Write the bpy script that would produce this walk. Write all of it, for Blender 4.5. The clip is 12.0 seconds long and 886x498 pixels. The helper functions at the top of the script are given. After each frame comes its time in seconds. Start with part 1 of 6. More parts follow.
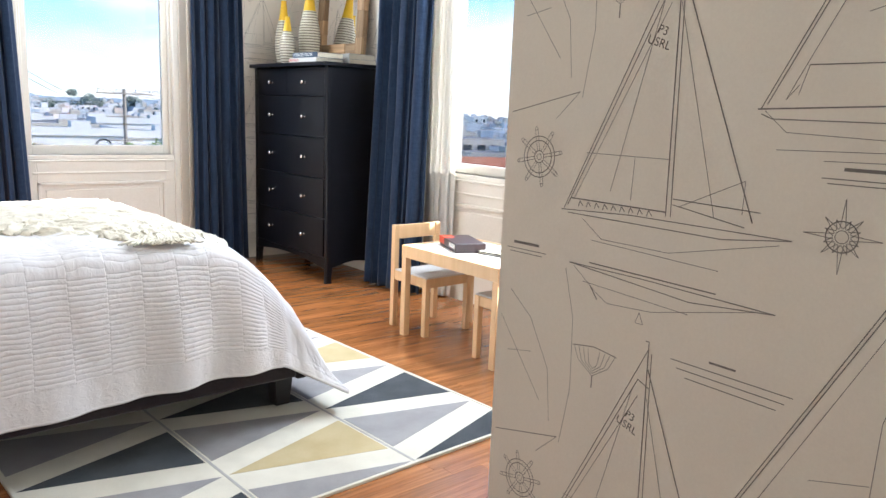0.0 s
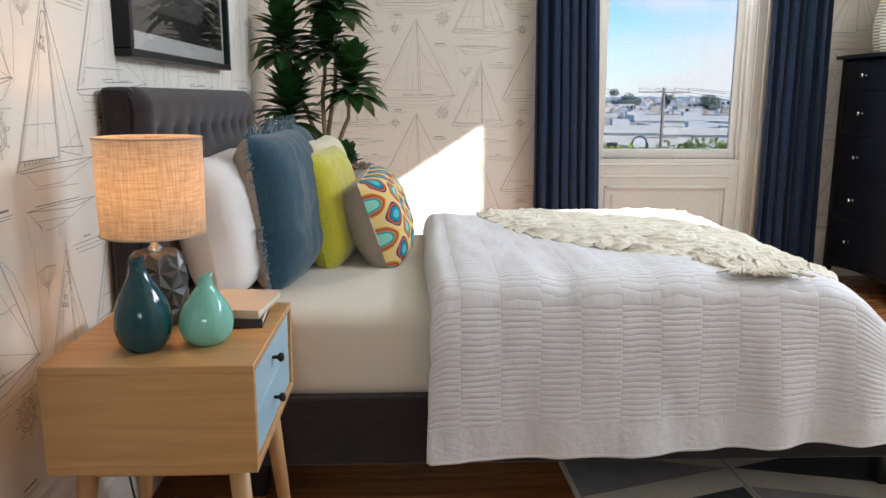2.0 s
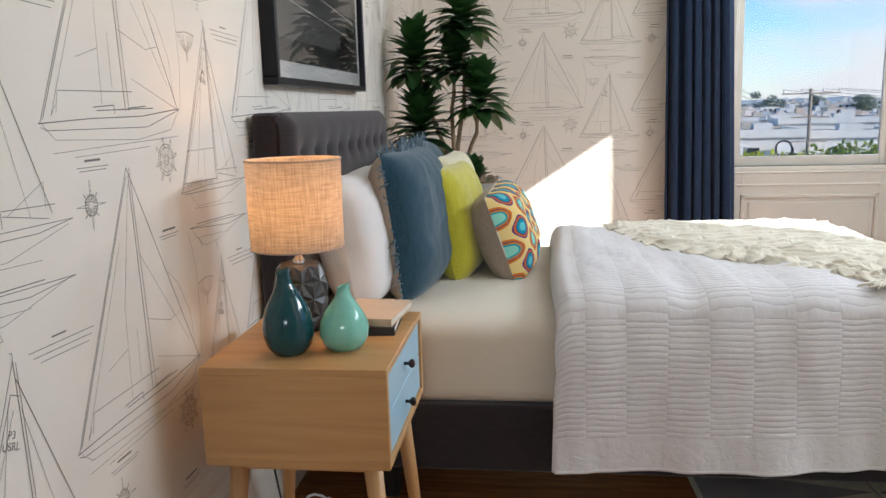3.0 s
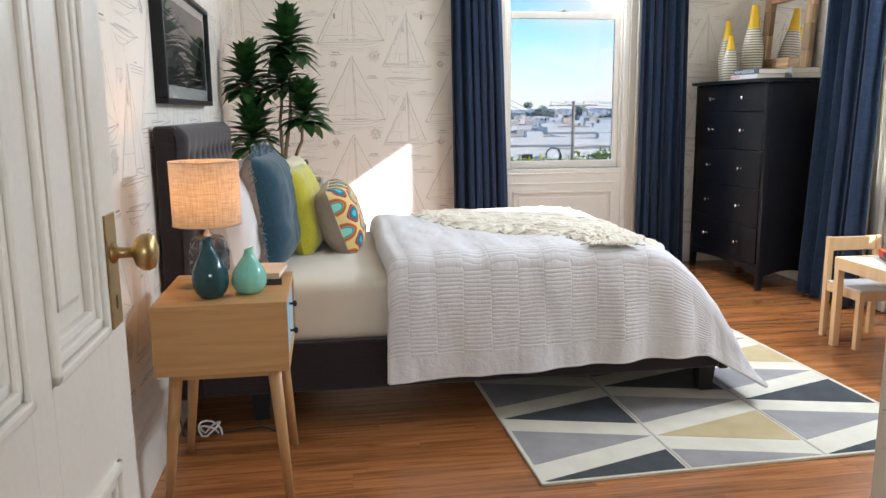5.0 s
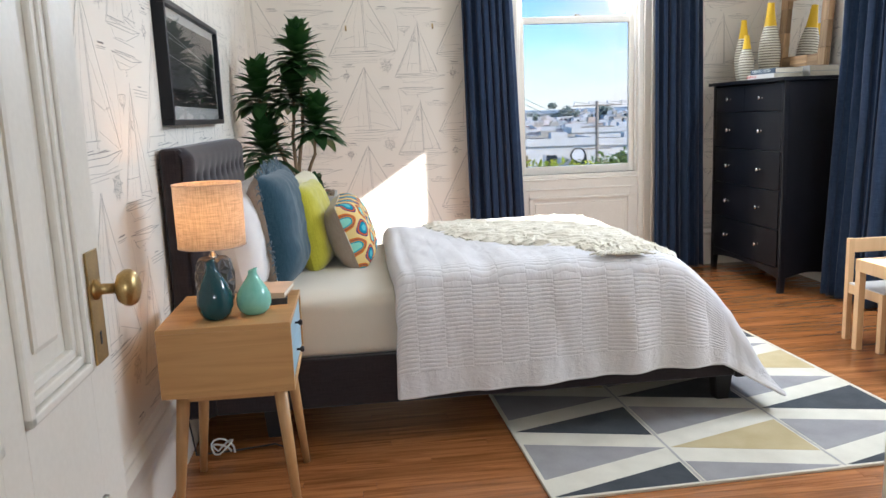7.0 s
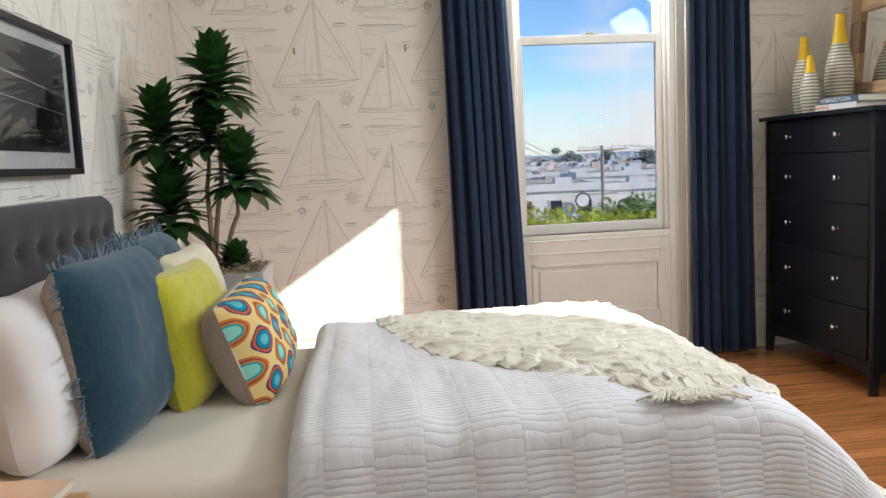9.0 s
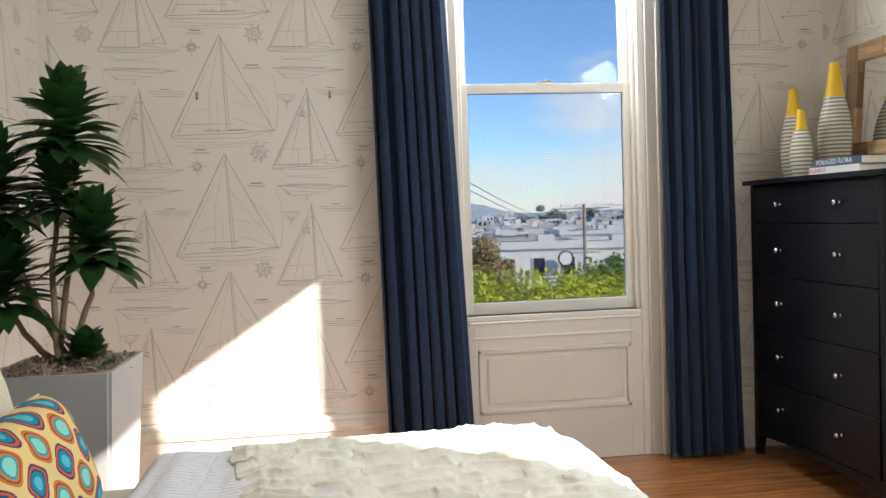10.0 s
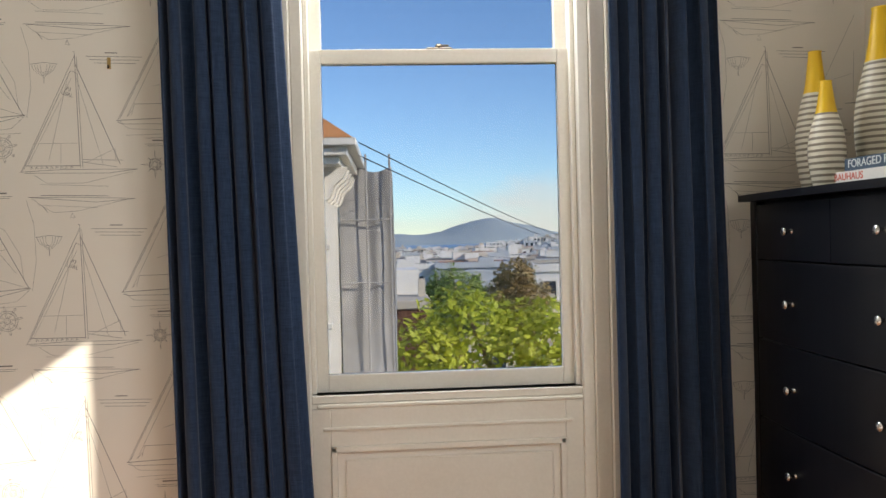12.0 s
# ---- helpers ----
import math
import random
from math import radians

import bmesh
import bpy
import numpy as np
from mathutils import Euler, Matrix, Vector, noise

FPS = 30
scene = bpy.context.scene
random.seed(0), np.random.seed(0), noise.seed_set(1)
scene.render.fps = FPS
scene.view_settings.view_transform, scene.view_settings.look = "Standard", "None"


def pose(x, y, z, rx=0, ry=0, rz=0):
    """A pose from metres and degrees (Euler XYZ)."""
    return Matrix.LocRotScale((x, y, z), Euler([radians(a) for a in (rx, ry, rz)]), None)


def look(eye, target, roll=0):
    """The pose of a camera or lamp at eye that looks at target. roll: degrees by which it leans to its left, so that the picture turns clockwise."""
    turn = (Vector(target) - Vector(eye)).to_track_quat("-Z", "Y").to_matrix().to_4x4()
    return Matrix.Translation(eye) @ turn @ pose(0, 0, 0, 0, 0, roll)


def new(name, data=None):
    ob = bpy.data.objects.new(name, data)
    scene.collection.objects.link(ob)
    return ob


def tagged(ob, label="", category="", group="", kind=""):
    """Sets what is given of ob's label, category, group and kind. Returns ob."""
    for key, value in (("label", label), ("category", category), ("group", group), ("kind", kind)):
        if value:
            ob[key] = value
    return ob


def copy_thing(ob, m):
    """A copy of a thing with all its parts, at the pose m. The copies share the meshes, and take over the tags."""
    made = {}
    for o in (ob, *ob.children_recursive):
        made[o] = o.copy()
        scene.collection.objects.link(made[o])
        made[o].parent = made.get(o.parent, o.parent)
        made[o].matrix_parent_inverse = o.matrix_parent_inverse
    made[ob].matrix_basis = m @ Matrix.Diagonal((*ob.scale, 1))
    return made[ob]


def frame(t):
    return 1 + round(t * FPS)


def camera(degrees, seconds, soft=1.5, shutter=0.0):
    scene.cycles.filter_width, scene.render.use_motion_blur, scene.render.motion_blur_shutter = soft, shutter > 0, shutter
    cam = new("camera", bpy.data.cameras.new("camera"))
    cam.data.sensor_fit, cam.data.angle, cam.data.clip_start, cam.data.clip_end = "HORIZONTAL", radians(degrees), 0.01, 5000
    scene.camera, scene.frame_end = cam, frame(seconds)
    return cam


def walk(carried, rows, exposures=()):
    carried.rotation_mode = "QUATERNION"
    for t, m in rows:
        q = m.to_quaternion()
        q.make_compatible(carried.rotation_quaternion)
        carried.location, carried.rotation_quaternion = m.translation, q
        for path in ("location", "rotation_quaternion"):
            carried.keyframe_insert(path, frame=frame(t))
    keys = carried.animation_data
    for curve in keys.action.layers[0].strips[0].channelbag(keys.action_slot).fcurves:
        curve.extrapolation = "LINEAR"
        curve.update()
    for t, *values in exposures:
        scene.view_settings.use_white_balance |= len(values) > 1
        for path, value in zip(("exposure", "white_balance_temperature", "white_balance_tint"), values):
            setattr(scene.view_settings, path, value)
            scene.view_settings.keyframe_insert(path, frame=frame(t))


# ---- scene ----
cam = camera(60.2, 12.0)
PATH = [
    (0, (0.876, 0.703, 1.133), (2.159, 2.197, 0.783), 2.3),
    (0.5, (0.886, 0.783, 1.133), (1.999, 2.402, 0.759), 3.3),
    (1, (0.83, 0.915, 1.157), (1.612, 2.712, 0.754), 3.0),
    (1.5, (0.775, 1.031, 1.149), (1.188, 2.945, 0.74), 1.8),
    (2, (0.789, 1.111, 1.159), (0.874, 3.07, 0.769), 0.3),
    (2.5, (0.809, 1.166, 1.162), (0.589, 3.12, 0.801), -0.9),
    (2.7, (0.807, 1.14, 1.167), (0.542, 3.089, 0.806), -1.5),
    (4.3, (0.753, 0.465, 1.22), (0.788, 2.436, 0.877), -1.9),
    (4.5, (0.737, 0.404, 1.226), (0.839, 2.371, 0.878), -1.6),
    (5, (0.633, 0.202, 1.225), (0.922, 2.148, 0.87), -0.5),
    (5.5, (0.59, 0.031, 1.247), (1.003, 1.955, 0.893), 0.3),
    (6, (0.603, -0.034, 1.259), (0.963, 1.903, 0.913), -0.6),
    (6.5, (0.665, 0.008, 1.246), (0.911, 1.958, 0.877), -1.5),
    (7, (0.713, 0.208, 1.262), (0.932, 2.166, 0.917), -2.2),
    (7.2, (0.73, 0.337, 1.268), (0.95, 2.298, 0.943), -2.5),
    (8.8, (0.99, 1.339, 1.235), (1.13, 3.316, 0.965), -2.7),
    (9, (1.027, 1.492, 1.25), (1.239, 3.467, 1.022), -2.6),
    (9.5, (1.193, 1.838, 1.277), (1.437, 3.818, 1.14), -2.3),
    (10, (1.383, 2.17, 1.291), (1.641, 4.152, 1.206), -1.9),
    (10.5, (1.606, 2.501, 1.308), (1.942, 4.472, 1.264), -2.2),
    (11, (1.854, 2.81, 1.31), (2.104, 4.794, 1.292), -1.3),
    (11.5, (2.05, 3.117, 1.304), (2.203, 5.111, 1.287), -0.4),
    (12, (2.264, 3.381, 1.303), (2.4, 5.376, 1.273), -1.4),
]
EXPOSURES = [(0.0, 2.75, 6100, 10), (0.5, 2.62, 6150, 10), (1.0, 2.42, 6350, 10), (2.5, 2.14, 6300, 10), (4.5, 2.30, 6300, 10), (5.5, 2.37, 6150, 10), (7.0, 2.37, 6100, 10), (9.0, 2.10, 6500, 10), (10.5, 1.93, 6650, 10), (12.0, 1.82, 7000, 10)]
walk(cam, [(t, look(eye, target, roll)) for t, eye, target, roll in PATH], EXPOSURES)


# ---- world, sun, exposure ----
world = bpy.data.worlds.new("sky")
scene.world = world
world.use_nodes = True
wn, wl = world.node_tree.nodes, world.node_tree.links
sky = wn.new("ShaderNodeTexSky")
sky.sky_type, sky.sun_disc = "NISHITA", False
SUN = Vector((-1.45, 1.0, -0.957)).normalized()
sky.sun_elevation = math.asin(-SUN.z)
sky.sun_rotation = math.atan2(-SUN.x, -SUN.y)
sky.air_density, sky.dust_density, sky.ozone_density = 1.0, 0.0, 3.0
tcw, spw, now, mpw = wn.new("ShaderNodeTexCoord"), wn.new("ShaderNodeSeparateXYZ"), wn.new("ShaderNodeTexNoise"), wn.new("ShaderNodeMapping")
mpw.inputs["Scale"].default_value = (5.0, 5.0, 15.0)
now.inputs["Scale"].default_value, now.inputs["Detail"].default_value, now.inputs["Roughness"].default_value = 1.1, 7, 0.55
wl.new(tcw.outputs["Generated"], mpw.inputs[0])
wl.new(mpw.outputs[0], now.inputs[0])
wl.new(tcw.outputs["Generated"], spw.inputs[0])
low = wn.new("ShaderNodeMapRange")
low.inputs[1].default_value, low.inputs[2].default_value, low.inputs[3].default_value, low.inputs[4].default_value = 0.02, 0.26, 0.11, -0.36
wl.new(spw.outputs[2], low.inputs[0])
addw, rampw, mixw = wn.new("ShaderNodeMath"), wn.new("ShaderNodeValToRGB"), wn.new("ShaderNodeMix")
wl.new(now.outputs[0], addw.inputs[0])
wl.new(low.outputs[0], addw.inputs[1])
rampw.color_ramp.elements[0].position, rampw.color_ramp.elements[1].position = 0.50, 0.84
# more cloud towards the east
east, addx = wn.new("ShaderNodeMapRange"), wn.new("ShaderNodeMath")
east.inputs[1].default_value, east.inputs[2].default_value, east.inputs[3].default_value, east.inputs[4].default_value = 0.13, 0.30, -0.04, 0.22
wl.new(spw.outputs[0], east.inputs[0])
wl.new(addw.outputs[0], addx.inputs[0])
wl.new(east.outputs[0], addx.inputs[1])
wl.new(addx.outputs[0], rampw.inputs[0])
mixw.data_type = "RGBA"
wl.new(rampw.outputs[0], mixw.inputs[0])
tint = wn.new("ShaderNodeMix")
tint.data_type, tint.blend_type = "RGBA", "MULTIPLY"
tint.inputs[0].default_value = 1.0
tint.inputs[7].default_value = (0.74, 0.93, 1.18, 1)
wl.new(sky.outputs[0], tint.inputs[6])
wl.new(tint.outputs[2], mixw.inputs[6])
mixw.inputs[7].default_value = (5.0, 5.1, 5.3, 1)
wl.new(mixw.outputs[2], wn["Background"].inputs[0])
wn["Background"].inputs[1].default_value = 0.14
sun = new("sun", bpy.data.lights.new("sun", "SUN"))
sun.data.energy, sun.data.angle, sun.data.color = 3.4, radians(0.5), (1.0, 0.95, 0.87)
sun.matrix_world = look((0, 0, 0), SUN)
GLASS, BULB = 0.52, 5.0
# lamps: the sky's light in each window's upper part, plus added hall fill
for nm, at, to, w in (("hall_fill", (0.75, -1.86, 1.75), (0.55, 2.0, 0.9), 5.5), ("sky_light_1", (2.45, 6.02, 2.52), (2.45, 4.0, 0.9), 9), ("sky_light_2", (3.985, 3.905, 2.52), (2.0, 3.905, 0.9), 9), ("sky_light_3", (3.985, 2.795, 2.52), (2.0, 2.795, 0.9), 9)):
    lamp_ = new(nm, bpy.data.lights.new(nm, "AREA"))
    lamp_.data.shape, lamp_.data.size, lamp_.data.size_y, lamp_.data.energy = "RECTANGLE", 0.8, 0.42, w
    lamp_.data.color = (0.86, 0.93, 1.0)
    lamp_.matrix_world = look(at, to)

# the bulb of the bedside lamp, just over its glass
bulb_light = new("bulb_light", bpy.data.lights.new("bulb_light", "POINT"))
bulb_light.data.energy, bulb_light.data.shadow_soft_size, bulb_light.data.color = 0.32, 0.02, (1.0, 0.50, 0.20)
bulb_light.location = (0.235, 2.765, 1.0)

# ---- helpers of this scene ----
def mat(name, color, rough=0.6, metal=0.0, spec=0.5):
    m = bpy.data.materials.new(name)
    m.use_nodes = True
    b = m.node_tree.nodes["Principled BSDF"]
    b.inputs["Base Color"].default_value = (*color, 1)
    b.inputs["Roughness"].default_value = rough
    b.inputs["Metallic"].default_value = metal
    b.inputs["Specular IOR Level"].default_value = spec
    return m


def obj(name, bm, material=None, parent=None, label="", smooth=False):
    me = bpy.data.meshes.new(name)
    if smooth:
        for f in bm.faces:
            f.smooth = True
    bm.to_mesh(me)
    bm.free()
    if material:
        me.materials.append(material)
    ob = new(name, me)
    if parent:
        ob.parent = parent
    if label:
        ob["label"] = label
    return ob


def part(name, bm, material, parent, label="", smooth=False):
    return obj(name, bm, material, parent, label, smooth)


def thing(name, label, category, group="", at=None):
    e = new(name)
    if at is not None:
        e.matrix_basis = at
    return tagged(e, label, category, group)


def box(x0, x1, y0, y1, z0, z1, bevel=0.0, seg=2, bm=None):
    own = bmesh.new()
    bmesh.ops.create_cube(own, size=1, matrix=Matrix.Translation(((x0 + x1) / 2, (y0 + y1) / 2, (z0 + z1) / 2)) @ Matrix.Diagonal((abs(x1 - x0), abs(y1 - y0), abs(z1 - z0), 1)))
    if bevel:
        bmesh.ops.bevel(own, geom=own.edges[:], offset=bevel, segments=seg, affect="EDGES", profile=0.6)
    return join(bm, own)


def join(bm, own):
    if bm is None:
        return own
    me = bpy.data.meshes.new("tmp")
    own.to_mesh(me)
    own.free()
    bm.from_mesh(me)
    bpy.data.meshes.remove(me)
    return bm

def tube(points, radii, n=8, bm=None, cap=True):
    """A round tube along points, with a radius for each."""
    bm = bm or bmesh.new()
    rings = []
    up = Vector((0.31, 0.17, 0.93))
    for k, p in enumerate(points):
        a, b = Vector(points[max(k - 1, 0)]), Vector(points[min(k + 1, len(points) - 1)])
        d = (b - a).normalized()
        u = d.cross(up if abs(d.dot(up)) < 0.95 else Vector((1, 0, 0))).normalized()
        w = d.cross(u)
        r = radii[k] if hasattr(radii, "__len__") else radii
        rings.append([bm.verts.new(Vector(p) + (u * math.cos(2 * math.pi * j / n) + w * math.sin(2 * math.pi * j / n)) * r) for j in range(n)])
    for a, b in zip(rings, rings[1:]):
        for j in range(n):
            bm.faces.new((a[j], a[(j + 1) % n], b[(j + 1) % n], b[j]))
    if cap:
        bm.faces.new(rings[0][::-1])
        bm.faces.new(rings[-1])
    return bm


def lathe(profile, n=32, bm=None, centre=(0, 0, 0), wobble=None):
    """Turns (radius, height) pairs round the z axis."""
    bm = bm or bmesh.new()
    c = Vector(centre)
    rings = []
    for r, z in profile:
        if r < 1e-5:
            rings.append([bm.verts.new(c + Vector((0, 0, z)))])
        else:
            ring = []
            for j in range(n):
                a = 2 * math.pi * j / n
                q = r * (wobble(a, z) if wobble else 1)
                ring.append(bm.verts.new(c + Vector((q * math.cos(a), q * math.sin(a), z))))
            rings.append(ring)
    for a, b in zip(rings, rings[1:]):
        for j in range(n):
            k = (j + 1) % n
            f = [a[j % len(a)], a[k % len(a)], b[k % len(b)], b[j % len(b)]]
            f = [v for t, v in enumerate(f) if v not in f[:t]]
            if len(f) > 2:
                bm.faces.new(f)
    return bm


def slab(poly, z0, z1, bm=None):
    """A flat plate: the (x, y) outline poly between two heights."""
    bm = bm or bmesh.new()
    lo = [bm.verts.new((x, y, z0)) for x, y in poly]
    hi = [bm.verts.new((x, y, z1)) for x, y in poly]
    bm.faces.new(lo[::-1])
    bm.faces.new(hi)
    for k in range(len(poly)):
        j = (k + 1) % len(poly)
        bm.faces.new((lo[k], lo[j], hi[j], hi[k]))
    bmesh.ops.recalc_face_normals(bm, faces=bm.faces[:])
    return bm


def moved(bm, m):
    bmesh.ops.transform(bm, matrix=m, verts=bm.verts[:])
    return bm


def sheet(f, nu, nv, bm=None, uv=None, thick=0.0):
    """A grid surface from f(u, v), u and v from 0 to 1; uv(u, v) gives its texture place."""
    bm = bm or bmesh.new()
    lay = bm.loops.layers.uv.verify() if uv else None
    g = [[bm.verts.new(f(i / nu, j / nv)) for j in range(nv + 1)] for i in range(nu + 1)]
    for i in range(nu):
        for j in range(nv):
            q = bm.faces.new((g[i][j], g[i + 1][j], g[i + 1][j + 1], g[i][j + 1]))
            q.smooth = True
            if uv:
                for loop, (a, b) in zip(q.loops, ((i, j), (i + 1, j), (i + 1, j + 1), (i, j + 1))):
                    loop[lay].uv = uv(a / nu, b / nv)
    if thick:
        bmesh.ops.recalc_face_normals(bm, faces=bm.faces[:])
        bmesh.ops.solidify(bm, geom=bm.faces[:], thickness=thick)
    return bm


def letters(words, size, m, material, parent=None, name="lettering", depth=0.0004):
    cu = bpy.data.curves.new(name, "FONT")
    cu.body, cu.size, cu.extrude, cu.align_x, cu.align_y = words, size, depth, "CENTER", "CENTER"
    ob = new(name, cu)
    me = bpy.data.meshes.new_from_object(ob.evaluated_get(bpy.context.evaluated_depsgraph_get()))
    bpy.data.objects.remove(ob)
    me.materials.clear()
    me.materials.append(material)
    out = new(name, me)
    out.matrix_basis = m
    if parent:
        out.parent = parent
    return out


# ---- materials ----
def nodes_of(m):
    t = m.node_tree
    return t.nodes, t.links, t.nodes["Principled BSDF"]


def noisy(name, c1, c2, rough=0.6, scale=8.0, fine=120.0, bump=0.15, dist=0.001, metal=0.0, coords="Object", stretch=(1, 1, 1), spec=0.5, rough2=None, sheen=0.0):
    """A surface of two colours mixed at two scales, with a fine relief."""
    m = mat(name, c1, rough, metal, spec)
    n, l, b = nodes_of(m)
    tc, mp = n.new("ShaderNodeTexCoord"), n.new("ShaderNodeMapping")
    mp.inputs["Scale"].default_value = stretch
    l.new(tc.outputs[coords], mp.inputs[0])
    big, small = n.new("ShaderNodeTexNoise"), n.new("ShaderNodeTexNoise")
    big.inputs["Scale"].default_value, small.inputs["Scale"].default_value = scale, fine
    big.inputs["Detail"].default_value = 5
    l.new(mp.outputs[0], big.inputs[0])
    l.new(mp.outputs[0], small.inputs[0])
    add = n.new("ShaderNodeMix")
    add.inputs[0].default_value = 0.4
    l.new(big.outputs[0], add.inputs[2])
    l.new(small.outputs[0], add.inputs[3])
    ramp = n.new("ShaderNodeValToRGB")
    ramp.color_ramp.elements[0].position, ramp.color_ramp.elements[1].position = 0.35, 0.65
    ramp.color_ramp.elements[0].color, ramp.color_ramp.elements[1].color = (*c1, 1), (*c2, 1)
    l.new(add.outputs[0], ramp.inputs[0])
    l.new(ramp.outputs[0], b.inputs["Base Color"])
    if rough2 is not None:
        mr = n.new("ShaderNodeMapRange")
        mr.inputs[3].default_value, mr.inputs[4].default_value = rough, rough2
        l.new(big.outputs[0], mr.inputs[0])
        l.new(mr.outputs[0], b.inputs["Roughness"])
    if bump:
        bp = n.new("ShaderNodeBump")
        bp.inputs["Strength"].default_value, bp.inputs["Distance"].default_value = bump, dist
        l.new(small.outputs[0], bp.inputs["Height"])
        l.new(bp.outputs[0], b.inputs["Normal"])
    if sheen:
        b.inputs["Sheen Weight"].default_value = sheen
    return m


def wood(name, dark, light, rough=0.45, along=0, scale=1.0, per_piece=0.0, coat=0.0, contrast=(0.3, 0.7)):
    """Wood with long grain along one axis; pieces differ in tone by Object Info's Random."""
    m = mat(name, light, rough)
    n, l, b = nodes_of(m)
    tc, mp = n.new("ShaderNodeTexCoord"), n.new("ShaderNodeMapping")
    st = [26 * scale] * 3
    st[along] = 1.3 * scale
    mp.inputs["Scale"].default_value = st
    info = n.new("ShaderNodeObjectInfo")
    off = n.new("ShaderNodeVectorMath")
    off.operation = "MULTIPLY"
    comb = n.new("ShaderNodeCombineXYZ")
    for k in range(3):
        l.new(info.outputs["Random"], comb.inputs[k])
    l.new(comb.outputs[0], off.inputs[0])
    off.inputs[1].default_value = (37, 91, 53)
    addv = n.new("ShaderNodeVectorMath")
    l.new(tc.outputs["Object"], addv.inputs[0])
    l.new(off.outputs[0], addv.inputs[1])
    l.new(addv.outputs[0], mp.inputs[0])
    no = n.new("ShaderNodeTexNoise")
    no.inputs["Scale"].default_value, no.inputs["Detail"].default_value, no.inputs["Distortion"].default_value = 1.0, 7, 0.9
    no.inputs["Roughness"].default_value = 0.62
    l.new(mp.outputs[0], no.inputs[0])
    ramp = n.new("ShaderNodeValToRGB")
    ramp.color_ramp.elements[0].position, ramp.color_ramp.elements[1].position = contrast
    ramp.color_ramp.elements[0].color, ramp.color_ramp.elements[1].color = (*dark, 1), (*light, 1)
    l.new(no.outputs[0], ramp.inputs[0])
    hsv = n.new("ShaderNodeHueSaturation")
    mr = n.new("ShaderNodeMapRange")
    mr.inputs[3].default_value, mr.inputs[4].default_value = 1 - per_piece, 1 + per_piece
    l.new(info.outputs["Random"], mr.inputs[0])
    l.new(mr.outputs[0], hsv.inputs["Value"])
    l.new(ramp.outputs[0], hsv.inputs["Color"])
    l.new(hsv.outputs[0], b.inputs["Base Color"])
    bp = n.new("ShaderNodeBump")
    bp.inputs["Strength"].default_value, bp.inputs["Distance"].default_value = 0.12, 0.0006
    l.new(no.outputs[0], bp.inputs["Height"])
    l.new(bp.outputs[0], b.inputs["Normal"])
    b.inputs["Coat Weight"].default_value = coat
    b.inputs["Coat Roughness"].default_value = 0.18
    return m


def weave(name, c1, c2, rough=0.9, pitch=0.0012, bump=0.3, sheen=0.2, slub=True, coords="Object"):
    """Woven cloth: crossed threads with slubs."""
    m = mat(name, c1, rough, 0.0, 0.2)
    n, l, b = nodes_of(m)
    tc = n.new("ShaderNodeTexCoord")
    outs = []
    for st in ((1, 1, 14), (14, 14, 1)):
        mp, no = n.new("ShaderNodeMapping"), n.new("ShaderNodeTexNoise")
        mp.inputs["Scale"].default_value = [s * 0.035 / pitch for s in st]
        no.inputs["Scale"].default_value, no.inputs["Detail"].default_value = 1.0, 3
        l.new(tc.outputs[coords], mp.inputs[0])
        l.new(mp.outputs[0], no.inputs[0])
        outs.append(no)
    mx = n.new("ShaderNodeMix")
    mx.inputs[0].default_value = 0.5
    l.new(outs[0].outputs[0], mx.inputs[2])
    l.new(outs[1].outputs[0], mx.inputs[3])
    ramp = n.new("ShaderNodeValToRGB")
    ramp.color_ramp.elements[0].position, ramp.color_ramp.elements[1].position = 0.36, 0.64
    ramp.color_ramp.elements[0].color, ramp.color_ramp.elements[1].color = (*c1, 1), (*c2, 1)
    l.new(mx.outputs[0], ramp.inputs[0])
    l.new(ramp.outputs[0], b.inputs["Base Color"])
    bp = n.new("ShaderNodeBump")
    bp.inputs["Strength"].default_value, bp.inputs["Distance"].default_value = bump, 0.0008
    l.new(mx.outputs[0], bp.inputs["Height"])
    l.new(bp.outputs[0], b.inputs["Normal"])
    b.inputs["Sheen Weight"].default_value = sheen
    return m


M_wall = noisy("wallpaper ground", (0.76, 0.71, 0.63), (0.81, 0.76, 0.675), 0.75, 2.0, 260, 0.12, 0.0005)
M_print = mat("wallpaper ink", (0.20, 0.185, 0.17), 0.8)
M_trim = noisy("white trim paint", (0.74, 0.69, 0.60), (0.80, 0.75, 0.66), 0.32, 3.0, 90, 0.06, 0.0006, rough2=0.45)
M_ceil = noisy("ceiling paint", (0.78, 0.76, 0.71), (0.83, 0.81, 0.76), 0.85, 2.0, 200, 0.1)
M_board = wood("oak floor board", (0.18, 0.060, 0.016), (0.44, 0.172, 0.055), 0.27, 0, 1.7, 0.16, 0.35, (0.30, 0.62))
M_under = mat("floor joint", (0.05, 0.022, 0.010), 0.7)
M_navy = weave("navy linen", (0.012, 0.025, 0.057), (0.026, 0.048, 0.095), 0.92, 0.0016, 0.25, 0.15)
M_sheer = mat("white voile", (0.86, 0.85, 0.82), 0.9)
_n, _l, _b = nodes_of(M_sheer)
_b.inputs["Transmission Weight"].default_value = 0.0
_b.inputs["Subsurface Weight"].default_value = 0.0
_tr = _n.new("ShaderNodeBsdfTranslucent")
_tr.inputs[0].default_value = (0.85, 0.84, 0.80, 1)
_mx = _n.new("ShaderNodeMixShader")
_mx.inputs[0].default_value = 0.5
_l.new(_b.outputs[0], _mx.inputs[1])
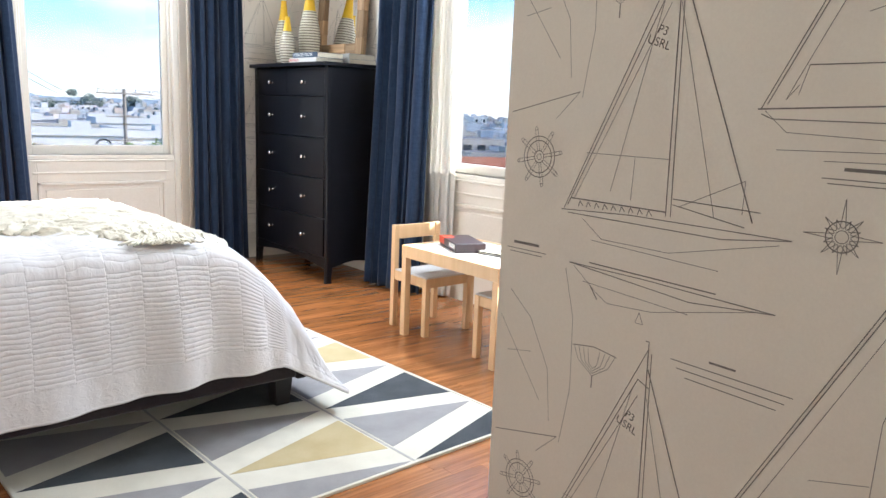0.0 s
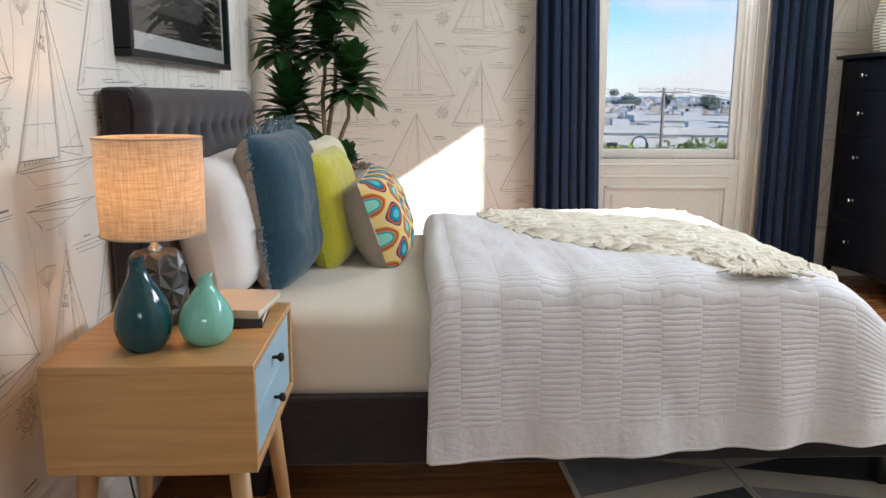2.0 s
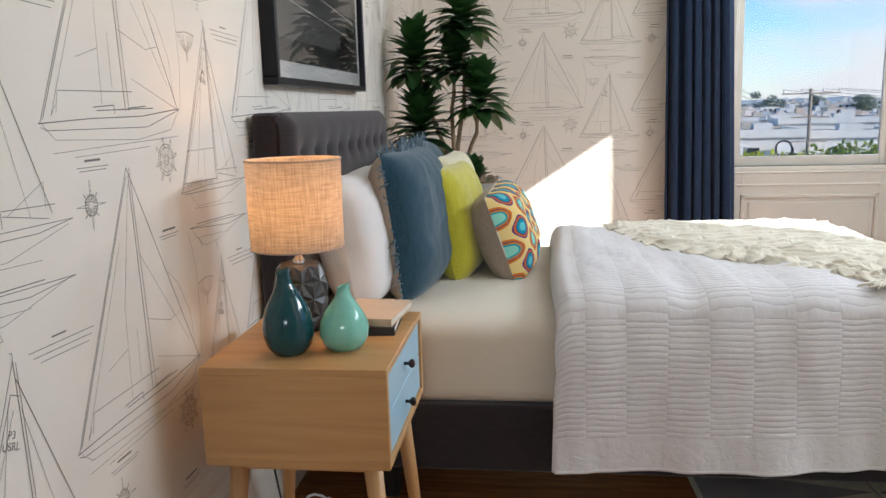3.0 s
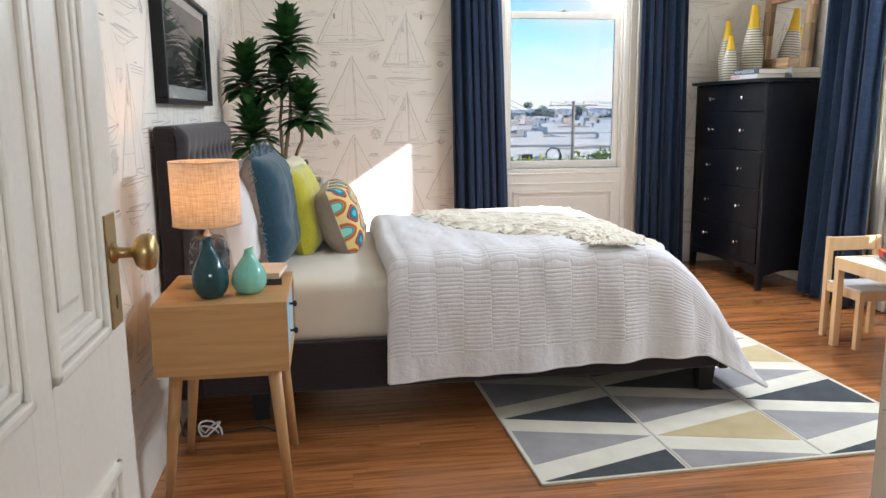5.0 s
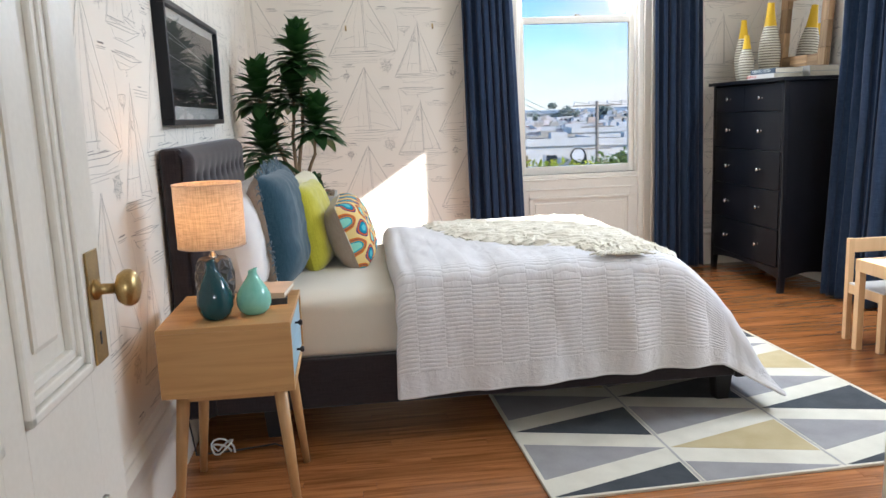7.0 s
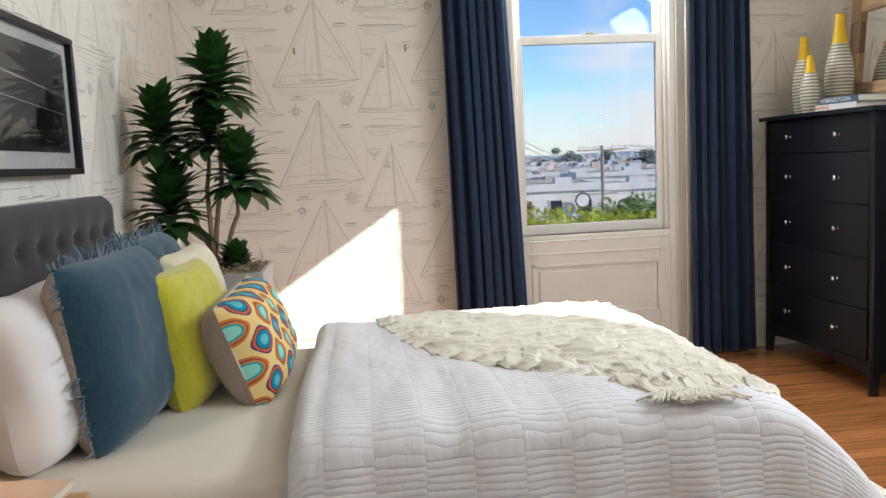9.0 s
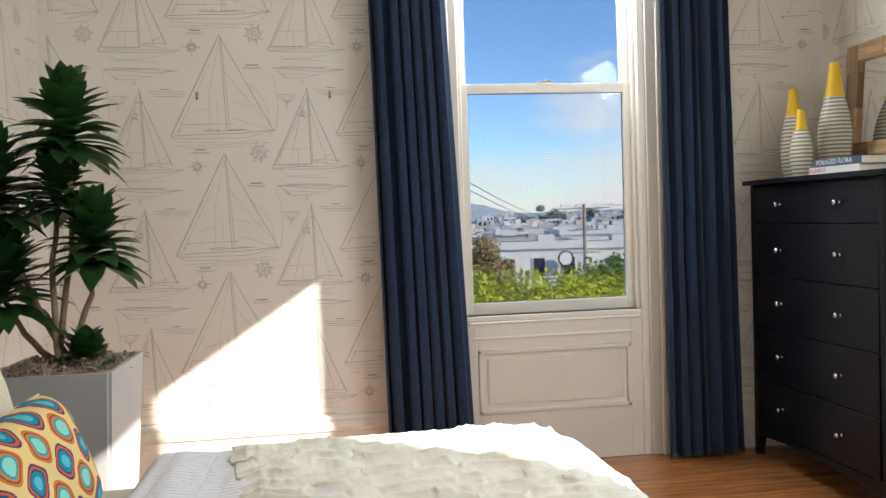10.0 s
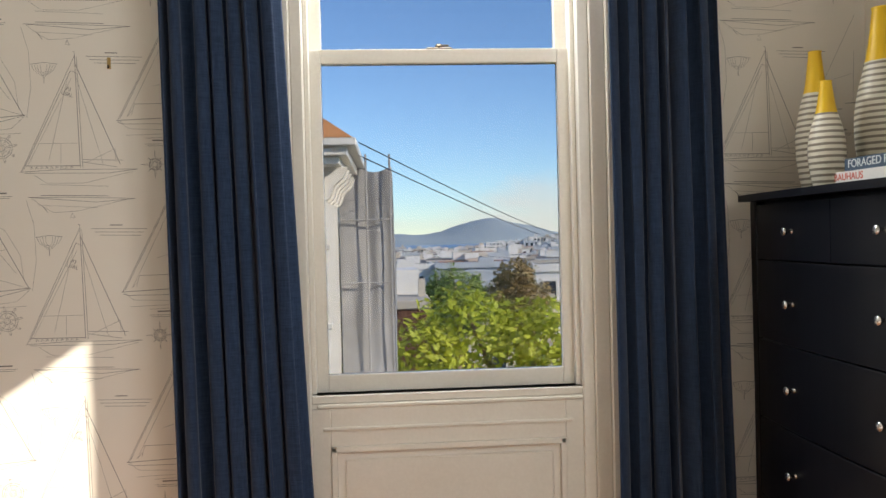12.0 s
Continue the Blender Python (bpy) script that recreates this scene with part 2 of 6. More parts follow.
_l.new(_tr.outputs[0], _mx.inputs[2])
_l.new(_mx.outputs[0], _n["Material Output"].inputs[0])
M_chest = noisy("espresso lacquer", (0.0035, 0.004, 0.006), (0.006, 0.006, 0.009), 0.30, 6, 140, 0.04, 0.0004, rough2=0.42)
M_chest.node_tree.nodes["Principled BSDF"].inputs["Specular IOR Level"].default_value = 0.3
M_nickel = mat("brushed nickel", (0.62, 0.60, 0.57), 0.25, 1.0)
M_steel = mat("strike plate bronze", (0.18, 0.14, 0.10), 0.42, 1.0)
M_brass = noisy("aged brass", (0.34, 0.23, 0.10), (0.50, 0.35, 0.15), 0.28, 25, 300, 0.1, 0.0004, 1.0, rough2=0.42)
M_oak = wood("nightstand oak veneer", (0.44, 0.235, 0.085), (0.60, 0.345, 0.14), 0.42, 0, 0.9, 0.03)
M_oakleg = wood("oak leg", (0.45, 0.25, 0.10), (0.60, 0.35, 0.15), 0.42, 2, 0.9, 0.04)
M_pine = wood("pale pine", (0.60, 0.38, 0.19), (0.72, 0.49, 0.27), 0.5, 2, 0.7, 0.04)
M_blueface = noisy("sky blue lacquer", (0.34, 0.52, 0.62), (0.37, 0.56, 0.66), 0.4, 5, 160, 0.05)
M_knob = mat("dark bronze knob", (0.03, 0.020, 0.018), 0.35, 0.6)
M_char = weave("charcoal felt", (0.022, 0.017, 0.019), (0.040, 0.031, 0.034), 0.95, 0.0014, 0.3, 0.3)
M_bedleg = mat("black bed leg", (0.012, 0.011, 0.012), 0.4)
M_sheet = noisy("ivory fitted sheet", (0.64, 0.59, 0.49), (0.69, 0.64, 0.54), 0.9, 4, 300, 0.1, 0.0006, sheen=0.1)
M_cotton = noisy("white pillow cotton", (0.80, 0.77, 0.75), (0.85, 0.82, 0.80), 0.9, 5, 260, 0.2, 0.0008, sheen=0.1)
M_teal = weave("washed teal linen", (0.013, 0.048, 0.076), (0.030, 0.078, 0.110), 0.95, 0.0015, 0.3, 0.3)
M_taupe = weave("taupe linen", (0.33, 0.26, 0.21), (0.45, 0.37, 0.30), 0.95, 0.0014, 0.3, 0.2)
M_ivory = weave("pale straw linen", (0.58, 0.53, 0.36), (0.68, 0.63, 0.45), 0.95, 0.0014, 0.3, 0.2)
M_lime = weave("chartreuse velvet", (0.42, 0.38, 0.022), (0.54, 0.49, 0.040), 0.9, 0.002, 0.2, 0.5)
M_throw = noisy("cream knit", (0.70, 0.65, 0.52), (0.80, 0.75, 0.63), 0.95, 30, 420, 0.6, 0.002, sheen=0.2)
M_cream = noisy("cream rug wool", (0.60, 0.57, 0.48), (0.70, 0.67, 0.57), 0.98, 9, 420, 0.6, 0.002)
M_rgrey = noisy("grey rug wool", (0.25, 0.24, 0.245), (0.33, 0.32, 0.32), 0.98, 9, 420, 0.6, 0.002)
M_rdark = noisy("slate rug wool", (0.035, 0.042, 0.050), (0.065, 0.074, 0.082), 0.98, 9, 420, 0.6, 0.002)
M_rtan = noisy("straw rug wool", (0.44, 0.35, 0.185), (0.52, 0.43, 0.25), 0.98, 9, 420, 0.6, 0.002)
M_seam = noisy("rug seam", (0.36, 0.35, 0.33), (0.45, 0.44, 0.41), 0.98, 9, 420, 0.5, 0.002)
M_ptop = mat("white table laminate", (0.78, 0.76, 0.72), 0.3)
M_tealglaze = noisy("dark teal glaze", (0.004, 0.045, 0.055), (0.008, 0.065, 0.075), 0.12, 8, 60, 0.0)
M_mint = noisy("celadon glaze", (0.19, 0.50, 0.40), (0.24, 0.57, 0.46), 0.14, 8, 60, 0.0)
M_lampbase = noisy("pewter ceramic", (0.055, 0.058, 0.062), (0.14, 0.14, 0.14), 0.30, 20, 120, 0.1, metal=0.55)
M_paper = noisy("book pages", (0.66, 0.60, 0.48), (0.74, 0.68, 0.56), 0.9, 20, 300, 0.1)
M_tan = noisy("tan book cloth", (0.55, 0.42, 0.30), (0.62, 0.48, 0.35), 0.8, 10, 400, 0.2)
M_dark = mat("black cover", (0.02, 0.02, 0.022), 0.5)
M_pot = noisy("grey planter", (0.40, 0.39, 0.375), (0.46, 0.45, 0.43), 0.6, 5, 200, 0.1)
M_bark = noisy("cane bark", (0.20, 0.13, 0.075), (0.33, 0.23, 0.14), 0.85, 30, 160, 0.5, 0.003)
M_chips = noisy("bark chips", (0.20, 0.14, 0.09), (0.42, 0.33, 0.24), 0.95, 60, 200, 0.5, 0.004)


def leaf_mat(name, c1, c2, rough=0.4):
    m = noisy(name, c1, c2, rough, 12, 60, 0.1, 0.001)
    n, l, b = nodes_of(m)
    tr = n.new("ShaderNodeBsdfTranslucent")
    tr.inputs[0].default_value = (c2[0] * 2.2, c2[1] * 2.4, c2[2] * 1.5, 1)
    mx = n.new("ShaderNodeMixShader")
    mx.inputs[0].default_value = 0.18
    l.new(b.outputs[0], mx.inputs[1])
    l.new(tr.outputs[0], mx.inputs[2])
    l.new(mx.outputs[0], n["Material Output"].inputs[0])
    return m


M_leaf = leaf_mat("dracaena leaf", (0.010, 0.040, 0.012), (0.030, 0.085, 0.022))
M_glass = bpy.data.materials.new("window glass")
M_glass.use_nodes = True
_n, _l = M_glass.node_tree.nodes, M_glass.node_tree.links
_n.remove(_n["Principled BSDF"])
_t, _g, _x = _n.new("ShaderNodeBsdfTransparent"), _n.new("ShaderNodeBsdfGlossy"), _n.new("ShaderNodeMixShader")
# grey tint added to hold down the brightness of the view outside
_t.inputs[0].default_value = (GLASS, GLASS, GLASS, 1)
_g.inputs["Roughness"].default_value = 0.0
_x.inputs[0].default_value = 0.015
_l.new(_t.outputs[0], _x.inputs[1])
_l.new(_g.outputs[0], _x.inputs[2])
_l.new(_x.outputs[0], _n["Material Output"].inputs[0])
M_mirror = mat("mirror silver", (0.9, 0.9, 0.9), 0.02, 1.0)

# the shade of the lamp: linen lit from within
M_shade = weave("oatmeal linen shade", (0.26, 0.22, 0.18), (0.46, 0.40, 0.33), 0.9, 0.0017, 0.3, 0.1)
_n, _l, _b = nodes_of(M_shade)
_tr, _mx = _n.new("ShaderNodeBsdfTranslucent"), _n.new("ShaderNodeMixShader")
_src = _b.inputs["Base Color"].links[0].from_socket
_l.new(_src, _tr.inputs[0])
_mx.inputs[0].default_value = 0.36
_l.new(_b.outputs[0], _mx.inputs[1])
_l.new(_tr.outputs[0], _mx.inputs[2])
_l.new(_mx.outputs[0], _n["Material Output"].inputs[0])

# quilted white cotton: rows of channels in columns, each column set off by half a row
M_quilt = mat("quilted white cotton", (0.72, 0.705, 0.71), 0.92, 0.0, 0.2)
_n, _l, _b = nodes_of(M_quilt)
_uv, _sep = _n.new("ShaderNodeUVMap"), _n.new("ShaderNodeSeparateXYZ")
_l.new(_uv.outputs[0], _sep.inputs[0])


def calc(op, a, b=None, n=_n, l=_l):
    q = n.new("ShaderNodeMath")
    q.operation = op
    for k, v in enumerate((a, b)):
        if v is None:
            continue
        if isinstance(v, (int, float)):
            q.inputs[k].default_value = v
        else:
            l.new(v, q.inputs[k])
    return q.outputs[0]


_wob = _n.new("ShaderNodeTexNoise")
_wob.inputs["Scale"].default_value = 9.0
_l.new(_uv.outputs[0], _wob.inputs[0])
_u = calc("DIVIDE", _sep.outputs[0], 0.108)
_col = calc("FLOOR", _u)
_half = calc("MULTIPLY", calc("MODULO", _col, 2.0), 0.5)
_row = calc("ADD", calc("ADD", calc("DIVIDE", _sep.outputs[1], 0.0190), _half), calc("MULTIPLY", _wob.outputs[0], 1.1))
_fr = calc("FRACT", _row)
_puff = calc("POWER", calc("SINE", calc("MULTIPLY", _fr, math.pi)), 0.45)
_fu = calc("FRACT", _u)
_seam = calc("POWER", calc("SINE", calc("MULTIPLY", _fu, math.pi)), 0.16)
_mask = calc("GREATER_THAN", _sep.outputs[1], 0.115)
_h = calc("MULTIPLY", calc("MULTIPLY", _puff, _seam), _mask)
_wr = _n.new("ShaderNodeTexNoise")
_wr.inputs["Scale"].default_value, _wr.inputs["Detail"].default_value, _wr.inputs["Distortion"].default_value = 55.0, 4, 0.6
_l.new(_uv.outputs[0], _wr.inputs[0])
_hh = calc("ADD", _h, calc("MULTIPLY", _wr.outputs[0], 0.8))
_bp = _n.new("ShaderNodeBump")
_bp.inputs["Strength"].default_value, _bp.inputs["Distance"].default_value = 0.7, 0.0042
_l.new(_hh, _bp.inputs["Height"])
_l.new(_bp.outputs[0], _b.inputs["Normal"])
_b.inputs["Sheen Weight"].default_value = 0.15

# ---- structure ----
H, T = 3.4, 0.2
XR, YW, YD0, YD1 = 3.965, 6.0, 0.523, 0.668
AX, AY = 1.825, 1.650
floor = tagged(obj("floor", box(-0.2, XR + 0.2, -2.0, YW + 0.2, -0.12, -0.004), M_under), "narrow oak strip floor with a satin finish", "floor", kind="structure")
tagged(obj("ceiling", box(-0.2, XR + 0.2, -2.0, YW + 0.2, H, H + 0.1), M_ceil), "plain white ceiling", "ceiling", kind="structure")


def wall(name, boxes, material=None, label="off-white wallpaper printed with line drawings of sailing yachts"):
    bm = bmesh.new()
    for b in boxes:
        box(*b, bm=bm)
    return tagged(obj(name, bm, material or M_wall), label, "wall", kind="structure")


# window opening, the same on both walls: half width, sill, head
GW, GZ0, GZM, GZ1 = 0.412, 0.835, 1.91, 2.855
OW, OZ0, OZ1 = 0.48, 0.775, 2.925
W1, W2, W3 = 2.45, 3.905, 2.795
wall_window = wall("wall_window", [(-T, W1 - OW, YW, YW + T, 0, H), (W1 + OW, XR + T, YW, YW + T, 0, H), (W1 - OW, W1 + OW, YW, YW + T, 0, OZ0), (W1 - OW, W1 + OW, YW, YW + T, OZ1, H)])
wall_right = wall("wall_right", [(XR, XR + T, AY, W3 - OW, 0, H), (XR, XR + T, W3 + OW, W2 - OW, 0, H), (XR, XR + T, W2 + OW, YW, 0, H), (XR, XR + T, W3 - OW, W3 + OW, 0, OZ0), (XR, XR + T, W3 - OW, W3 + OW, OZ1, H), (XR, XR + T, W2 - OW, W2 + OW, 0, OZ0), (XR, XR + T, W2 - OW, W2 + OW, OZ1, H)])
wall_left = wall("wall_left", [(-T, 0, -2, YW, 0, H)])
wall_alcove = wall("wall_alcove", [(AX, AX + 0.12, YD1, AY, 0, H), (AX + 0.12, XR, AY - 0.12, AY, 0, H)])
JX0, JX1, JZ = 0.235, 1.135, 2.08
wall_door = wall("wall_door", [(0, JX0 - 0.03, YD0, YD1, 0, H), (JX1 + 0.03, AX, YD0, YD1, 0, H), (JX0 - 0.03, JX1 + 0.03, YD0, YD1, JZ + 0.03, H)])
wall_hall = wall("wall_hall", [(0, AX, -2.0, -1.9, 0, H), (AX, AX + 0.12, -2.0, YD1, 0, H)], M_ceil, "plain off-white hall wall")


def profile_run(name, prof, p0, p1, normal, material, label, parent=None):
    """A moulding: the (out, up) outline prof swept from p0 to p1 along a wall whose normal is given."""
    bm = bmesh.new()
    a, b, nn = Vector((*p0, 0)), Vector((*p1, 0)), Vector((*normal, 0))
    ra = [bm.verts.new(a + nn * o + Vector((0, 0, z))) for o, z in prof]
    rb = [bm.verts.new(b + nn * o + Vector((0, 0, z))) for o, z in prof]
    for k in range(len(prof)):
        j = (k + 1) % len(prof)
        bm.faces.new((ra[k], ra[j], rb[j], rb[k]))
    bm.faces.new(ra)
    bm.faces.new(rb[::-1])
    bmesh.ops.recalc_face_normals(bm, faces=bm.faces[:])
    ob = obj(name, bm, material, parent)
    return ob if parent else tagged(ob, label, "baseboard", kind="structure")


BASE = [(0.0, 0.0), (0.026, 0.0), (0.026, 0.19), (0.022, 0.20), (0.022, 0.235), (0.032, 0.245), (0.034, 0.262), (0.026, 0.275), (0.020, 0.288), (0.022, 0.302), (0.014, 0.315), (0.0, 0.32)]
LB = "tall white-painted baseboard with a moulded top"
profile_run("baseboard", BASE, (0, YW), (W1 - OW - 0.11, YW), (0, -1), M_trim, LB)
profile_run("baseboard", BASE, (W1 + OW + 0.11, YW), (XR, YW), (0, -1), M_trim, LB)
profile_run("baseboard", BASE, (0, YD1), (0, YW), (1, 0), M_trim, LB)
profile_run("baseboard", BASE, (XR, W2 + OW + 0.11), (XR, YW), (-1, 0), M_trim, LB)
profile_run("baseboard", BASE, (XR, AY), (XR, W3 - OW - 0.11), (-1, 0), M_trim, LB)
profile_run("baseboard", BASE, (AX, YD1), (AX, AY + 0.026), (-1, 0), M_trim, LB)
profile_run("baseboard", BASE, (AX, AY), (XR, AY), (0, 1), M_trim, LB)
profile_run("baseboard", BASE, (JX1 + 0.12, YD1), (AX, YD1), (0, 1), M_trim, LB)


def window(name, m, label):
    """A tall double-hung window with casing, apron panel and stool, built facing -y, its middle at x = 0 on the wall's face."""
    win = tagged(new(name), label, "window", kind="structure")
    win.matrix_basis = m
    zc = OZ1 + 0.10
    # casing: three steps, running down to the floor
    for sx in (-1, 1):
        bm = bmesh.new()
        for a, b, d in ((OW - 0.012, OW + 0.03, 0.016), (OW + 0.03, OW + 0.085, 0.024), (OW + 0.085, OW + 0.11, 0.036)):
            box(min(sx * a, sx * b), max(sx * a, sx * b), -d, 0.0, 0, zc, 0.004, 1, bm)
        part("casing", bm, M_trim, win)
        # reveal with its stops
        bm = box(min(sx * (OW - 0.012), sx * OW), max(sx * (OW - 0.012), sx * OW), 0.0, 0.16, OZ0, OZ1, 0, 1)
        box(min(sx * (OW - 0.03), sx * (OW - 0.012)), max(sx * (OW - 0.03), sx * (OW - 0.012)), 0.012, 0.040, OZ0, OZ1, 0.003, 1, bm)
        part("jamb", bm, M_trim, win)
    part("head_casing", box(-OW - 0.11, OW + 0.11, -0.04, 0.0, OZ1 - 0.012, OZ1 + 0.16, 0.006, 1), M_trim, win)
    bm = box(-OW + 0.012, OW - 0.012, -0.006, 0.16, OZ0 - 0.03, OZ0, 0.004, 1)
    box(-OW + 0.03, OW - 0.012, -0.014, 0.0, OZ0 - 0.045, OZ0 - 0.03, 0.004, 1, bm)
    part("window_sill", bm, M_trim, win)
    # apron: frame and raised panel under the window
    bm = bmesh.new()
    a0, a1 = 0.0, OZ0 - 0.045
    for b in ((-OW + 0.012, -0.405, -0.008, 0, a0, a1), (0.405, OW - 0.012, -0.008, 0, a0, a1), (-0.405, 0.405, -0.008, 0, 0.60, a1), (-0.405, 0.405, -0.008, 0, a0, 0.27)):
        box(*b, 0.002, 1, bm)
    for b in ((-0.43, 0.43, -0.016, -0.008, 0.655, 0.667), (-0.405, -0.385, -0.016, 0, 0.27, 0.60), (0.385, 0.405, -0.016, 0, 0.27, 0.60), (-0.405, 0.405, -0.016, 0, 0.58, 0.60), (-0.405, 0.405, -0.016, 0, 0.27, 0.29)):
        box(*b, 0.004, 2, bm)
    box(-0.36, 0.36, -0.007, 0, 0.315, 0.555, 0.006, 1, bm)
    part("apron_panel", bm, M_trim, win)

    def sash(nm, z0, z1, y0, y1, bot, top):
        s = new(nm)
        s.parent = win
        w = GW + 0.045
        for b, k in (((-w, -GW, y0, y1, z0, z1), "stile"), ((GW, w, y0, y1, z0, z1), "stile"), ((-GW, GW, y0, y1, z0, z0 + bot), "rail"), ((-GW, GW, y0, y1, z1 - top, z1), "rail")):
            part(k, box(*b, 0.004, 2), M_trim, s)
        g = part("pane", box(-GW, GW, (y0 + y1) / 2 - 0.002, (y0 + y1) / 2 + 0.002, z0 + bot, z1 - top), M_glass, s, "glass pane tinted grey to dim the view outside")
        g.visible_shadow = False
        return s

    sash("lower_sash", OZ0, GZM + 0.05, 0.042, 0.078, GZ0 - OZ0, 0.05)
    sash("upper_sash", GZM + 0.008, OZ1, 0.082, 0.118, 0.046, OZ1 - GZ1)
    bm = box(-0.045, 0.045, 0.046, 0.074, GZM + 0.05, GZM + 0.056, 0.002, 1)
    lathe([(0.012, 0), (0.014, 0.006), (0.010, 0.013), (0.0, 0.015)], 16, bm, (0, 0.06, GZM + 0.056))
    box(0.0, 0.034, 0.052, 0.062, GZM + 0.060, GZM + 0.067, 0.003, 2, bm)
    part("sash_lock", bm, M_steel, win, "dark metal sash lock")
    bm = box(-OW, OW, 0.125, 0.16, OZ0, OZ0 + 0.03, 0.003, 1)
    part("outer_stop", bm, M_trim, win)
    return win


LW = "tall white double-hung sash window over a panelled apron"
window("window_1", pose(W1, YW, 0), LW)
window("window_2", pose(XR, W2, 0, 0, 0, -90), LW)
window("window_3", pose(XR, W3, 0, 0, 0, -90), LW)

# ---- doorway and door ----
bm = box(JX1, JX1 + 0.028, YD0, YD1 + 0.004, 0, JZ, 0.003, 1)
box(JX1 - 0.014, JX1, YD0, YD1 - 0.065, 0, JZ, 0.003, 1, bm)
frame_1 = tagged(obj("door_frame", bm, M_trim), "white-painted door frame with a steel strike plate", "door frame", kind="structure")
bm = box(JX0 - 0.028, JX0, YD0, YD1 + 0.004, 0, JZ, 0.003, 1)
part("hinge_jamb", bm, M_trim, frame_1)
part("head_jamb", box(JX0, JX1, YD0, YD1 + 0.004, JZ, JZ + 0.028, 0.003, 1), M_trim, frame_1)
bm = bmesh.new()
for a, b, d in ((0.01, 0.04, 0.014), (0.04, 0.085, 0.02), (0.085, 0.11, 0.03)):
    box(JX1 + a, JX1 + b, YD1, YD1 + d, 0, JZ + 0.1, 0.003, 1, bm)
part("casing", bm, M_trim, frame_1)
strike = part("strike_plate", box(JX1 - 0.002, JX1, 0.620, 0.648, 0.952, 1.052, 0.001, 1), M_steel, frame_1, "worn bronze strike plate")
part("latch_hole", box(JX1 - 0.0035, JX1 - 0.002, 0.628, 0.640, 0.976, 1.012), M_paper, strike, "pale wood seen through the latch slot")
part("lip", box(JX1 - 0.004, JX1 - 0.001, 0.648, 0.660, 1.000, 1.032, 0.0015, 2), M_steel, strike)
for z in (0.961, 1.043):
    part("screw", moved(lathe([(0.0035, 0), (0.003, 0.001), (0.0, 0.0012)], 10), pose(JX1 - 0.002, 0.634, z, 0, -90, 0)), M_nickel, strike)


def panel_door(name, w, h, th, m):
    """A four-panel door, hinged at its own origin and running along +y; its faces look along x."""
    d = tagged(new(name), "open white-painted panel door with an aged brass knob", "door", kind="structure")
    d.matrix_basis = m
    bm = bmesh.new()
    cols = ((0.105, 0.40), (0.475, w - 0.105))
    rows = ((0.22, 0.675), (0.885, h - 0.13))
    ys = [0, cols[0][0], cols[0][1], cols[1][0], cols[1][1], w]
    for a, b in ((ys[0], ys[1]), (ys[2], ys[3]), (ys[4], ys[5])):
        box(-th / 2, th / 2, a, b, 0.006, h, 0.002, 1, bm)
    for a, b in cols:
        for z0, z1 in ((0.006, 0.22), (0.675, 0.885), (h - 0.13, h)):
            box(-th / 2, th / 2, a - 0.001, b + 0.001, z0, z1, 0, 1, bm)
    part("door_leaf", bm, M_trim, d)
    for a, b in cols:
        for z0, z1 in rows:
            bm = box(-0.006, 0.006, a, b, z0, z1)
            for o, k in ((0.0, 0.006), (0.018, 0.012), (0.034, 0.009)):
                t0, t1 = o, o + 0.016
                for x0, x1 in ((th / 2 - 0.02, th / 2 + 0.009 - o * 0.34), (-th / 2 - 0.009 + o * 0.34, -th / 2 + 0.02)):
                    box(x0, x1, a + t0, a + t1, z0 + t0, z1 - t0, 0.004, 2, bm)
                    box(x0, x1, b - t1, b - t0, z0 + t0, z1 - t0, 0.004, 2, bm)
                    box(x0, x1, a + t0, b - t0, z0 + t0, z0 + t1, 0.004, 2, bm)
                    box(x0, x1, a + t0, b - t0, z1 - t1, z1 - t0, 0.004, 2, bm)
            box(-0.012, 0.012, a + 0.075, b - 0.075, z0 + 0.075, z1 - 0.075, 0.01, 2, bm)
            part("panel", bm, M_trim, d)
    plate = part("escutcheon", box(th / 2, th / 2 + 0.004, w - 0.078, w - 0.022, 0.883, 1.068, 0.0015, 2), M_brass, d, "long aged brass escutcheon plate")
    part("keyhole", box(th / 2 + 0.0035, th / 2 + 0.0048, w - 0.054, w - 0.046, 0.912, 0.934, 0.0005, 1), M_dark, plate)
    k = lathe([(0.017, 0.0), (0.017, 0.004), (0.009, 0.008), (0.0085, 0.030), (0.013, 0.034), (0.024, 0.038), (0.030, 0.047), (0.0305, 0.056), (0.026, 0.064), (0.014, 0.069), (0, 0.070)], 28)
    part("door_knob", moved(k, pose(th / 2 + 0.004, w - 0.050, 1.004, 0, 90, 0)), M_brass, d, "round aged brass door knob", True)
    return d


panel_door("door_1", 0.82, 2.05, 0.04, pose(0.256, 0.712, 0, 0, 0, -0.3))

# ---- bed ----
BX0, BX1, BY0, BY1, MT = 0.13, 2.305, 3.10, 4.34, 0.598
HB1 = 4.47
bed = thing("bed", "upholstered charcoal bed with a buttoned headboard and ivory mattress", "bed")
part("side_rail", box(BX0, BX1 - 0.06, BY0, BY0 + 0.05, 0.145, 0.345, 0.012, 3), M_char, bed)
part("side_rail", box(BX0, BX1 - 0.06, BY1 - 0.05, BY1, 0.145, 0.345, 0.012, 3), M_char, bed)
part("foot_rail", box(BX1 - 0.06, BX1 - 0.015, BY0, BY1, 0.135, 0.29, 0.012, 3), M_char, bed)
part("slat_base", box(BX0, BX1 - 0.05, BY0 + 0.05, BY1 - 0.05, 0.20, 0.30), M_char, bed)
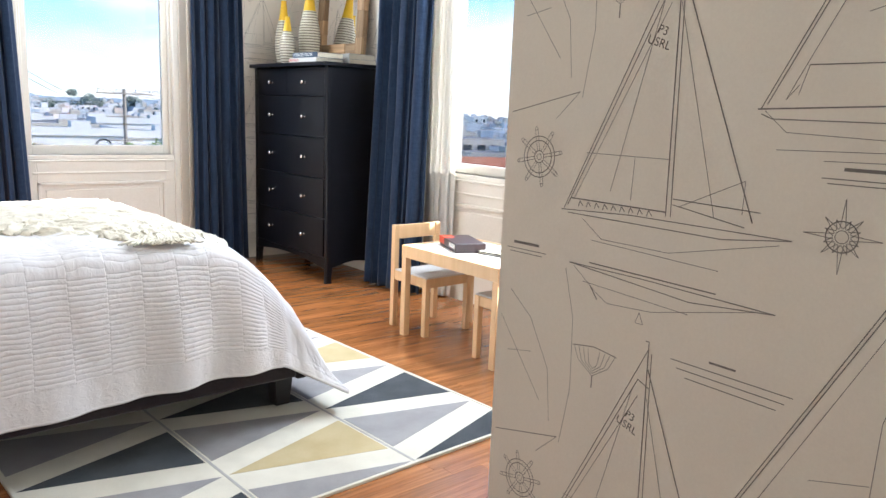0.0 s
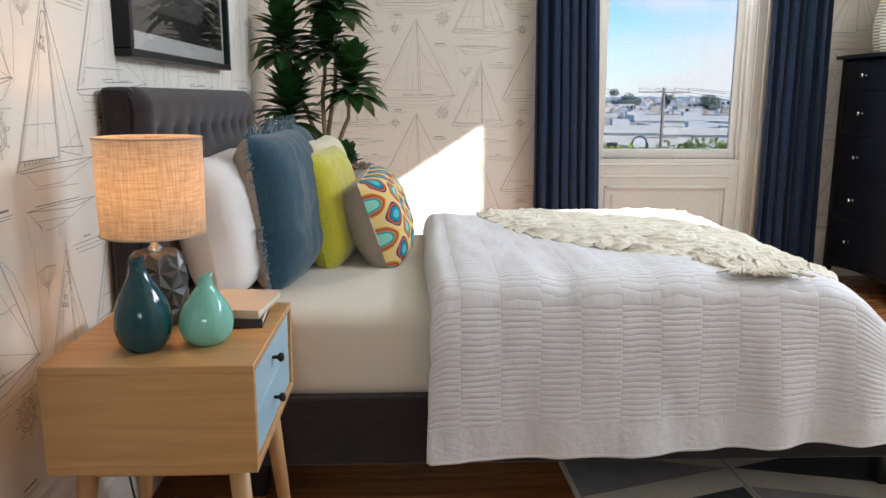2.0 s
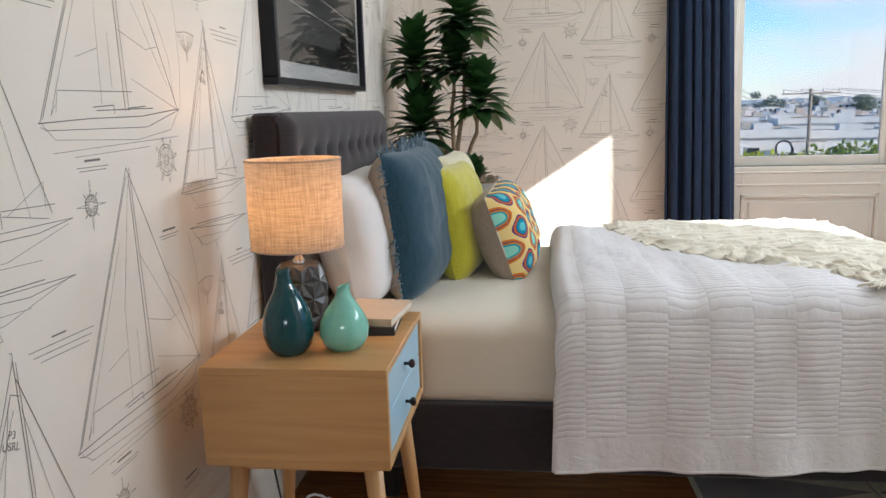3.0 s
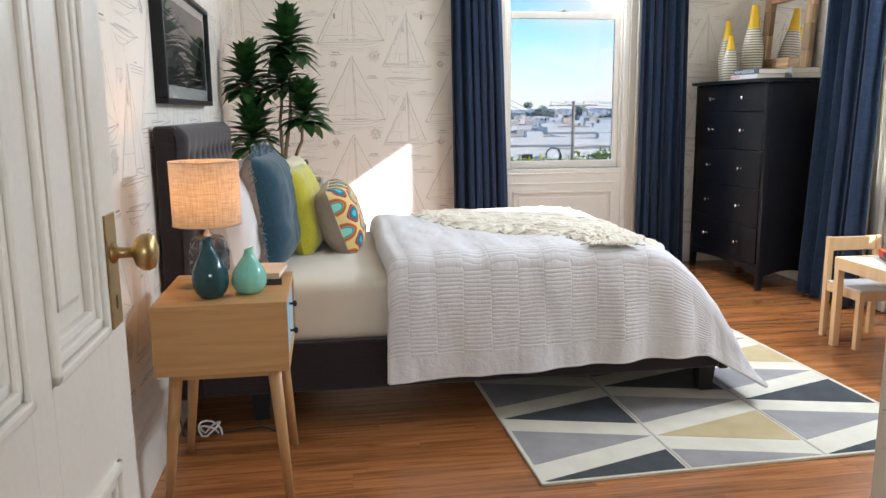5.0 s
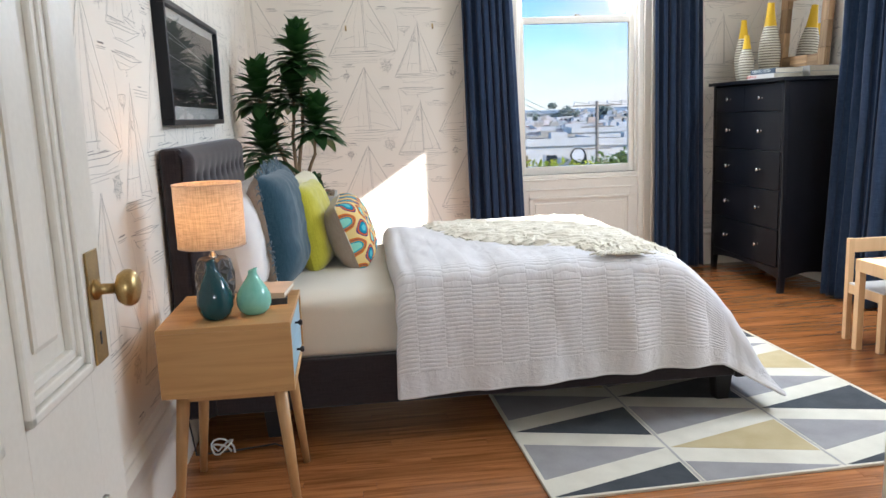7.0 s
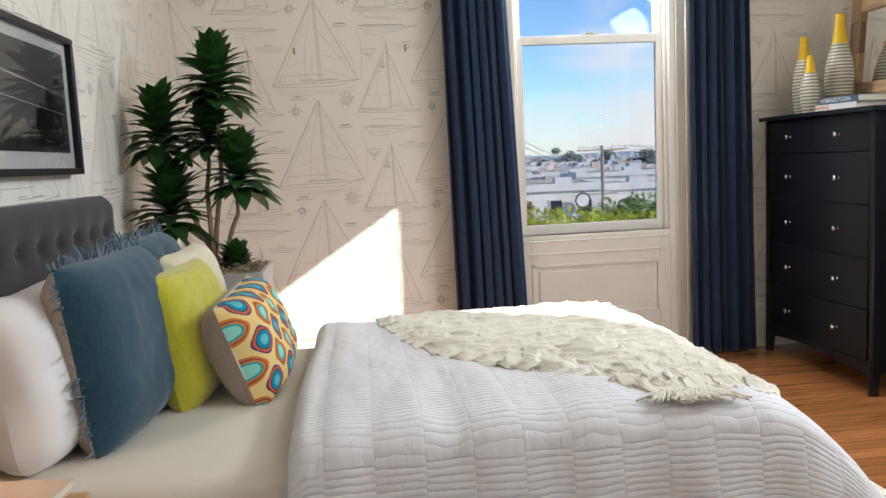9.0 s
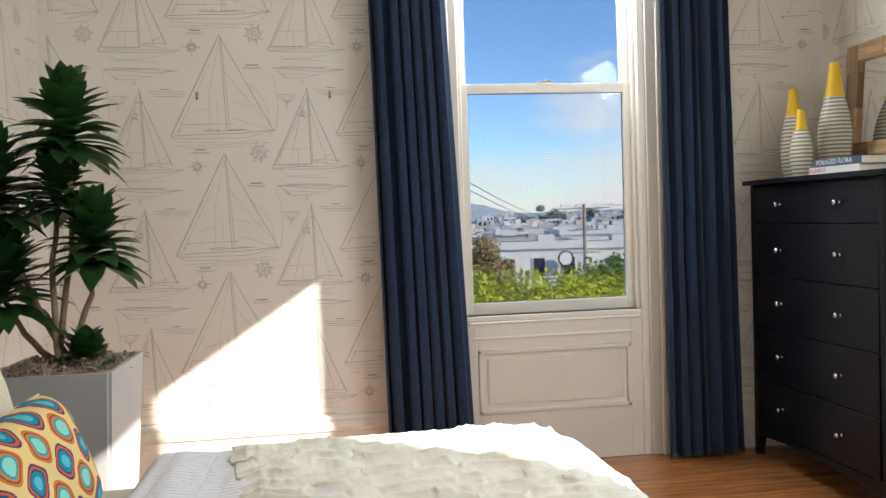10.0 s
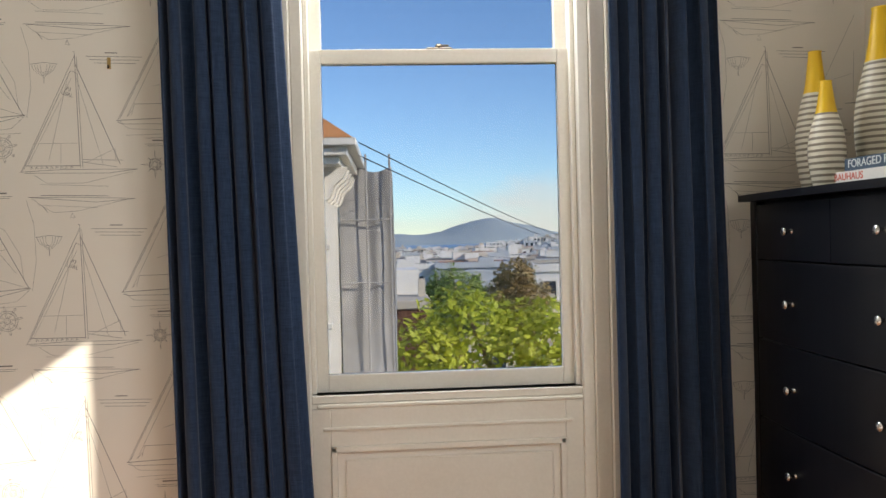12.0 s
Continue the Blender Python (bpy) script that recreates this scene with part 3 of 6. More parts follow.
for x, y in ((BX1 - 0.10, BY0 + 0.09), (BX1 - 0.10, BY1 - 0.16), (0.3, BY0 + 0.09), (0.3, BY1 - 0.16)):
    bm = bmesh.new()
    bmesh.ops.create_cone(bm, cap_ends=True, segments=4, radius1=0.040, radius2=0.056, depth=0.14, matrix=Matrix.Translation((x + 0.035, y + 0.035, 0.07)) @ Matrix.Rotation(math.pi / 4, 4, "Z"))
    bmesh.ops.bevel(bm, geom=bm.edges[:], offset=0.004, segments=2, affect="EDGES")
    part("leg", bm, M_bedleg, bed, "short tapered black leg")


def tufted(u, v):
    y, z = BY0 - 0.01 + u * (HB1 - BY0), 0.14 + v * 1.04
    d = 0.0
    for r in range(2):
        for k in range(9):
            by, bz = BY0 + 0.11 + k * 0.141 + 0.0725 * (r % 2), 1.055 - r * 0.16
            q = math.hypot(y - by, z - bz)
            d += 0.016 * math.exp(-(q / 0.022) ** 2) + 0.010 * math.exp(-(q / 0.06) ** 2)
    e = min(u, 1 - u) * 1.4
    t = min((1 - v) * 1.04, 10)
    rnd = 0.035 * (max(0, 1 - e / 0.05) ** 2 + max(0, 1 - t / 0.05) ** 2)
    return Vector((0.130 - d - rnd, y, z))


bm = sheet(tufted, 110, 84)
bmesh.ops.reverse_faces(bm, faces=bm.faces[:])
box(0.012, 0.094, BY0 - 0.01, HB1 - 0.01, 0.14, 1.18, 0.02, 3, bm)
headboard = part("headboard", bm, M_char, bed, "charcoal headboard with two rows of buttons")
for r in range(2):
    for k in range(9):
        if r and k == 8:
            continue
        part("button", lathe([(0.010, -0.002), (0.009, 0.003), (0.0, 0.005)], 10, moved(bmesh.new(), Matrix()), (0, 0, 0)), M_char, headboard).matrix_basis = pose(0.108, BY0 + 0.11 + k * 0.141 + 0.0725 * (r % 2), 1.055 - r * 0.16, 0, 90, 0)


def mattress(u, v):
    # section across the bed, rounded at its upper edges
    a = 2 * math.pi * u
    cy, cz, hy, hz = (BY0 + BY1) / 2, (0.33 + MT) / 2, (BY1 - BY0) / 2 - 0.005, (MT - 0.33) / 2
    c, s_ = math.cos(a), math.sin(a)
    p = 9.0
    k = (abs(c) ** p + abs(s_) ** p) ** (-1 / p)
    return Vector((BX0 + v * (1.93 - BX0), cy + hy * c * k + 0.003 * noise.noise((v * 9, u * 6, 1)), cz + hz * s_ * k + 0.003 * noise.noise((v * 7, u * 9, 4))))


bm = sheet(mattress, 96, 30)
bmesh.ops.contextual_create(bm, geom=[e for e in bm.edges if e.is_boundary and e.verts[0].co.x > 1.9])
part("mattress", bm, M_sheet, bed, "thick mattress in an ivory fitted sheet", True)

# quilt: foot profile in (x, z), then the side hang
FOOT = [(0.850, 0.606), (0.857, 0.640), (0.880, 0.662), (0.94, 0.670), (1.2, 0.672), (1.55, 0.674), (1.80, 0.674), (1.93, 0.664), (2.01, 0.635), (2.07, 0.585), (2.13, 0.515), (2.20, 0.425), (2.265, 0.320), (2.32, 0.222), (2.375, 0.135), (2.415, 0.085)]


def along(poly, q):
    seg = [math.dist(a, b) for a, b in zip(poly, poly[1:])]
    d = q * sum(seg)
    for (a, b), s_ in zip(zip(poly, poly[1:]), seg):
        if d <= s_ or b is poly[-1]:
            t = min(d / s_, 1)
            return [a[k] + (b[k] - a[k]) * t for k in range(len(a))], q * sum(seg)
        d -= s_


SIDE = 0.50
WIDE = BY1 - BY0 + 0.05


def quilt_at(u, v):
    (x, zt), s_ = along(FOOT, u)
    t = v * (WIDE + 2 * SIDE)
    zb = 0.188 + 0.045 * max(0, min(1, (x - 0.87) / 1.2))
    if x > 2.15:
        zb = 0.233 - 0.153 * (x - 2.15) / 0.265
    ya, yb = BY0 - 0.025, BY1 + 0.025
    wr = noise.noise((s_ * 9.0, t * 1.6, 2)) * 0.008 + noise.noise((s_ * 5.5, t * 3.0, 0)) * 0.007 + noise.noise((s_ * 17, t * 5, 5)) * 0.004 + abs(noise.noise((s_ * 30, t * 9, 8))) * 0.003
    if t < SIDE or t > SIDE + WIDE:
        q = (SIDE - t if t < SIDE else t - SIDE - WIDE) / SIDE
        z1 = zt - 0.055 * max(0.15, 1 - max(0, x - 1.9) * 2.2)
        z = z1 + (zb - z1) * q
        fold = (math.sin(s_ * 15 + 1.5 * math.sin(s_ * 6.3)) * 0.020 + math.sin(s_ * 31 + 2) * 0.006 + 0.016 * noise.noise((s_ * 7, q * 1.5, 9))) * q ** 1.3 * (0.4 + 0.8 * max(0, min(1, (x - 1.1) / 0.9)) - 0.5 * max(0, min(1, (x - 2.0) / 0.3)))
        r = 0.012 * (1 - (1 - min(1, q / 0.25)) ** 2)
        flare = 0.030 * q + 0.03 * max(0, x - 2.0) * q
        y = ya - r - flare - fold - wr if t < SIDE else yb + r + flare + fold + wr
        xx = x - (0.012 if x < 0.90 else 0.0) * q
        return Vector((xx, y, z))
    q = (t - SIDE) / WIDE
    crown = 0.003 * math.sin(math.pi * q)
    dn, df = max(0, 1 - q * WIDE / 0.09), max(0, 1 - (1 - q) * WIDE / 0.16)
    soft = 0.055 * (2 - math.sqrt(max(0, 1 - dn * dn)) - math.sqrt(max(0, 1 - df * df))) * max(0.15, 1 - max(0, x - 1.9) * 2.2)
    lift = 0.004 * math.exp(-((x - 0.87) / 0.035) ** 2)
    return Vector((x + 0.006 * math.sin(t * 5) * math.exp(-((x - 0.85) / 0.1) ** 2), ya + (yb - ya) * q, zt - soft + (crown + wr * 1.3 + lift) * max(0.15, 1 - max(0, x - 2.0) * 2.4)))


def quilt_uv(u, v):
    (x, zt), s_ = along(FOOT, u)
    t = v * (WIDE + 2 * SIDE)
    return (s_, t)


bm = sheet(quilt_at, 190, 300, uv=quilt_uv)
bmesh.ops.recalc_face_normals(bm, faces=bm.faces[:])
me_q = tagged(obj("quilt", bm, M_quilt, None, "", True), "white quilted cotton coverlet spread over the bed's foot", "quilt")
# stitched border along the hanging hem
for v0 in (0.0015, 0.9985):
    pts = []
    for k in range(120):
        p = quilt_at(0.004 + 0.992 * k / 119, v0)
        pts.append((p.x, p.y + (-0.006 if v0 < 0.5 else 0.006), p.z))
    part("hem", tube(pts, 0.0075, 8), M_quilt, me_q, "rolled white hem", True)
sol = me_q.modifiers.new("thickness", "SOLIDIFY")
sol.thickness, sol.offset = 0.012, 1.0


# ruffled throw, lying askew over the quilt
TH = [(1.06, 4.27), (1.14, 3.86), (1.26, 3.62), (1.50, 3.39), (1.72, 3.17)]
TF = [(1.90, 4.30), (2.06, 4.02), (2.13, 3.66), (2.12, 3.36), (2.02, 3.17)]


def quilt_top(x, y):
    z = np.interp(x, [p[0] for p in FOOT], [p[1] for p in FOOT])
    return z + 0.008 * max(0, math.sin(math.pi * (y - 3.075) / 1.29)) ** 0.5


def throw_at(u, v):
    a, _ = along(TH, v)
    b, _ = along(TF, v)
    jag = 0.03 * noise.noise((v * 14, 3, u))
    x, y = a[0] + (b[0] - a[0]) * (u + jag * (0.5 - u)), a[1] + (b[1] - a[1]) * u
    # loose tucks that run from the head end to the foot, pinched together here and there
    sN, sT = u * 0.95, v * 1.30
    w = noise.noise((sN * 5, sT * 3, 2)) * 0.05 + noise.noise((sN * 13, sT * 8, 5)) * 0.016
    ridge = 1 - abs(math.sin((sT + w) * 46)) ** 0.8
    pinch = 0.6 + 0.7 * abs(noise.noise((sN * 7, sT * 15, 7)))
    puff = 0.5 + 0.5 * noise.noise((sN * 8, sT * 9, 11))
    e = min(u, 1 - u, v, 1 - v)
    fine_ = abs(noise.noise((sN * 30, sT * 75, 13))) + 0.4 * abs(noise.noise((sN * 80, sT * 90, 17)))
    h = (0.002 + 0.026 * ridge * min(1, pinch) + 0.006 * puff + 0.005 * fine_) * min(1, 0.3 + e / 0.06)
    lean = 0.012 * math.cos((sT + w) * 92)
    return Vector((x + 0.020 * noise.noise((sN * 16, sT * 16, 20)), y + lean + 0.018 * noise.noise((sN * 16, sT * 16, 30)), quilt_top(x, y) + 0.003 + h))


bm = sheet(throw_at, 240, 300)
bmesh.ops.recalc_face_normals(bm, faces=bm.faces[:])
throw = tagged(obj("throw_blanket", bm, M_throw, None, "", True), "cream ruffled knit throw with tassels crumpled across the quilt", "throw blanket")
sol = throw.modifiers.new("thickness", "SOLIDIFY")
sol.thickness, sol.offset = 0.006, -1.0
rnd = random.Random(5)
for k in range(14):
    u0 = 0.01 + k * 0.028
    bm = bmesh.new()
    p0 = throw_at(u0, 1.0)
    for j in range(10):
        ang = -1.7 + rnd.uniform(-0.8, 0.8)
        ln = rnd.uniform(0.06, 0.13)
        pts = []
        for q in range(5):
            xx, yy = p0.x + math.cos(ang) * ln * q / 4 + rnd.uniform(-.004, .004), p0.y + math.sin(ang) * ln * q / 4 * 0.8
            zz = quilt_top(xx, max(yy, 3.10)) + 0.012 + 0.008 * rnd.random()
            pts.append((xx, max(yy, 3.075), zz if q else p0.z))
        tube(pts, 0.0030, 5, bm)
    part("tassel", bm, M_throw, throw, "", True)

# ---- pillows ----
def cushion(w, h, t, nu=36, nv=36, pinch=0.10, seed=0, sag=0.0):
    """Two puffed faces meeting in a seam, in the local x-y plane; returns the front and back meshes."""
    def face(sign):
        def f(u, v):
            a, b = 2 * u - 1, 2 * v - 1
            x = a * w / 2 * (1 - pinch * (1 - b * b) * abs(a) ** 6 * 0.8)
            y = b * h / 2 * (1 - pinch * (1 - a * a) * abs(b) ** 6 * 0.8)
            x, y = x * (1 - 0.9 * pinch * b ** 6), y * (1 - 0.9 * pinch * a ** 6)
            p = ((1 - a ** 4) * (1 - b ** 4)) ** 0.55
            wr = noise.noise((a * 2.3 + seed, b * 2.3, seed)) * 0.10 + noise.noise((a * 6 + seed, b * 6, 3 + seed)) * 0.045
            z = sign * t / 2 * p * (1 + wr) + sag * (a * a)
            return Vector((x, y, z))
        return f
    out = []
    for s in (1, -1):
        bm = sheet(face(s), nu, nv, uv=lambda u, v: (u, v))
        if s < 0:
            bmesh.ops.reverse_faces(bm, faces=bm.faces[:])
        out.append(bm)
    return out


def standing(y, x, z, lean, yaw=0.0, roll=0.0):
    """The pose of a cushion that stands on its lower edge, facing +x and leaning back by lean degrees."""
    return pose(x, y, z, 0, 0, yaw) @ pose(0, 0, 0, 0, -lean, 0) @ Matrix(((0, 0, 1, 0), (1, 0, 0, 0), (0, 1, 0, 0), (0, 0, 0, 1))) @ pose(0, 0, 0, 0, 0, roll)


def pillow(name, label, w, h, t, m, front, back, seed, pinch=0.1):
    p = thing(name, label, "pillow")
    p.matrix_basis = m
    a, b = cushion(w, h, t, seed=seed, pinch=pinch)
    part("front", a, front, p, "", True)
    part("back", b, back, p, "", True)
    return p


LOWZ = MT - 0.012
pillow("bed_pillow", "plump white cotton bed pillow propped on the headboard", 0.62, 0.44, 0.22, standing(3.46, 0.235, LOWZ + 0.205, 10), M_cotton, M_cotton, 1, 0.16)
pillow("bed_pillow", "plump white cotton bed pillow propped on the headboard", 0.62, 0.44, 0.22, standing(4.10, 0.235, LOWZ + 0.205, 10), M_cotton, M_cotton, 2, 0.16)
pillow("bed_pillow", "second white pillow tucked behind the blue cushion", 0.56, 0.40, 0.15, standing(3.78, 0.27, LOWZ + 0.19, 10), M_cotton, M_cotton, 12, 0.14)


def sham(y, x, yaw, seed, label):
    p = pillow("fringed_cushion", label, 0.55, 0.48, 0.20, standing(y, x, LOWZ + 0.232, 7, yaw), M_teal, M_taupe, seed, 0.06)
    rnd = random.Random(seed)
    bm = bmesh.new()
    for k in range(210):
        e = k % 4
        s = rnd.uniform(-1, 1)
        ex, ey = ((s * 0.275, 0.24), (s * 0.275, -0.24), (0.275, s * 0.24), (-0.275, s * 0.24))[e]
        d = Vector(((0, 1, 0), (0, -1, 0), (1, 0, 0), (-1, 0, 0))[e])
        o = Vector((ex, ey, 0)) - d * 0.012
        tip = o + d * rnd.uniform(0.018, 0.036) + Vector((rnd.uniform(-.014, .014), rnd.uniform(-.014, .014), rnd.uniform(-.012, .016)))
        mid = (o + tip) / 2 + Vector((rnd.uniform(-.006, .006), rnd.uniform(-.006, .006), rnd.uniform(-.006, .006)))
        tube([o, mid, tip], [0.0032, 0.0028, 0.0014], 4, bm)
    part("fringe", bm, M_fringe, p, "frayed blue-grey fringe")["kind"] = "stuff"
    return p


M_fringe = noisy("frayed fringe", (0.05, 0.10, 0.14), (0.22, 0.28, 0.31), 0.95, 40, 200, 0.2)
sham(3.55, 0.382, -5, 4, "washed blue linen cushion with a frayed fringe and taupe back")
sham(4.06, 0.335, -2, 8, "second washed blue linen cushion with a frayed fringe")
pillow("velvet_cushion", "chartreuse yellow velvet cushion leaning on the blue one", 0.44, 0.42, 0.17, standing(3.80, 0.505, LOWZ + 0.198, 11, -8, 2), M_lime, M_lime, 6, 0.09)
pillow("linen_cushion", "pale straw linen cushion standing behind the yellow one", 0.44, 0.44, 0.16, standing(4.02, 0.485, LOWZ + 0.215, 11, -4, 1), M_ivory, M_ivory, 14, 0.09)


def ogee_material():
    """Ogee medallions in rings of purple, orange, teal and aqua on straw, in the face's own coordinates."""
    m = mat("ogee embroidery", (0.8, 0.6, 0.3), 0.9, 0.0, 0.2)
    n, l, b = nodes_of(m)
    uv, sp = n.new("ShaderNodeUVMap"), n.new("ShaderNodeSeparateXYZ")
    l.new(uv.outputs[0], sp.inputs[0])
    C = lambda op, x, y=None: calc(op, x, y, n, l)
    U, V = C("MULTIPLY", sp.outputs[0], 7.6), C("MULTIPLY", sp.outputs[1], 5.6)
    su, sv = C("COSINE", C("MULTIPLY", U, 2 * math.pi)), C("COSINE", C("MULTIPLY", V, 2 * math.pi))
    f = C("MULTIPLY", C("ADD", C("COSINE", C("MULTIPLY", U, math.pi * 1.15)), C("COSINE", C("MULTIPLY", V, math.pi * 0.95))), 0.52)
    a = C("ABSOLUTE", f)
    ramp = n.new("ShaderNodeValToRGB")
    ramp.color_ramp.interpolation = "CONSTANT"
    cr = ramp.color_ramp.elements
    stops = [(0.0, (0.74, 0.55, 0.22)), (0.22, (0.10, 0.03, 0.14)), (0.36, (0.55, 0.12, 0.03)), (0.55, (0.02, 0.06, 0.14)), (0.66, (0.01, 0.22, 0.32)), (0.90, (0.10, 0.45, 0.50))]
    cr[0].position, cr[0].color = 0.0, (*stops[0][1], 1)
    cr[1].position, cr[1].color = stops[1][0], (*stops[1][1], 1)
    for p, c in stops[2:]:
        e = cr.new(p)
        e.color = (*c, 1)
    l.new(a, ramp.inputs[0])
    ramp2 = n.new("ShaderNodeValToRGB")
    ramp2.color_ramp.interpolation = "CONSTANT"
    cr = ramp2.color_ramp.elements
    stops = [(0.0, (0.74, 0.55, 0.22)), (0.22, (0.60, 0.17, 0.02)), (0.42, (0.08, 0.03, 0.13)), (0.50, (0.62, 0.20, 0.02)), (0.66, (0.02, 0.30, 0.36)), (0.80, (0.25, 0.62, 0.50))]
    cr[0].position, cr[0].color = 0.0, (*stops[0][1], 1)
    cr[1].position, cr[1].color = stops[1][0], (*stops[1][1], 1)
    for p, c in stops[2:]:
        e = cr.new(p)
        e.color = (*c, 1)
    l.new(a, ramp2.inputs[0])
    alt = C("GREATER_THAN", f, 0.0)
    mx = n.new("ShaderNodeMix")
    mx.data_type = "RGBA"
    l.new(alt, mx.inputs[0])
    l.new(ramp.outputs[0], mx.inputs[6])
    l.new(ramp2.outputs[0], mx.inputs[7])
    l.new(mx.outputs[2], b.inputs["Base Color"])
    no = n.new("ShaderNodeTexNoise")
    no.inputs["Scale"].default_value = 160
    l.new(uv.outputs[0], no.inputs[0])
    bp = n.new("ShaderNodeBump")
    bp.inputs["Strength"].default_value, bp.inputs["Distance"].default_value = 0.5, 0.001
    l.new(no.outputs[0], bp.inputs["Height"])
    l.new(bp.outputs[0], b.inputs["Normal"])
    return m


M_ogee = ogee_material()
og = pillow("patterned_cushion", "linen cushion embroidered with teal and orange ogee medallions", 0.54, 0.33, 0.20, standing(3.86, 0.68, LOWZ + 0.150, 19, -3, 2), M_ogee, M_taupe, 9, 0.05)
bm = bmesh.new()
edge = [(-0.258, -0.158, 0), (0.258, -0.158, 0), (0.258, 0.158, 0), (-0.258, 0.158, 0), (-0.258, -0.158, 0)]
tube(edge, 0.003, 6, bm)
part("piping", bm, M_sheet, og, "cream piping", True)

# ---- nightstand and what stands on it ----
NX0, NX1, NY0, NY1, NZ0, NZ = 0.098, 0.495, 2.482, 2.935, 0.448, 0.665
ns = thing("nightstand", "oak nightstand with two pale blue drawers on splayed legs", "nightstand")
bt = 0.016
part("top_panel", box(NX0, NX1, NY0, NY1, NZ - bt, NZ, 0.0015, 1), M_oak, ns)
part("bottom_panel", box(NX0, NX1, NY0, NY1, NZ0, NZ0 + bt, 0.0015, 1), M_oak, ns)
part("side_panel", box(NX0, NX1 - 0.0, NY0, NY0 + bt, NZ0 + bt, NZ - bt, 0.0008, 1), M_oak, ns)
part("side_panel", box(NX0, NX1 - 0.0, NY1 - bt, NY1, NZ0 + bt, NZ - bt, 0.0008, 1), M_oak, ns)
part("back_panel", box(NX0, NX0 + 0.008, NY0 + bt, NY1 - bt, NZ0 + bt, NZ - bt), M_oak, ns)
zm = (NZ0 + NZ) / 2
for a, b in ((NZ0 + bt + 0.002, zm - 0.0015), (zm + 0.0015, NZ - bt - 0.002)):
    dr = part("drawer", box(NX0 + 0.02, NX1 - 0.006, NY0 + bt + 0.002, NY1 - bt - 0.002, a, b, 0.0015, 1), M_blueface, ns, "pale blue drawer front")
    k = lathe([(0.004, 0), (0.004, 0.010), (0.009, 0.014), (0.0105, 0.019), (0.008, 0.024), (0, 0.0255)], 18)
    part("knob", moved(k, pose(NX1 - 0.006, (NY0 + NY1) / 2, (a + b) / 2, 0, 90, 0)), M_knob, dr, "small dark bronze knob", True)
part("apron", box(NX0 + 0.06, NX1 - 0.06, NY0 + 0.05, NY0 + 0.07, NZ0 - 0.03, NZ0, 0.002, 1), M_oak, ns)
part("apron", box(NX0 + 0.06, NX1 - 0.06, NY1 - 0.07, NY1 - 0.05, NZ0 - 0.03, NZ0, 0.002, 1), M_oak, ns)
for sx, sy in ((0, 0), (1, 0), (0, 1), (1, 1)):
    top = Vector((NX0 + 0.052 if not sx else NX1 - 0.052, NY0 + 0.06 if not sy else NY1 - 0.06, NZ0))
    foot_ = Vector((0.097 if not sx else 0.475, 2.545 if not sy else 2.945, 0.0))
    bm = bmesh.new()
    tube([top, top.lerp(foot_, 0.5), foot_], [0.021, 0.0175, 0.0125], 16, bm)
    part("leg", bm, M_oakleg, ns, "", True)

LX, LY = 0.235, 2.765
lamp = thing("table_lamp", "table lamp with an oatmeal linen drum shade and faceted pewter base", "lamp")
# faceted base: pyramids round a bulging body
bm = bmesh.new()
rings, N = 4, 8
rad = [0.046, 0.058, 0.064, 0.060, 0.046]
hz = [0.0, 0.04, 0.085, 0.125, 0.163]
vs = [[bm.verts.new((rad[r] * math.cos(2 * math.pi * (j + 0.5 * (r % 2)) / N), rad[r] * math.sin(2 * math.pi * (j + 0.5 * (r % 2)) / N), hz[r])) for j in range(N)] for r in range(5)]
for r in range(4):
    for j in range(N):
        k = (j + 1) % N
        if r % 2 == 0:
            tris = ((vs[r][j], vs[r][k], vs[r + 1][j]), (vs[r][k], vs[r + 1][k], vs[r + 1][j]))
        else:
            tris = ((vs[r][j], vs[r + 1][k], vs[r + 1][j]), (vs[r][j], vs[r][k], vs[r + 1][k]))
        for t in tris:
            f = bm.faces.new(t)
bm.faces.new(vs[0][::-1])
bm.faces.new(vs[4])
res = bmesh.ops.inset_individual(bm, faces=[f for f in bm.faces if len(f.verts) == 3], thickness=0.0030, depth=-0.0022)
for f in [f for f in bm.faces if len(f.verts) == 3]:
    bmesh.ops.poke(bm, faces=[f], offset=0.007)
base = part("base", moved(bm, pose(LX, LY, NZ)), M_lampbase, lamp, "faceted pewter ceramic base")
part("neck", lathe([(0.014, 0), (0.014, 0.010), (0.009, 0.014), (0.009, 0.035), (0.013, 0.038), (0.013, 0.055), (0.0, 0.055)], 20, None, (LX, LY, NZ + 0.163)), M_nickel, lamp, "brushed nickel neck", True)
SZ0, SZ1, SR0, SR1 = 0.868, 1.072, 0.1085, 0.110
bm = lathe([(SR0, SZ0), (SR1, SZ1)], 48)
bmesh.ops.recalc_face_normals(bm, faces=bm.faces[:])
shade = part("shade", moved(bm, Matrix.Translation((LX, LY, 0))), M_shade, lamp, "oatmeal linen drum shade, lit", True)
for z, r in ((SZ0, SR0), (SZ1, SR1)):
    bm = tube([(LX + r * math.cos(a * math.pi / 24), LY + r * math.sin(a * math.pi / 24), z) for a in range(49)], 0.0022, 6, None, False)
    part("trim", bm, M_taupe, shade)
bm = bmesh.new()
for k in range(3):
    a = k * 2.1
    tube([(LX, LY, SZ0 + 0.03), (LX + SR0 * math.cos(a), LY + SR0 * math.sin(a), SZ0 + 0.006)], 0.0015, 6, bm)
part("spider", bm, M_nickel, shade)
M_bulb = bpy.data.materials.new("lit bulb")
M_bulb.use_nodes = True
_bb = M_bulb.node_tree.nodes["Principled BSDF"]
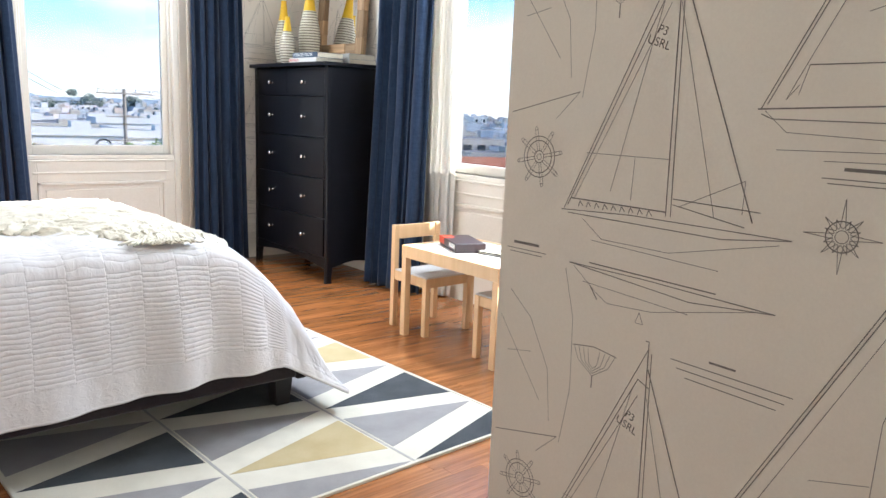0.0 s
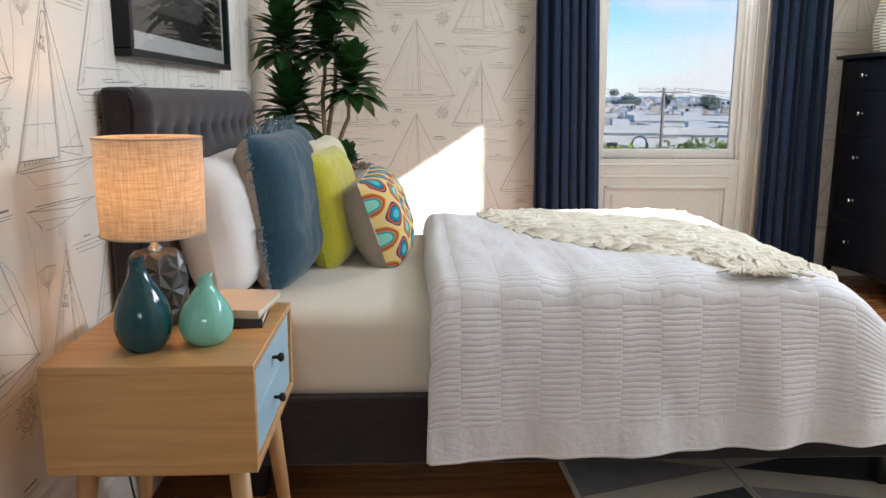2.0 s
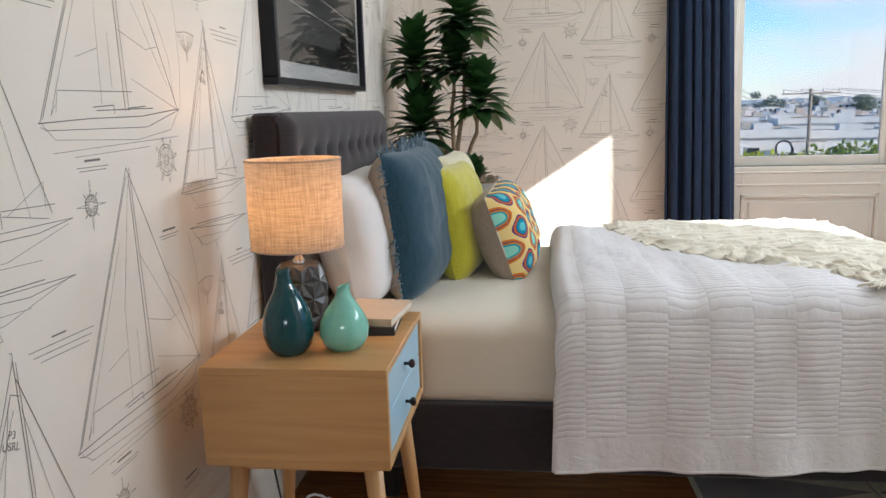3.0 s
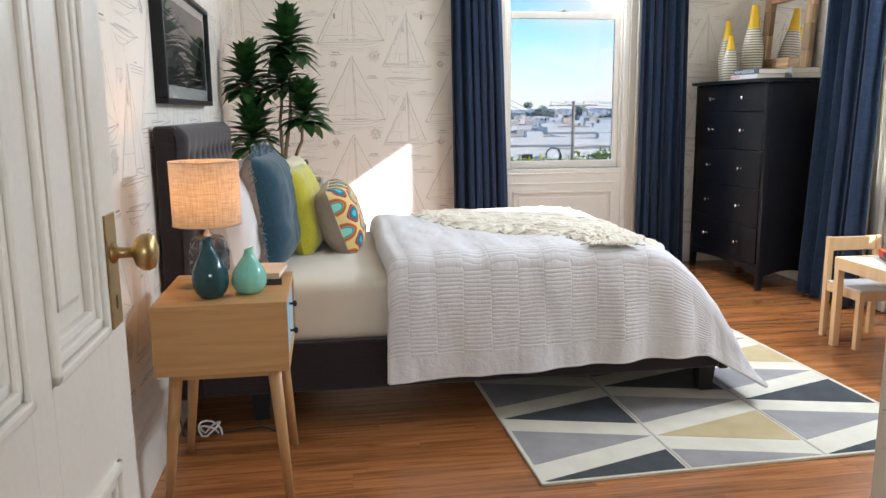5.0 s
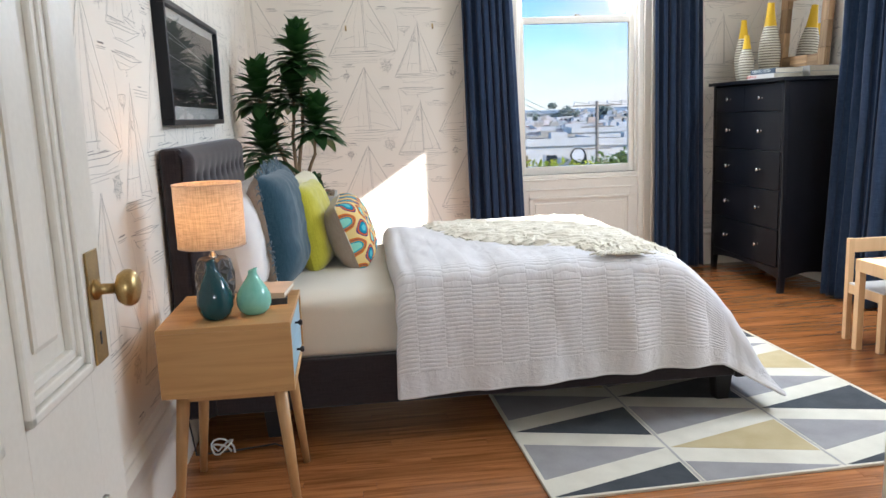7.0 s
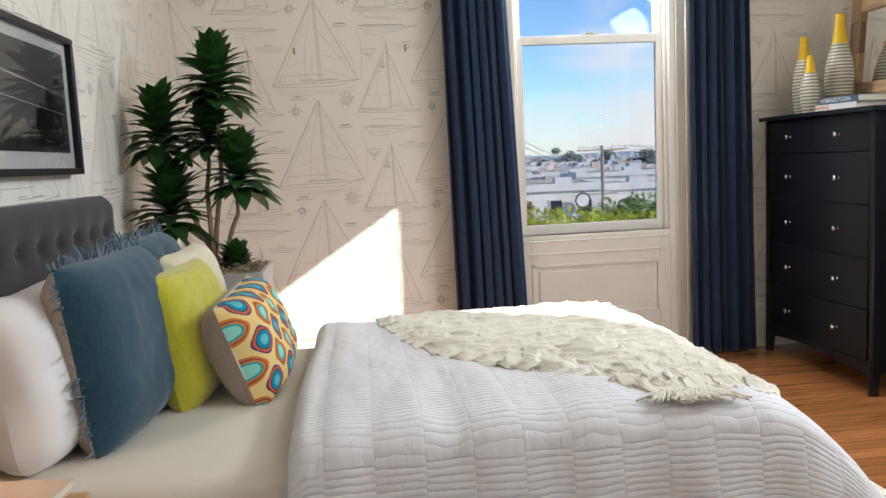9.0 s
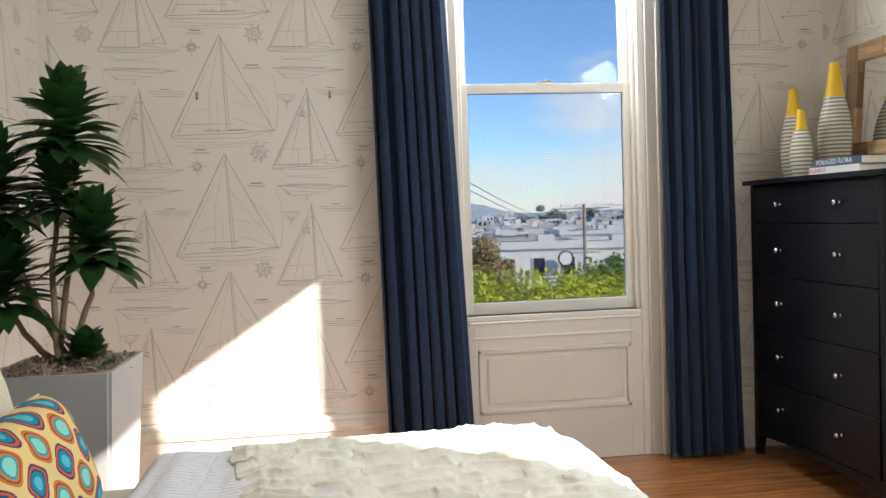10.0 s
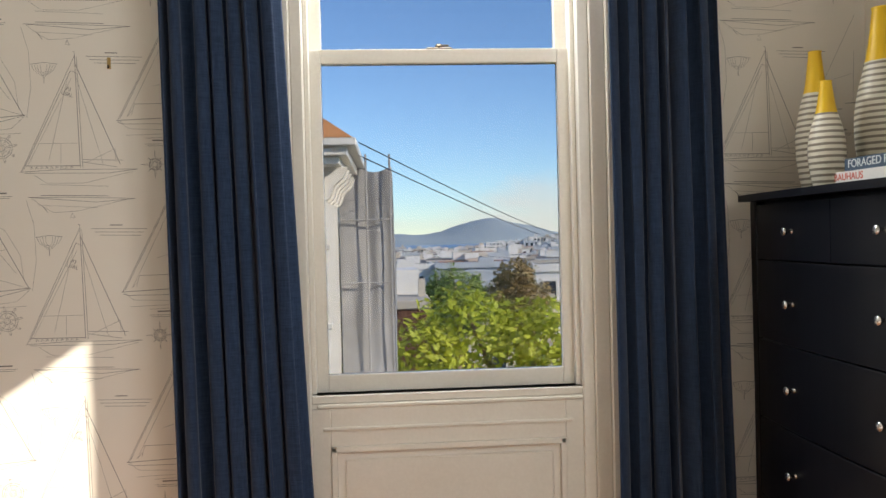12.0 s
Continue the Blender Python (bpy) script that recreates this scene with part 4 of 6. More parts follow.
_bb.inputs["Base Color"].default_value = (1, 0.8, 0.55, 1)
_bb.inputs["Emission Color"].default_value = (1.0, 0.50, 0.20, 1)
_bb.inputs["Emission Strength"].default_value = BULB
part("bulb", lathe([(0.0, 0.0), (0.012, 0.001), (0.013, 0.02), (0.026, 0.05), (0.028, 0.066), (0.020, 0.085), (0.0, 0.093)], 16, None, (LX, LY, NZ + 0.218)), M_bulb, lamp, "glowing warm bulb", True)


def bud_vase(name, label, mtl, x, y, r, h, tilt, seed):
    v = thing(name, label, "vase", at=pose(x, y, NZ))
    prof = [(0, 0.0), (0.55, 0.0), (0.62, 0.01), (0.86, 0.10), (0.98, 0.22), (1.0, 0.33), (0.93, 0.46), (0.74, 0.60), (0.50, 0.73), (0.33, 0.83), (0.26, 0.90), (0.25, 0.95), (0.28, 1.0), (0.22, 0.99), (0.19, 0.93), (0.0, 0.80)]
    bm = lathe([(r * a, h * b) for a, b in prof], 48, None, (0, 0, 0), lambda a, z: 1 + 0.016 * math.cos(a * 20) * min(1, z / h * 3) * (1 if z > 0.02 else 0))
    for q in bm.verts:
        k = q.co.z / h
        q.co.x += tilt * 0.05 * h * k ** 3
        if k > 0.94:
            q.co.z += (q.co.x - tilt * 0.05 * h) * 0.35
    part("body", bm, mtl, v, "", True)
    return v


bud_vase("bud_vase", "dark teal glazed bud vase with fluted sides", M_tealglaze, 0.262, 2.585, 0.055, 0.185, -0.6, 1)
bud_vase("bud_vase", "celadon green glazed bud vase with fluted sides", M_mint, 0.374, 2.625, 0.054, 0.142, 0.4, 2)


def book(name, label, x0, x1, y0, y1, z0, z1, cover, rot=0.0, spine="-x"):
    b = thing(name, label, "book", at=pose((x0 + x1) / 2, (y0 + y1) / 2, z0, 0, 0, rot))
    w, d, h = (x1 - x0) / 2, (y1 - y0) / 2, z1 - z0
    part("page_block", box(-w + 0.004, w - 0.003, -d + 0.003, d - 0.003, 0.002, h - 0.002), M_paper, b, "cream page block")
    bm = box(-w, w, -d, d, 0, 0.002)
    box(-w, w, -d, d, h - 0.002, h, 0, 1, bm)
    if spine == "-x":
        box(-w, -w + 0.003, -d, d, 0.002, h - 0.002, 0, 1, bm)
    else:
        box(-w, w, -d, -d + 0.003, 0.002, h - 0.002, 0, 1, bm)
    part("cover", bm, cover, b)
    return b


book("book", "black-covered book lying under a tan one", 0.345, 0.462, 2.715, 2.885, NZ, NZ + 0.020, M_dark, 4, "-y")
book("book", "tan cloth book lying on a black one", 0.325, 0.47, 2.73, 2.915, NZ + 0.020, NZ + 0.038, M_tan, -6, "-y")

# cable of the lamp on the floor behind the nightstand
bm = bmesh.new()
pts = [(0.15 + 0.045 * math.cos(a * 0.5) * (1 - a * 0.012), 3.06 + 0.03 * math.sin(a * 0.5), 0.010 + 0.05 * abs(math.sin(a * 0.37))) for a in range(26)]
tube(pts, 0.0038, 6, bm)
tagged(obj("power_cord", bm, M_ptop, None, "", True), "white lamp cord coiled on the floor", "cord")
bm = bmesh.new()
tube([(0.04, 2.98, 0.42), (0.045, 3.0, 0.2), (0.06, 3.02, 0.03), (0.2, 3.09, 0.006), (0.34, 3.12, 0.006), (0.42, 3.05, 0.006)], 0.0035, 6, bm)
tagged(obj("power_cord", bm, M_dark, None, "", True), "black power cord running under the bed", "cord")

# ---- framed picture ----
AY0, AY1, AZ0, AZ1 = 3.25, 4.405, 1.262, 1.738
art = thing("framed_picture", "wide black-framed monochrome photograph in a white mat", "picture")
fw = 0.022
for b in ((0.0, 0.048, AY0, AY1, AZ0, AZ0 + fw), (0.0, 0.048, AY0, AY1, AZ1 - fw, AZ1), (0.0, 0.048, AY0, AY0 + fw, AZ0 + fw, AZ1 - fw), (0.0, 0.048, AY1 - fw, AY1, AZ0 + fw, AZ1 - fw)):
    part("frame_bar", box(*b, 0.002, 1), M_chest, art)
part("mat_board", box(0.004, 0.024, AY0 + fw, AY1 - fw, AZ0 + fw, AZ1 - fw), M_ptop, art, "white mat board")
M_photo = noisy("grey photograph", (0.085, 0.080, 0.075), (0.15, 0.14, 0.13), 0.6, 2.0, 300, 0)
M_photo2 = noisy("dark photographed grass", (0.022, 0.020, 0.019), (0.055, 0.050, 0.047), 0.6, 30, 300, 0)
M_photo3 = mat("black photographed fronds", (0.012, 0.011, 0.011), 0.6)
photo = part("photograph", box(0.0245, 0.026, AY0 + 0.06, AY1 - 0.06, AZ0 + 0.075, AZ1 - 0.06), M_photo, art, "grey photograph with faint wires and palms")
PH0, PH1, PV0, PV1 = AY0 + 0.06, AY1 - 0.06, AZ0 + 0.075, AZ1 - 0.06
part("ground_tone", box(0.026, 0.0264, PH0, PH1, PV0, PV0 + 0.07), M_photo2, photo, "dark grass along the photograph's foot")
bm = bmesh.new()
for a, b, w in (((PH0, PV1 - 0.05), (PH1, PV1 - 0.15), 0.0012), ((PH0, PV0 + 0.20), (PH1, PV0 + 0.13), 0.0012), ((PH0, PV0 + 0.27), (PH1, PV0 + 0.20), 0.0009)):
    tube([(0.0262, a[0], a[1]), (0.0262, b[0], b[1])], w, 4, bm)
part("wire_line", bm, M_ptop, photo)
rnd = random.Random(77)
vs_, fs_ = [], []
for k in range(150):
    q = rnd.random()
    cy = PH1 - 0.30 + 0.28 * q + rnd.uniform(-0.03, 0.03)
    cz = PV0 + (0.04 + 0.24 * q) * rnd.random() + 0.02
    for j in range(7):
        a, ln = rnd.uniform(-0.5, 3.6), rnd.uniform(0.018, 0.042)
        dy, dz = math.cos(a), math.sin(a)
        k0 = len(vs_)
        for f, g in ((0, 0), (0.4, 0.10), (1, 0), (0.4, -0.10)):
            y_, z_ = cy + (dy * f - dz * g) * ln, cz + (dz * f + dy * g) * ln
            vs_.append((0.0266 + 0.00001 * (k % 20), min(max(y_, PH0), PH1), min(max(z_, PV0), PV1)))
        fs_.append((k0, k0 + 1, k0 + 2, k0 + 3))
me = bpy.data.meshes.new("palm_fronds")
me.from_pydata(vs_, [], fs_)
me.materials.append(M_photo3)
fr = new("palm_fronds", me)
fr.parent = photo
fr["label"] = "black palm fronds in the photograph"
gl = part("glazing", sheet(lambda u, v: Vector((0.037, AY0 + fw + u * (AY1 - AY0 - 2 * fw), AZ0 + fw + v * (AZ1 - AZ0 - 2 * fw))), 1, 1), None, art, "reflecting picture glass")
M_picg = bpy.data.materials.new("picture glass")
M_picg.use_nodes = True
_n, _l = M_picg.node_tree.nodes, M_picg.node_tree.links
_n.remove(_n["Principled BSDF"])
_t, _g, _x, _f = _n.new("ShaderNodeBsdfTransparent"), _n.new("ShaderNodeBsdfGlossy"), _n.new("ShaderNodeMixShader"), _n.new("ShaderNodeFresnel")
_g.inputs["Roughness"].default_value = 0.02
_f.inputs[0].default_value = 1.7
_l.new(_f.outputs[0], _x.inputs[0])
_l.new(_t.outputs[0], _x.inputs[1])
_l.new(_g.outputs[0], _x.inputs[2])
_l.new(_x.outputs[0], _n["Material Output"].inputs[0])
gl.data.materials.append(M_picg)

# ---- planter and dracaena ----
PX0, PX1, PY0, PY1, PZ = 0.175, 0.598, 4.82, 5.25, 0.808
pot = thing("planter", "tall square grey planter filled with bark chips", "planter")
bm = bmesh.new()
tp = 0.05
def ring(x0, x1, y0, y1, z):
    return [bm.verts.new(p) for p in ((x0, y0, z), (x1, y0, z), (x1, y1, z), (x0, y1, z))]
rr = [ring(PX0 + tp, PX1 - tp, PY0 + tp, PY1 - tp, 0), ring(PX0, PX1, PY0, PY1, PZ), ring(PX0 + 0.014, PX1 - 0.014, PY0 + 0.014, PY1 - 0.014, PZ), ring(PX0 + 0.018, PX1 - 0.018, PY0 + 0.018, PY1 - 0.018, PZ - 0.08)]
for a, b in zip(rr, rr[1:]):
    for k in range(4):
        bm.faces.new((a[k], a[(k + 1) % 4], b[(k + 1) % 4], b[k]))
bm.faces.new(rr[0][::-1])
bm.faces.new(rr[-1])
bmesh.ops.bevel(bm, geom=[e for e in bm.edges if abs(e.verts[0].co.z - e.verts[1].co.z) > 0.2], offset=0.012, segments=3, affect="EDGES")
part("body", bm, M_pot, pot)
bm = sheet(lambda u, v: Vector((PX0 + 0.016 + u * (PX1 - PX0 - 0.032), PY0 + 0.016 + v * (PY1 - PY0 - 0.032), PZ - 0.012 + 0.022 * noise.noise((u * 6, v * 6, 0)) + 0.03 * math.sin(math.pi * u) * math.sin(math.pi * v))), 16, 16)
part("soil", bm, M_chips, pot)
rnd = random.Random(11)
bm = bmesh.new()
for k in range(420):
    u, v = rnd.uniform(0.03, 0.97), rnd.uniform(0.03, 0.97)
    q = Vector((PX0 + 0.016 + u * (PX1 - PX0 - 0.032), PY0 + 0.016 + v * (PY1 - PY0 - 0.032), PZ - 0.006 + 0.022 * noise.noise((u * 6, v * 6, 0)) + 0.03 * math.sin(math.pi * u) * math.sin(math.pi * v)))
    s = rnd.uniform(0.005, 0.012)
    bmesh.ops.create_cube(bm, size=1, matrix=Matrix.Translation(q) @ Euler((rnd.uniform(0, 6), rnd.uniform(0, 6), rnd.uniform(0, 6))).to_matrix().to_4x4() @ Matrix.Diagonal((s * 2, s, s * 0.5, 1)))
part("bark_chips", bm, M_chips, pot)["kind"] = "stuff"

plant = thing("potted_dracaena", "green dracaena with several canes and leafy rosettes in a planter", "plant")
BASEP = Vector((0.375, 5.04, PZ + 0.0))
HEADS = [(Vector((0.41, 5.10, 1.62)), 0.235, 0.20), (Vector((0.165, 5.06, 1.40)), 0.235, 0.20), (Vector((0.375, 5.10, 1.41)), 0.20, 0.17), (Vector((0.185, 5.04, 1.06)), 0.265, 0.20), (Vector((0.50, 5.04, 1.21)), 0.22, 0.19), (Vector((0.455, 5.03, 0.80)), 0.17, 0.11)]


def leaf(bm, o, d, up, ln, wd, droop):
    side = d.cross(up).normalized()
    pts = []
    for k in range(8):
        t = k / 7
        c = o + d * ln * t + up * ln * (0.22 * t - droop * t * t)
        w = wd * (0.30 * (1 - t) + math.sin(math.pi * (0.03 + 0.96 * t ** 0.95)) ** 0.8)
        pts.append((c, w))
    prev = None
    for c, w in pts:
        c.x, c.y = max(c.x, w + 0.012), min(c.y, YW - w - 0.012)
        n = up * 0.22 * w
        cur = (bm.verts.new(c - side * w + n), bm.verts.new(c), bm.verts.new(c + side * w + n))
        if prev:
            for a, b in ((0, 1), (1, 2)):
                f = bm.faces.new((prev[a], prev[b], cur[b], cur[a]))
                f.smooth = True
        prev = cur


rnd = random.Random(3)
for hd, rl, hh in HEADS:
    st = BASEP + Vector((rnd.uniform(-.05, .05), rnd.uniform(-.05, .05), -0.02))
    pts = []
    for k in range(9):
        t = k / 8
        q = st.lerp(hd, t)
        bend = math.sin(math.pi * t) * 0.045
        pts.append(q + Vector((rnd.uniform(-.006, .006) + (bend if hd.x > st.x else -bend) * 0.6, rnd.uniform(-.006, .006), 0)))
    part("cane", tube(pts, [0.0125 - 0.004 * k / 8 for k in range(9)], 8), M_bark, plant, "", True)
    bm = bmesh.new()
    n = int(46 + hh * 190)
    for k in range(n):
        t = k / n
        az = k * 2.39996 + rnd.uniform(-.25, .25)
        zz = hd + Vector((0, 0, hh * t - 0.06))
        el = -0.22 + 1.45 * t ** 1.3 + rnd.uniform(-.18, .18)
        d = Vector((math.cos(az) * math.cos(el), math.sin(az) * math.cos(el), math.sin(el)))
        up = Vector((-math.cos(az) * math.sin(el), -math.sin(az) * math.sin(el), math.cos(el)))
        leaf(bm, zz + d * 0.008, d, up, rl * (0.92 - 0.34 * t) * rnd.uniform(0.78, 1.1), 0.035 * rnd.uniform(0.75, 1.2), 0.40 * (1 - 0.45 * t))
    part("leaf_rosette", bm, M_leaf, plant, "dense rosette of glossy dark green leaves", True)

# ---- tall chest of drawers ----
CX0, CX1, CY0, CY1, CZ = 3.48, 3.935, 4.905, 5.885, 1.42
BOW = 0.020
chest = thing("chest_of_drawers", "tall espresso-black bow-front chest with nickel knobs", "chest of drawers")


def bowed(y0, y1, z0, z1, x_out, x_in, n=14, under=None):
    """A front whose outer face bulges towards -x; under(y) may raise its lower edge."""
    bm = bmesh.new()
    cols = []
    for k in range(n + 1):
        y = y0 + (y1 - y0) * k / n
        s = (y - (CY0 + CY1) / 2) / ((CY1 - CY0) / 2)
        xo = x_out - BOW * (1 - s * s)
        lo = under(y) if under else z0
        cols.append([bm.verts.new(p) for p in ((xo, y, lo), (xo, y, z1), (x_in, y, z1), (x_in, y, lo))])
    for a, b in zip(cols, cols[1:]):
        for k in range(4):
            bm.faces.new((a[k], b[k], b[(k + 1) % 4], a[(k + 1) % 4]))
    bm.faces.new(cols[0])
    bm.faces.new(cols[-1][::-1])
    bmesh.ops.recalc_face_normals(bm, faces=bm.faces[:])
    return bm


for y0, y1 in ((CY0, CY0 + 0.022), (CY1 - 0.022, CY1)):
    bm = bmesh.new()
    # side panel whose lower edge is arched between two feet
    lo = [(CX0, 0.0), (CX0 + 0.045, 0.0), (CX0 + 0.055, 0.10)] + [(CX0 + 0.055 + (CX1 - CX0 - 0.10) * k / 8, 0.10 + 0.035 * math.sin(math.pi * k / 8)) for k in range(1, 8)] + [(CX1 - 0.045, 0.10), (CX1 - 0.036, 0.0), (CX1, 0.0), (CX1, CZ - 0.022), (CX0, CZ - 0.022)]
    a = [bm.verts.new((x, y0, z)) for x, z in lo]
    b = [bm.verts.new((x, y1, z)) for x, z in lo]
    bm.faces.new(a)
    bm.faces.new(b[::-1])
    for k in range(len(lo)):
        bm.faces.new((a[k], b[k], b[(k + 1) % len(lo)], a[(k + 1) % len(lo)]))
    bmesh.ops.recalc_face_normals(bm, faces=bm.faces[:])
    bmesh.ops.bevel(bm, geom=[e for e in bm.edges if abs(e.verts[0].co.y - e.verts[1].co.y) < 1e-4], offset=0.003, segments=1, affect="EDGES")
    part("side_panel", bm, M_chest, chest)
part("back_panel", box(CX1 - 0.014, CX1 - 0.002, CY0 + 0.022, CY1 - 0.022, 0.12, CZ - 0.022), M_chest, chest)
part("carcass", box(CX0 + 0.03, CX1 - 0.014, CY0 + 0.022, CY1 - 0.022, 0.15, CZ - 0.024), M_chest, chest)
part("top", bowed(CY0 - 0.028, CY1 + 0.028, CZ - 0.022, CZ, CX0 - 0.034, CX1 + 0.005, 20), M_chest, chest)
part("apron", bowed(CY0 + 0.022, CY1 - 0.022, 0.10, 0.168, CX0 + 0.008, CX0 + 0.03, 24, lambda y: 0.085 + 0.055 * math.sin(math.pi * (y - CY0) / (CY1 - CY0)) ** 0.7), M_chest, chest)
for y0, y1 in ((CY0 - 0.001, CY0 + 0.036), (CY1 - 0.036, CY1 + 0.001)):
    bm = box(CX0 - 0.004, CX0 + 0.03, y0, y1, 0, CZ - 0.023, 0.004, 2)
    for v in bm.verts:
        if v.co.z < 0.05:
            v.co.x += 0.012
            v.co.y += 0.006 if y0 > 5.2 else -0.006
    part("post", bm, M_chest, chest)
ZS = [0.172, 0.425, 0.685, 0.945, 1.205, 1.388]
for k in range(5):
    z0, z1 = ZS[k] + 0.002, ZS[k + 1] - 0.003
    spans = ((CY0 + 0.038, CY1 - 0.038),) if k < 4 else ((CY0 + 0.038, (CY0 + CY1) / 2 - 0.0015), ((CY0 + CY1) / 2 + 0.0015, CY1 - 0.038))
    for a, b in spans:
        bm = bowed(a, b, z0, z1, CX0 + 0.004, CX0 + 0.03)
        bmesh.ops.bevel(bm, geom=[e for e in bm.edges if e.verts[0].co.x < CX0 + 0.012 and e.verts[1].co.x < CX0 + 0.012 and (abs(e.verts[0].co.z - e.verts[1].co.z) < 1e-5)], offset=0.002, segments=1, affect="EDGES")
        dr = part("drawer", bm, M_chest, chest)
        for y in ((5.166, 5.606) if k < 4 else (((5.166,) if a < 5.2 else (5.606,)))):
            s = (y - (CY0 + CY1) / 2) / ((CY1 - CY0) / 2)
            kn = lathe([(0.008, 0), (0.006, 0.004), (0.005, 0.012), (0.010, 0.017), (0.0135, 0.022), (0.0125, 0.027), (0.006, 0.030), (0, 0.0305)], 18)
            part("knob", moved(kn, pose(CX0 + 0.004 - BOW * (1 - s * s), y, (z0 + z1) / 2 + 0.0, 0, -90, 0)), M_nickel, dr, "round polished nickel knob", True)

# ---- striped vases, books and mirror on the chest ----
def stripes(h, neck):
    m = mat("striped stoneware", (0.8, 0.75, 0.6), 0.45)
    n, l, b = nodes_of(m)
    tc, sp = n.new("ShaderNodeTexCoord"), n.new("ShaderNodeSeparateXYZ")
    l.new(tc.outputs["Object"], sp.inputs[0])
    C = lambda op, x, y=None: calc(op, x, y, n, l)
    no = n.new("ShaderNodeTexNoise")
    no.inputs["Scale"].default_value = 30
    l.new(tc.outputs["Object"], no.inputs[0])
    wob = C("ADD", sp.outputs[2], C("MULTIPLY", no.outputs[0], 0.0025))
    st = C("GREATER_THAN", C("SINE", C("MULTIPLY", wob, 2 * math.pi / 0.0185)), 0.25)
    mx, mx2 = n.new("ShaderNodeMix"), n.new("ShaderNodeMix")
    mx.data_type = mx2.data_type = "RGBA"
    l.new(st, mx.inputs[0])
    mx.inputs[6].default_value, mx.inputs[7].default_value = (0.72, 0.68, 0.56, 1), (0.24, 0.21, 0.16, 1)
    l.new(C("GREATER_THAN", sp.outputs[2], neck), mx2.inputs[0])
    l.new(mx.outputs[2], mx2.inputs[6])
    mx2.inputs[7].default_value = (0.80, 0.50, 0.012, 1)
    l.new(mx2.outputs[2], b.inputs["Base Color"])
    return m


def striped_vase(label, x, y, h, r):
    v = thing("striped_vase", label, "vase", "striped vases", pose(x, y, CZ))
    nk = 0.70 * h
    prof = [(0, 0), (0.62 * r, 0), (0.68 * r, 0.01)]
    for k in range(1, 60):
        t = k / 60
        if t < 0.70:
            q = t / 0.70
            w = 0.66 + 0.34 * math.sin(math.pi * min(1, q * 0.95 + 0.03)) if q < 0.5 else 0.46 + 0.54 * math.sin(math.pi * (0.5 + (q - 0.5) * 0.86))
            w *= 1 + 0.012 * math.sin(t * h * 2 * math.pi / 0.0185)
        else:
            q = (t - 0.70) / 0.30
            w = 0.60 - 0.30 * q ** 0.7
        prof.append((w * r, t * h))
    prof += [(0.31 * r, h * 0.985), (0.34 * r, h), (0.27 * r, h), (0.25 * r, h * 0.97), (0, h * 0.9)]
    part("body", lathe(prof, 40), stripes(h, nk), v, "", True)
    return v


striped_vase("medium cream and brown striped vase with a yellow neck", 3.625, 5.735, 0.445, 0.061)
striped_vase("small cream and brown striped vase with a yellow neck", 3.58, 5.60, 0.325, 0.053)
striped_vase("tallest cream and brown striped vase with a yellow neck", 3.755, 5.60, 0.545, 0.076)
M_bk1 = noisy("slate blue cover", (0.045, 0.075, 0.115), (0.06, 0.095, 0.14), 0.5, 10, 200, 0.05)
M_bk2 = noisy("white cover", (0.74, 0.71, 0.66), (0.80, 0.77, 0.72), 0.5, 10, 200, 0.05)
M_bk3 = noisy("pale grey cover", (0.36, 0.35, 0.33), (0.44, 0.43, 0.41), 0.6, 10, 200, 0.05)
M_red = mat("red lettering ink", (0.62, 0.06, 0.02), 0.6)
M_lett = mat("pale lettering ink", (0.70, 0.72, 0.70), 0.6)
b1 = book("book", "white art book with red title under a blue one", 3.475, 3.69, 5.06, 5.375, CZ, CZ + 0.032, M_bk2, 3, "-x")
letters("BAUHAUS", 0.026, pose(-0.1080, 0.105, 0.017) @ pose(0, 0, 0, 90, 0, -90), M_red, b1, "title")
b2 = book("book", "slate blue garden book with a pale title on its spine", 3.485, 3.685, 5.05, 5.355, CZ + 0.032, CZ + 0.066, M_bk1, 1, "-x")
letters("FORAGED FLORA", 0.030, pose(-0.1005, 0.02, 0.019) @ pose(0, 0, 0, 90, 0, -90), M_lett, b2, "title")

book("book", "large pale grey book lying under the mirror", 3.70, 3.925, 5.00, 5.52, CZ, CZ + 0.036, M_bk3, 0, "-x")
book("book", "second pale grey book carrying the leaning mirror", 3.71, 3.92, 5.02, 5.50, CZ + 0.036, CZ + 0.072, M_bk3, 0, "-x")
mir = thing("wall_mirror", "mirror in a chunky reclaimed wood frame leaning on the wall", "mirror", at=pose(3.905, 5.42, CZ + 0.0735, 0, 3.6, 0))
M_recl = wood("reclaimed wood", (0.20, 0.11, 0.05), (0.52, 0.34, 0.18), 0.7, 1, 1.2, 0.3)
M_recl2 = wood("reclaimed upright wood", (0.20, 0.11, 0.05), (0.52, 0.34, 0.18), 0.7, 2, 1.2, 0.3)
MW, MH, MF = 0.30, 0.57, 0.085
rnd = random.Random(21)
for sy in (-1, 1):
    z = 0.0
    while z < MH - 0.01:
        dz = min(rnd.uniform(0.10, 0.22), MH - z)
        if MH - z - dz < 0.05:
            dz = MH - z
        t = rnd.uniform(0.0, 0.008)
        a, b = sorted((sy * (MW - MF), sy * MW))
        part("frame_block", box(-0.030 - t, 0.006, a, b, z + 0.0006, z + dz - 0.0006, 0.003, 1), M_recl2, mir)
        z += dz
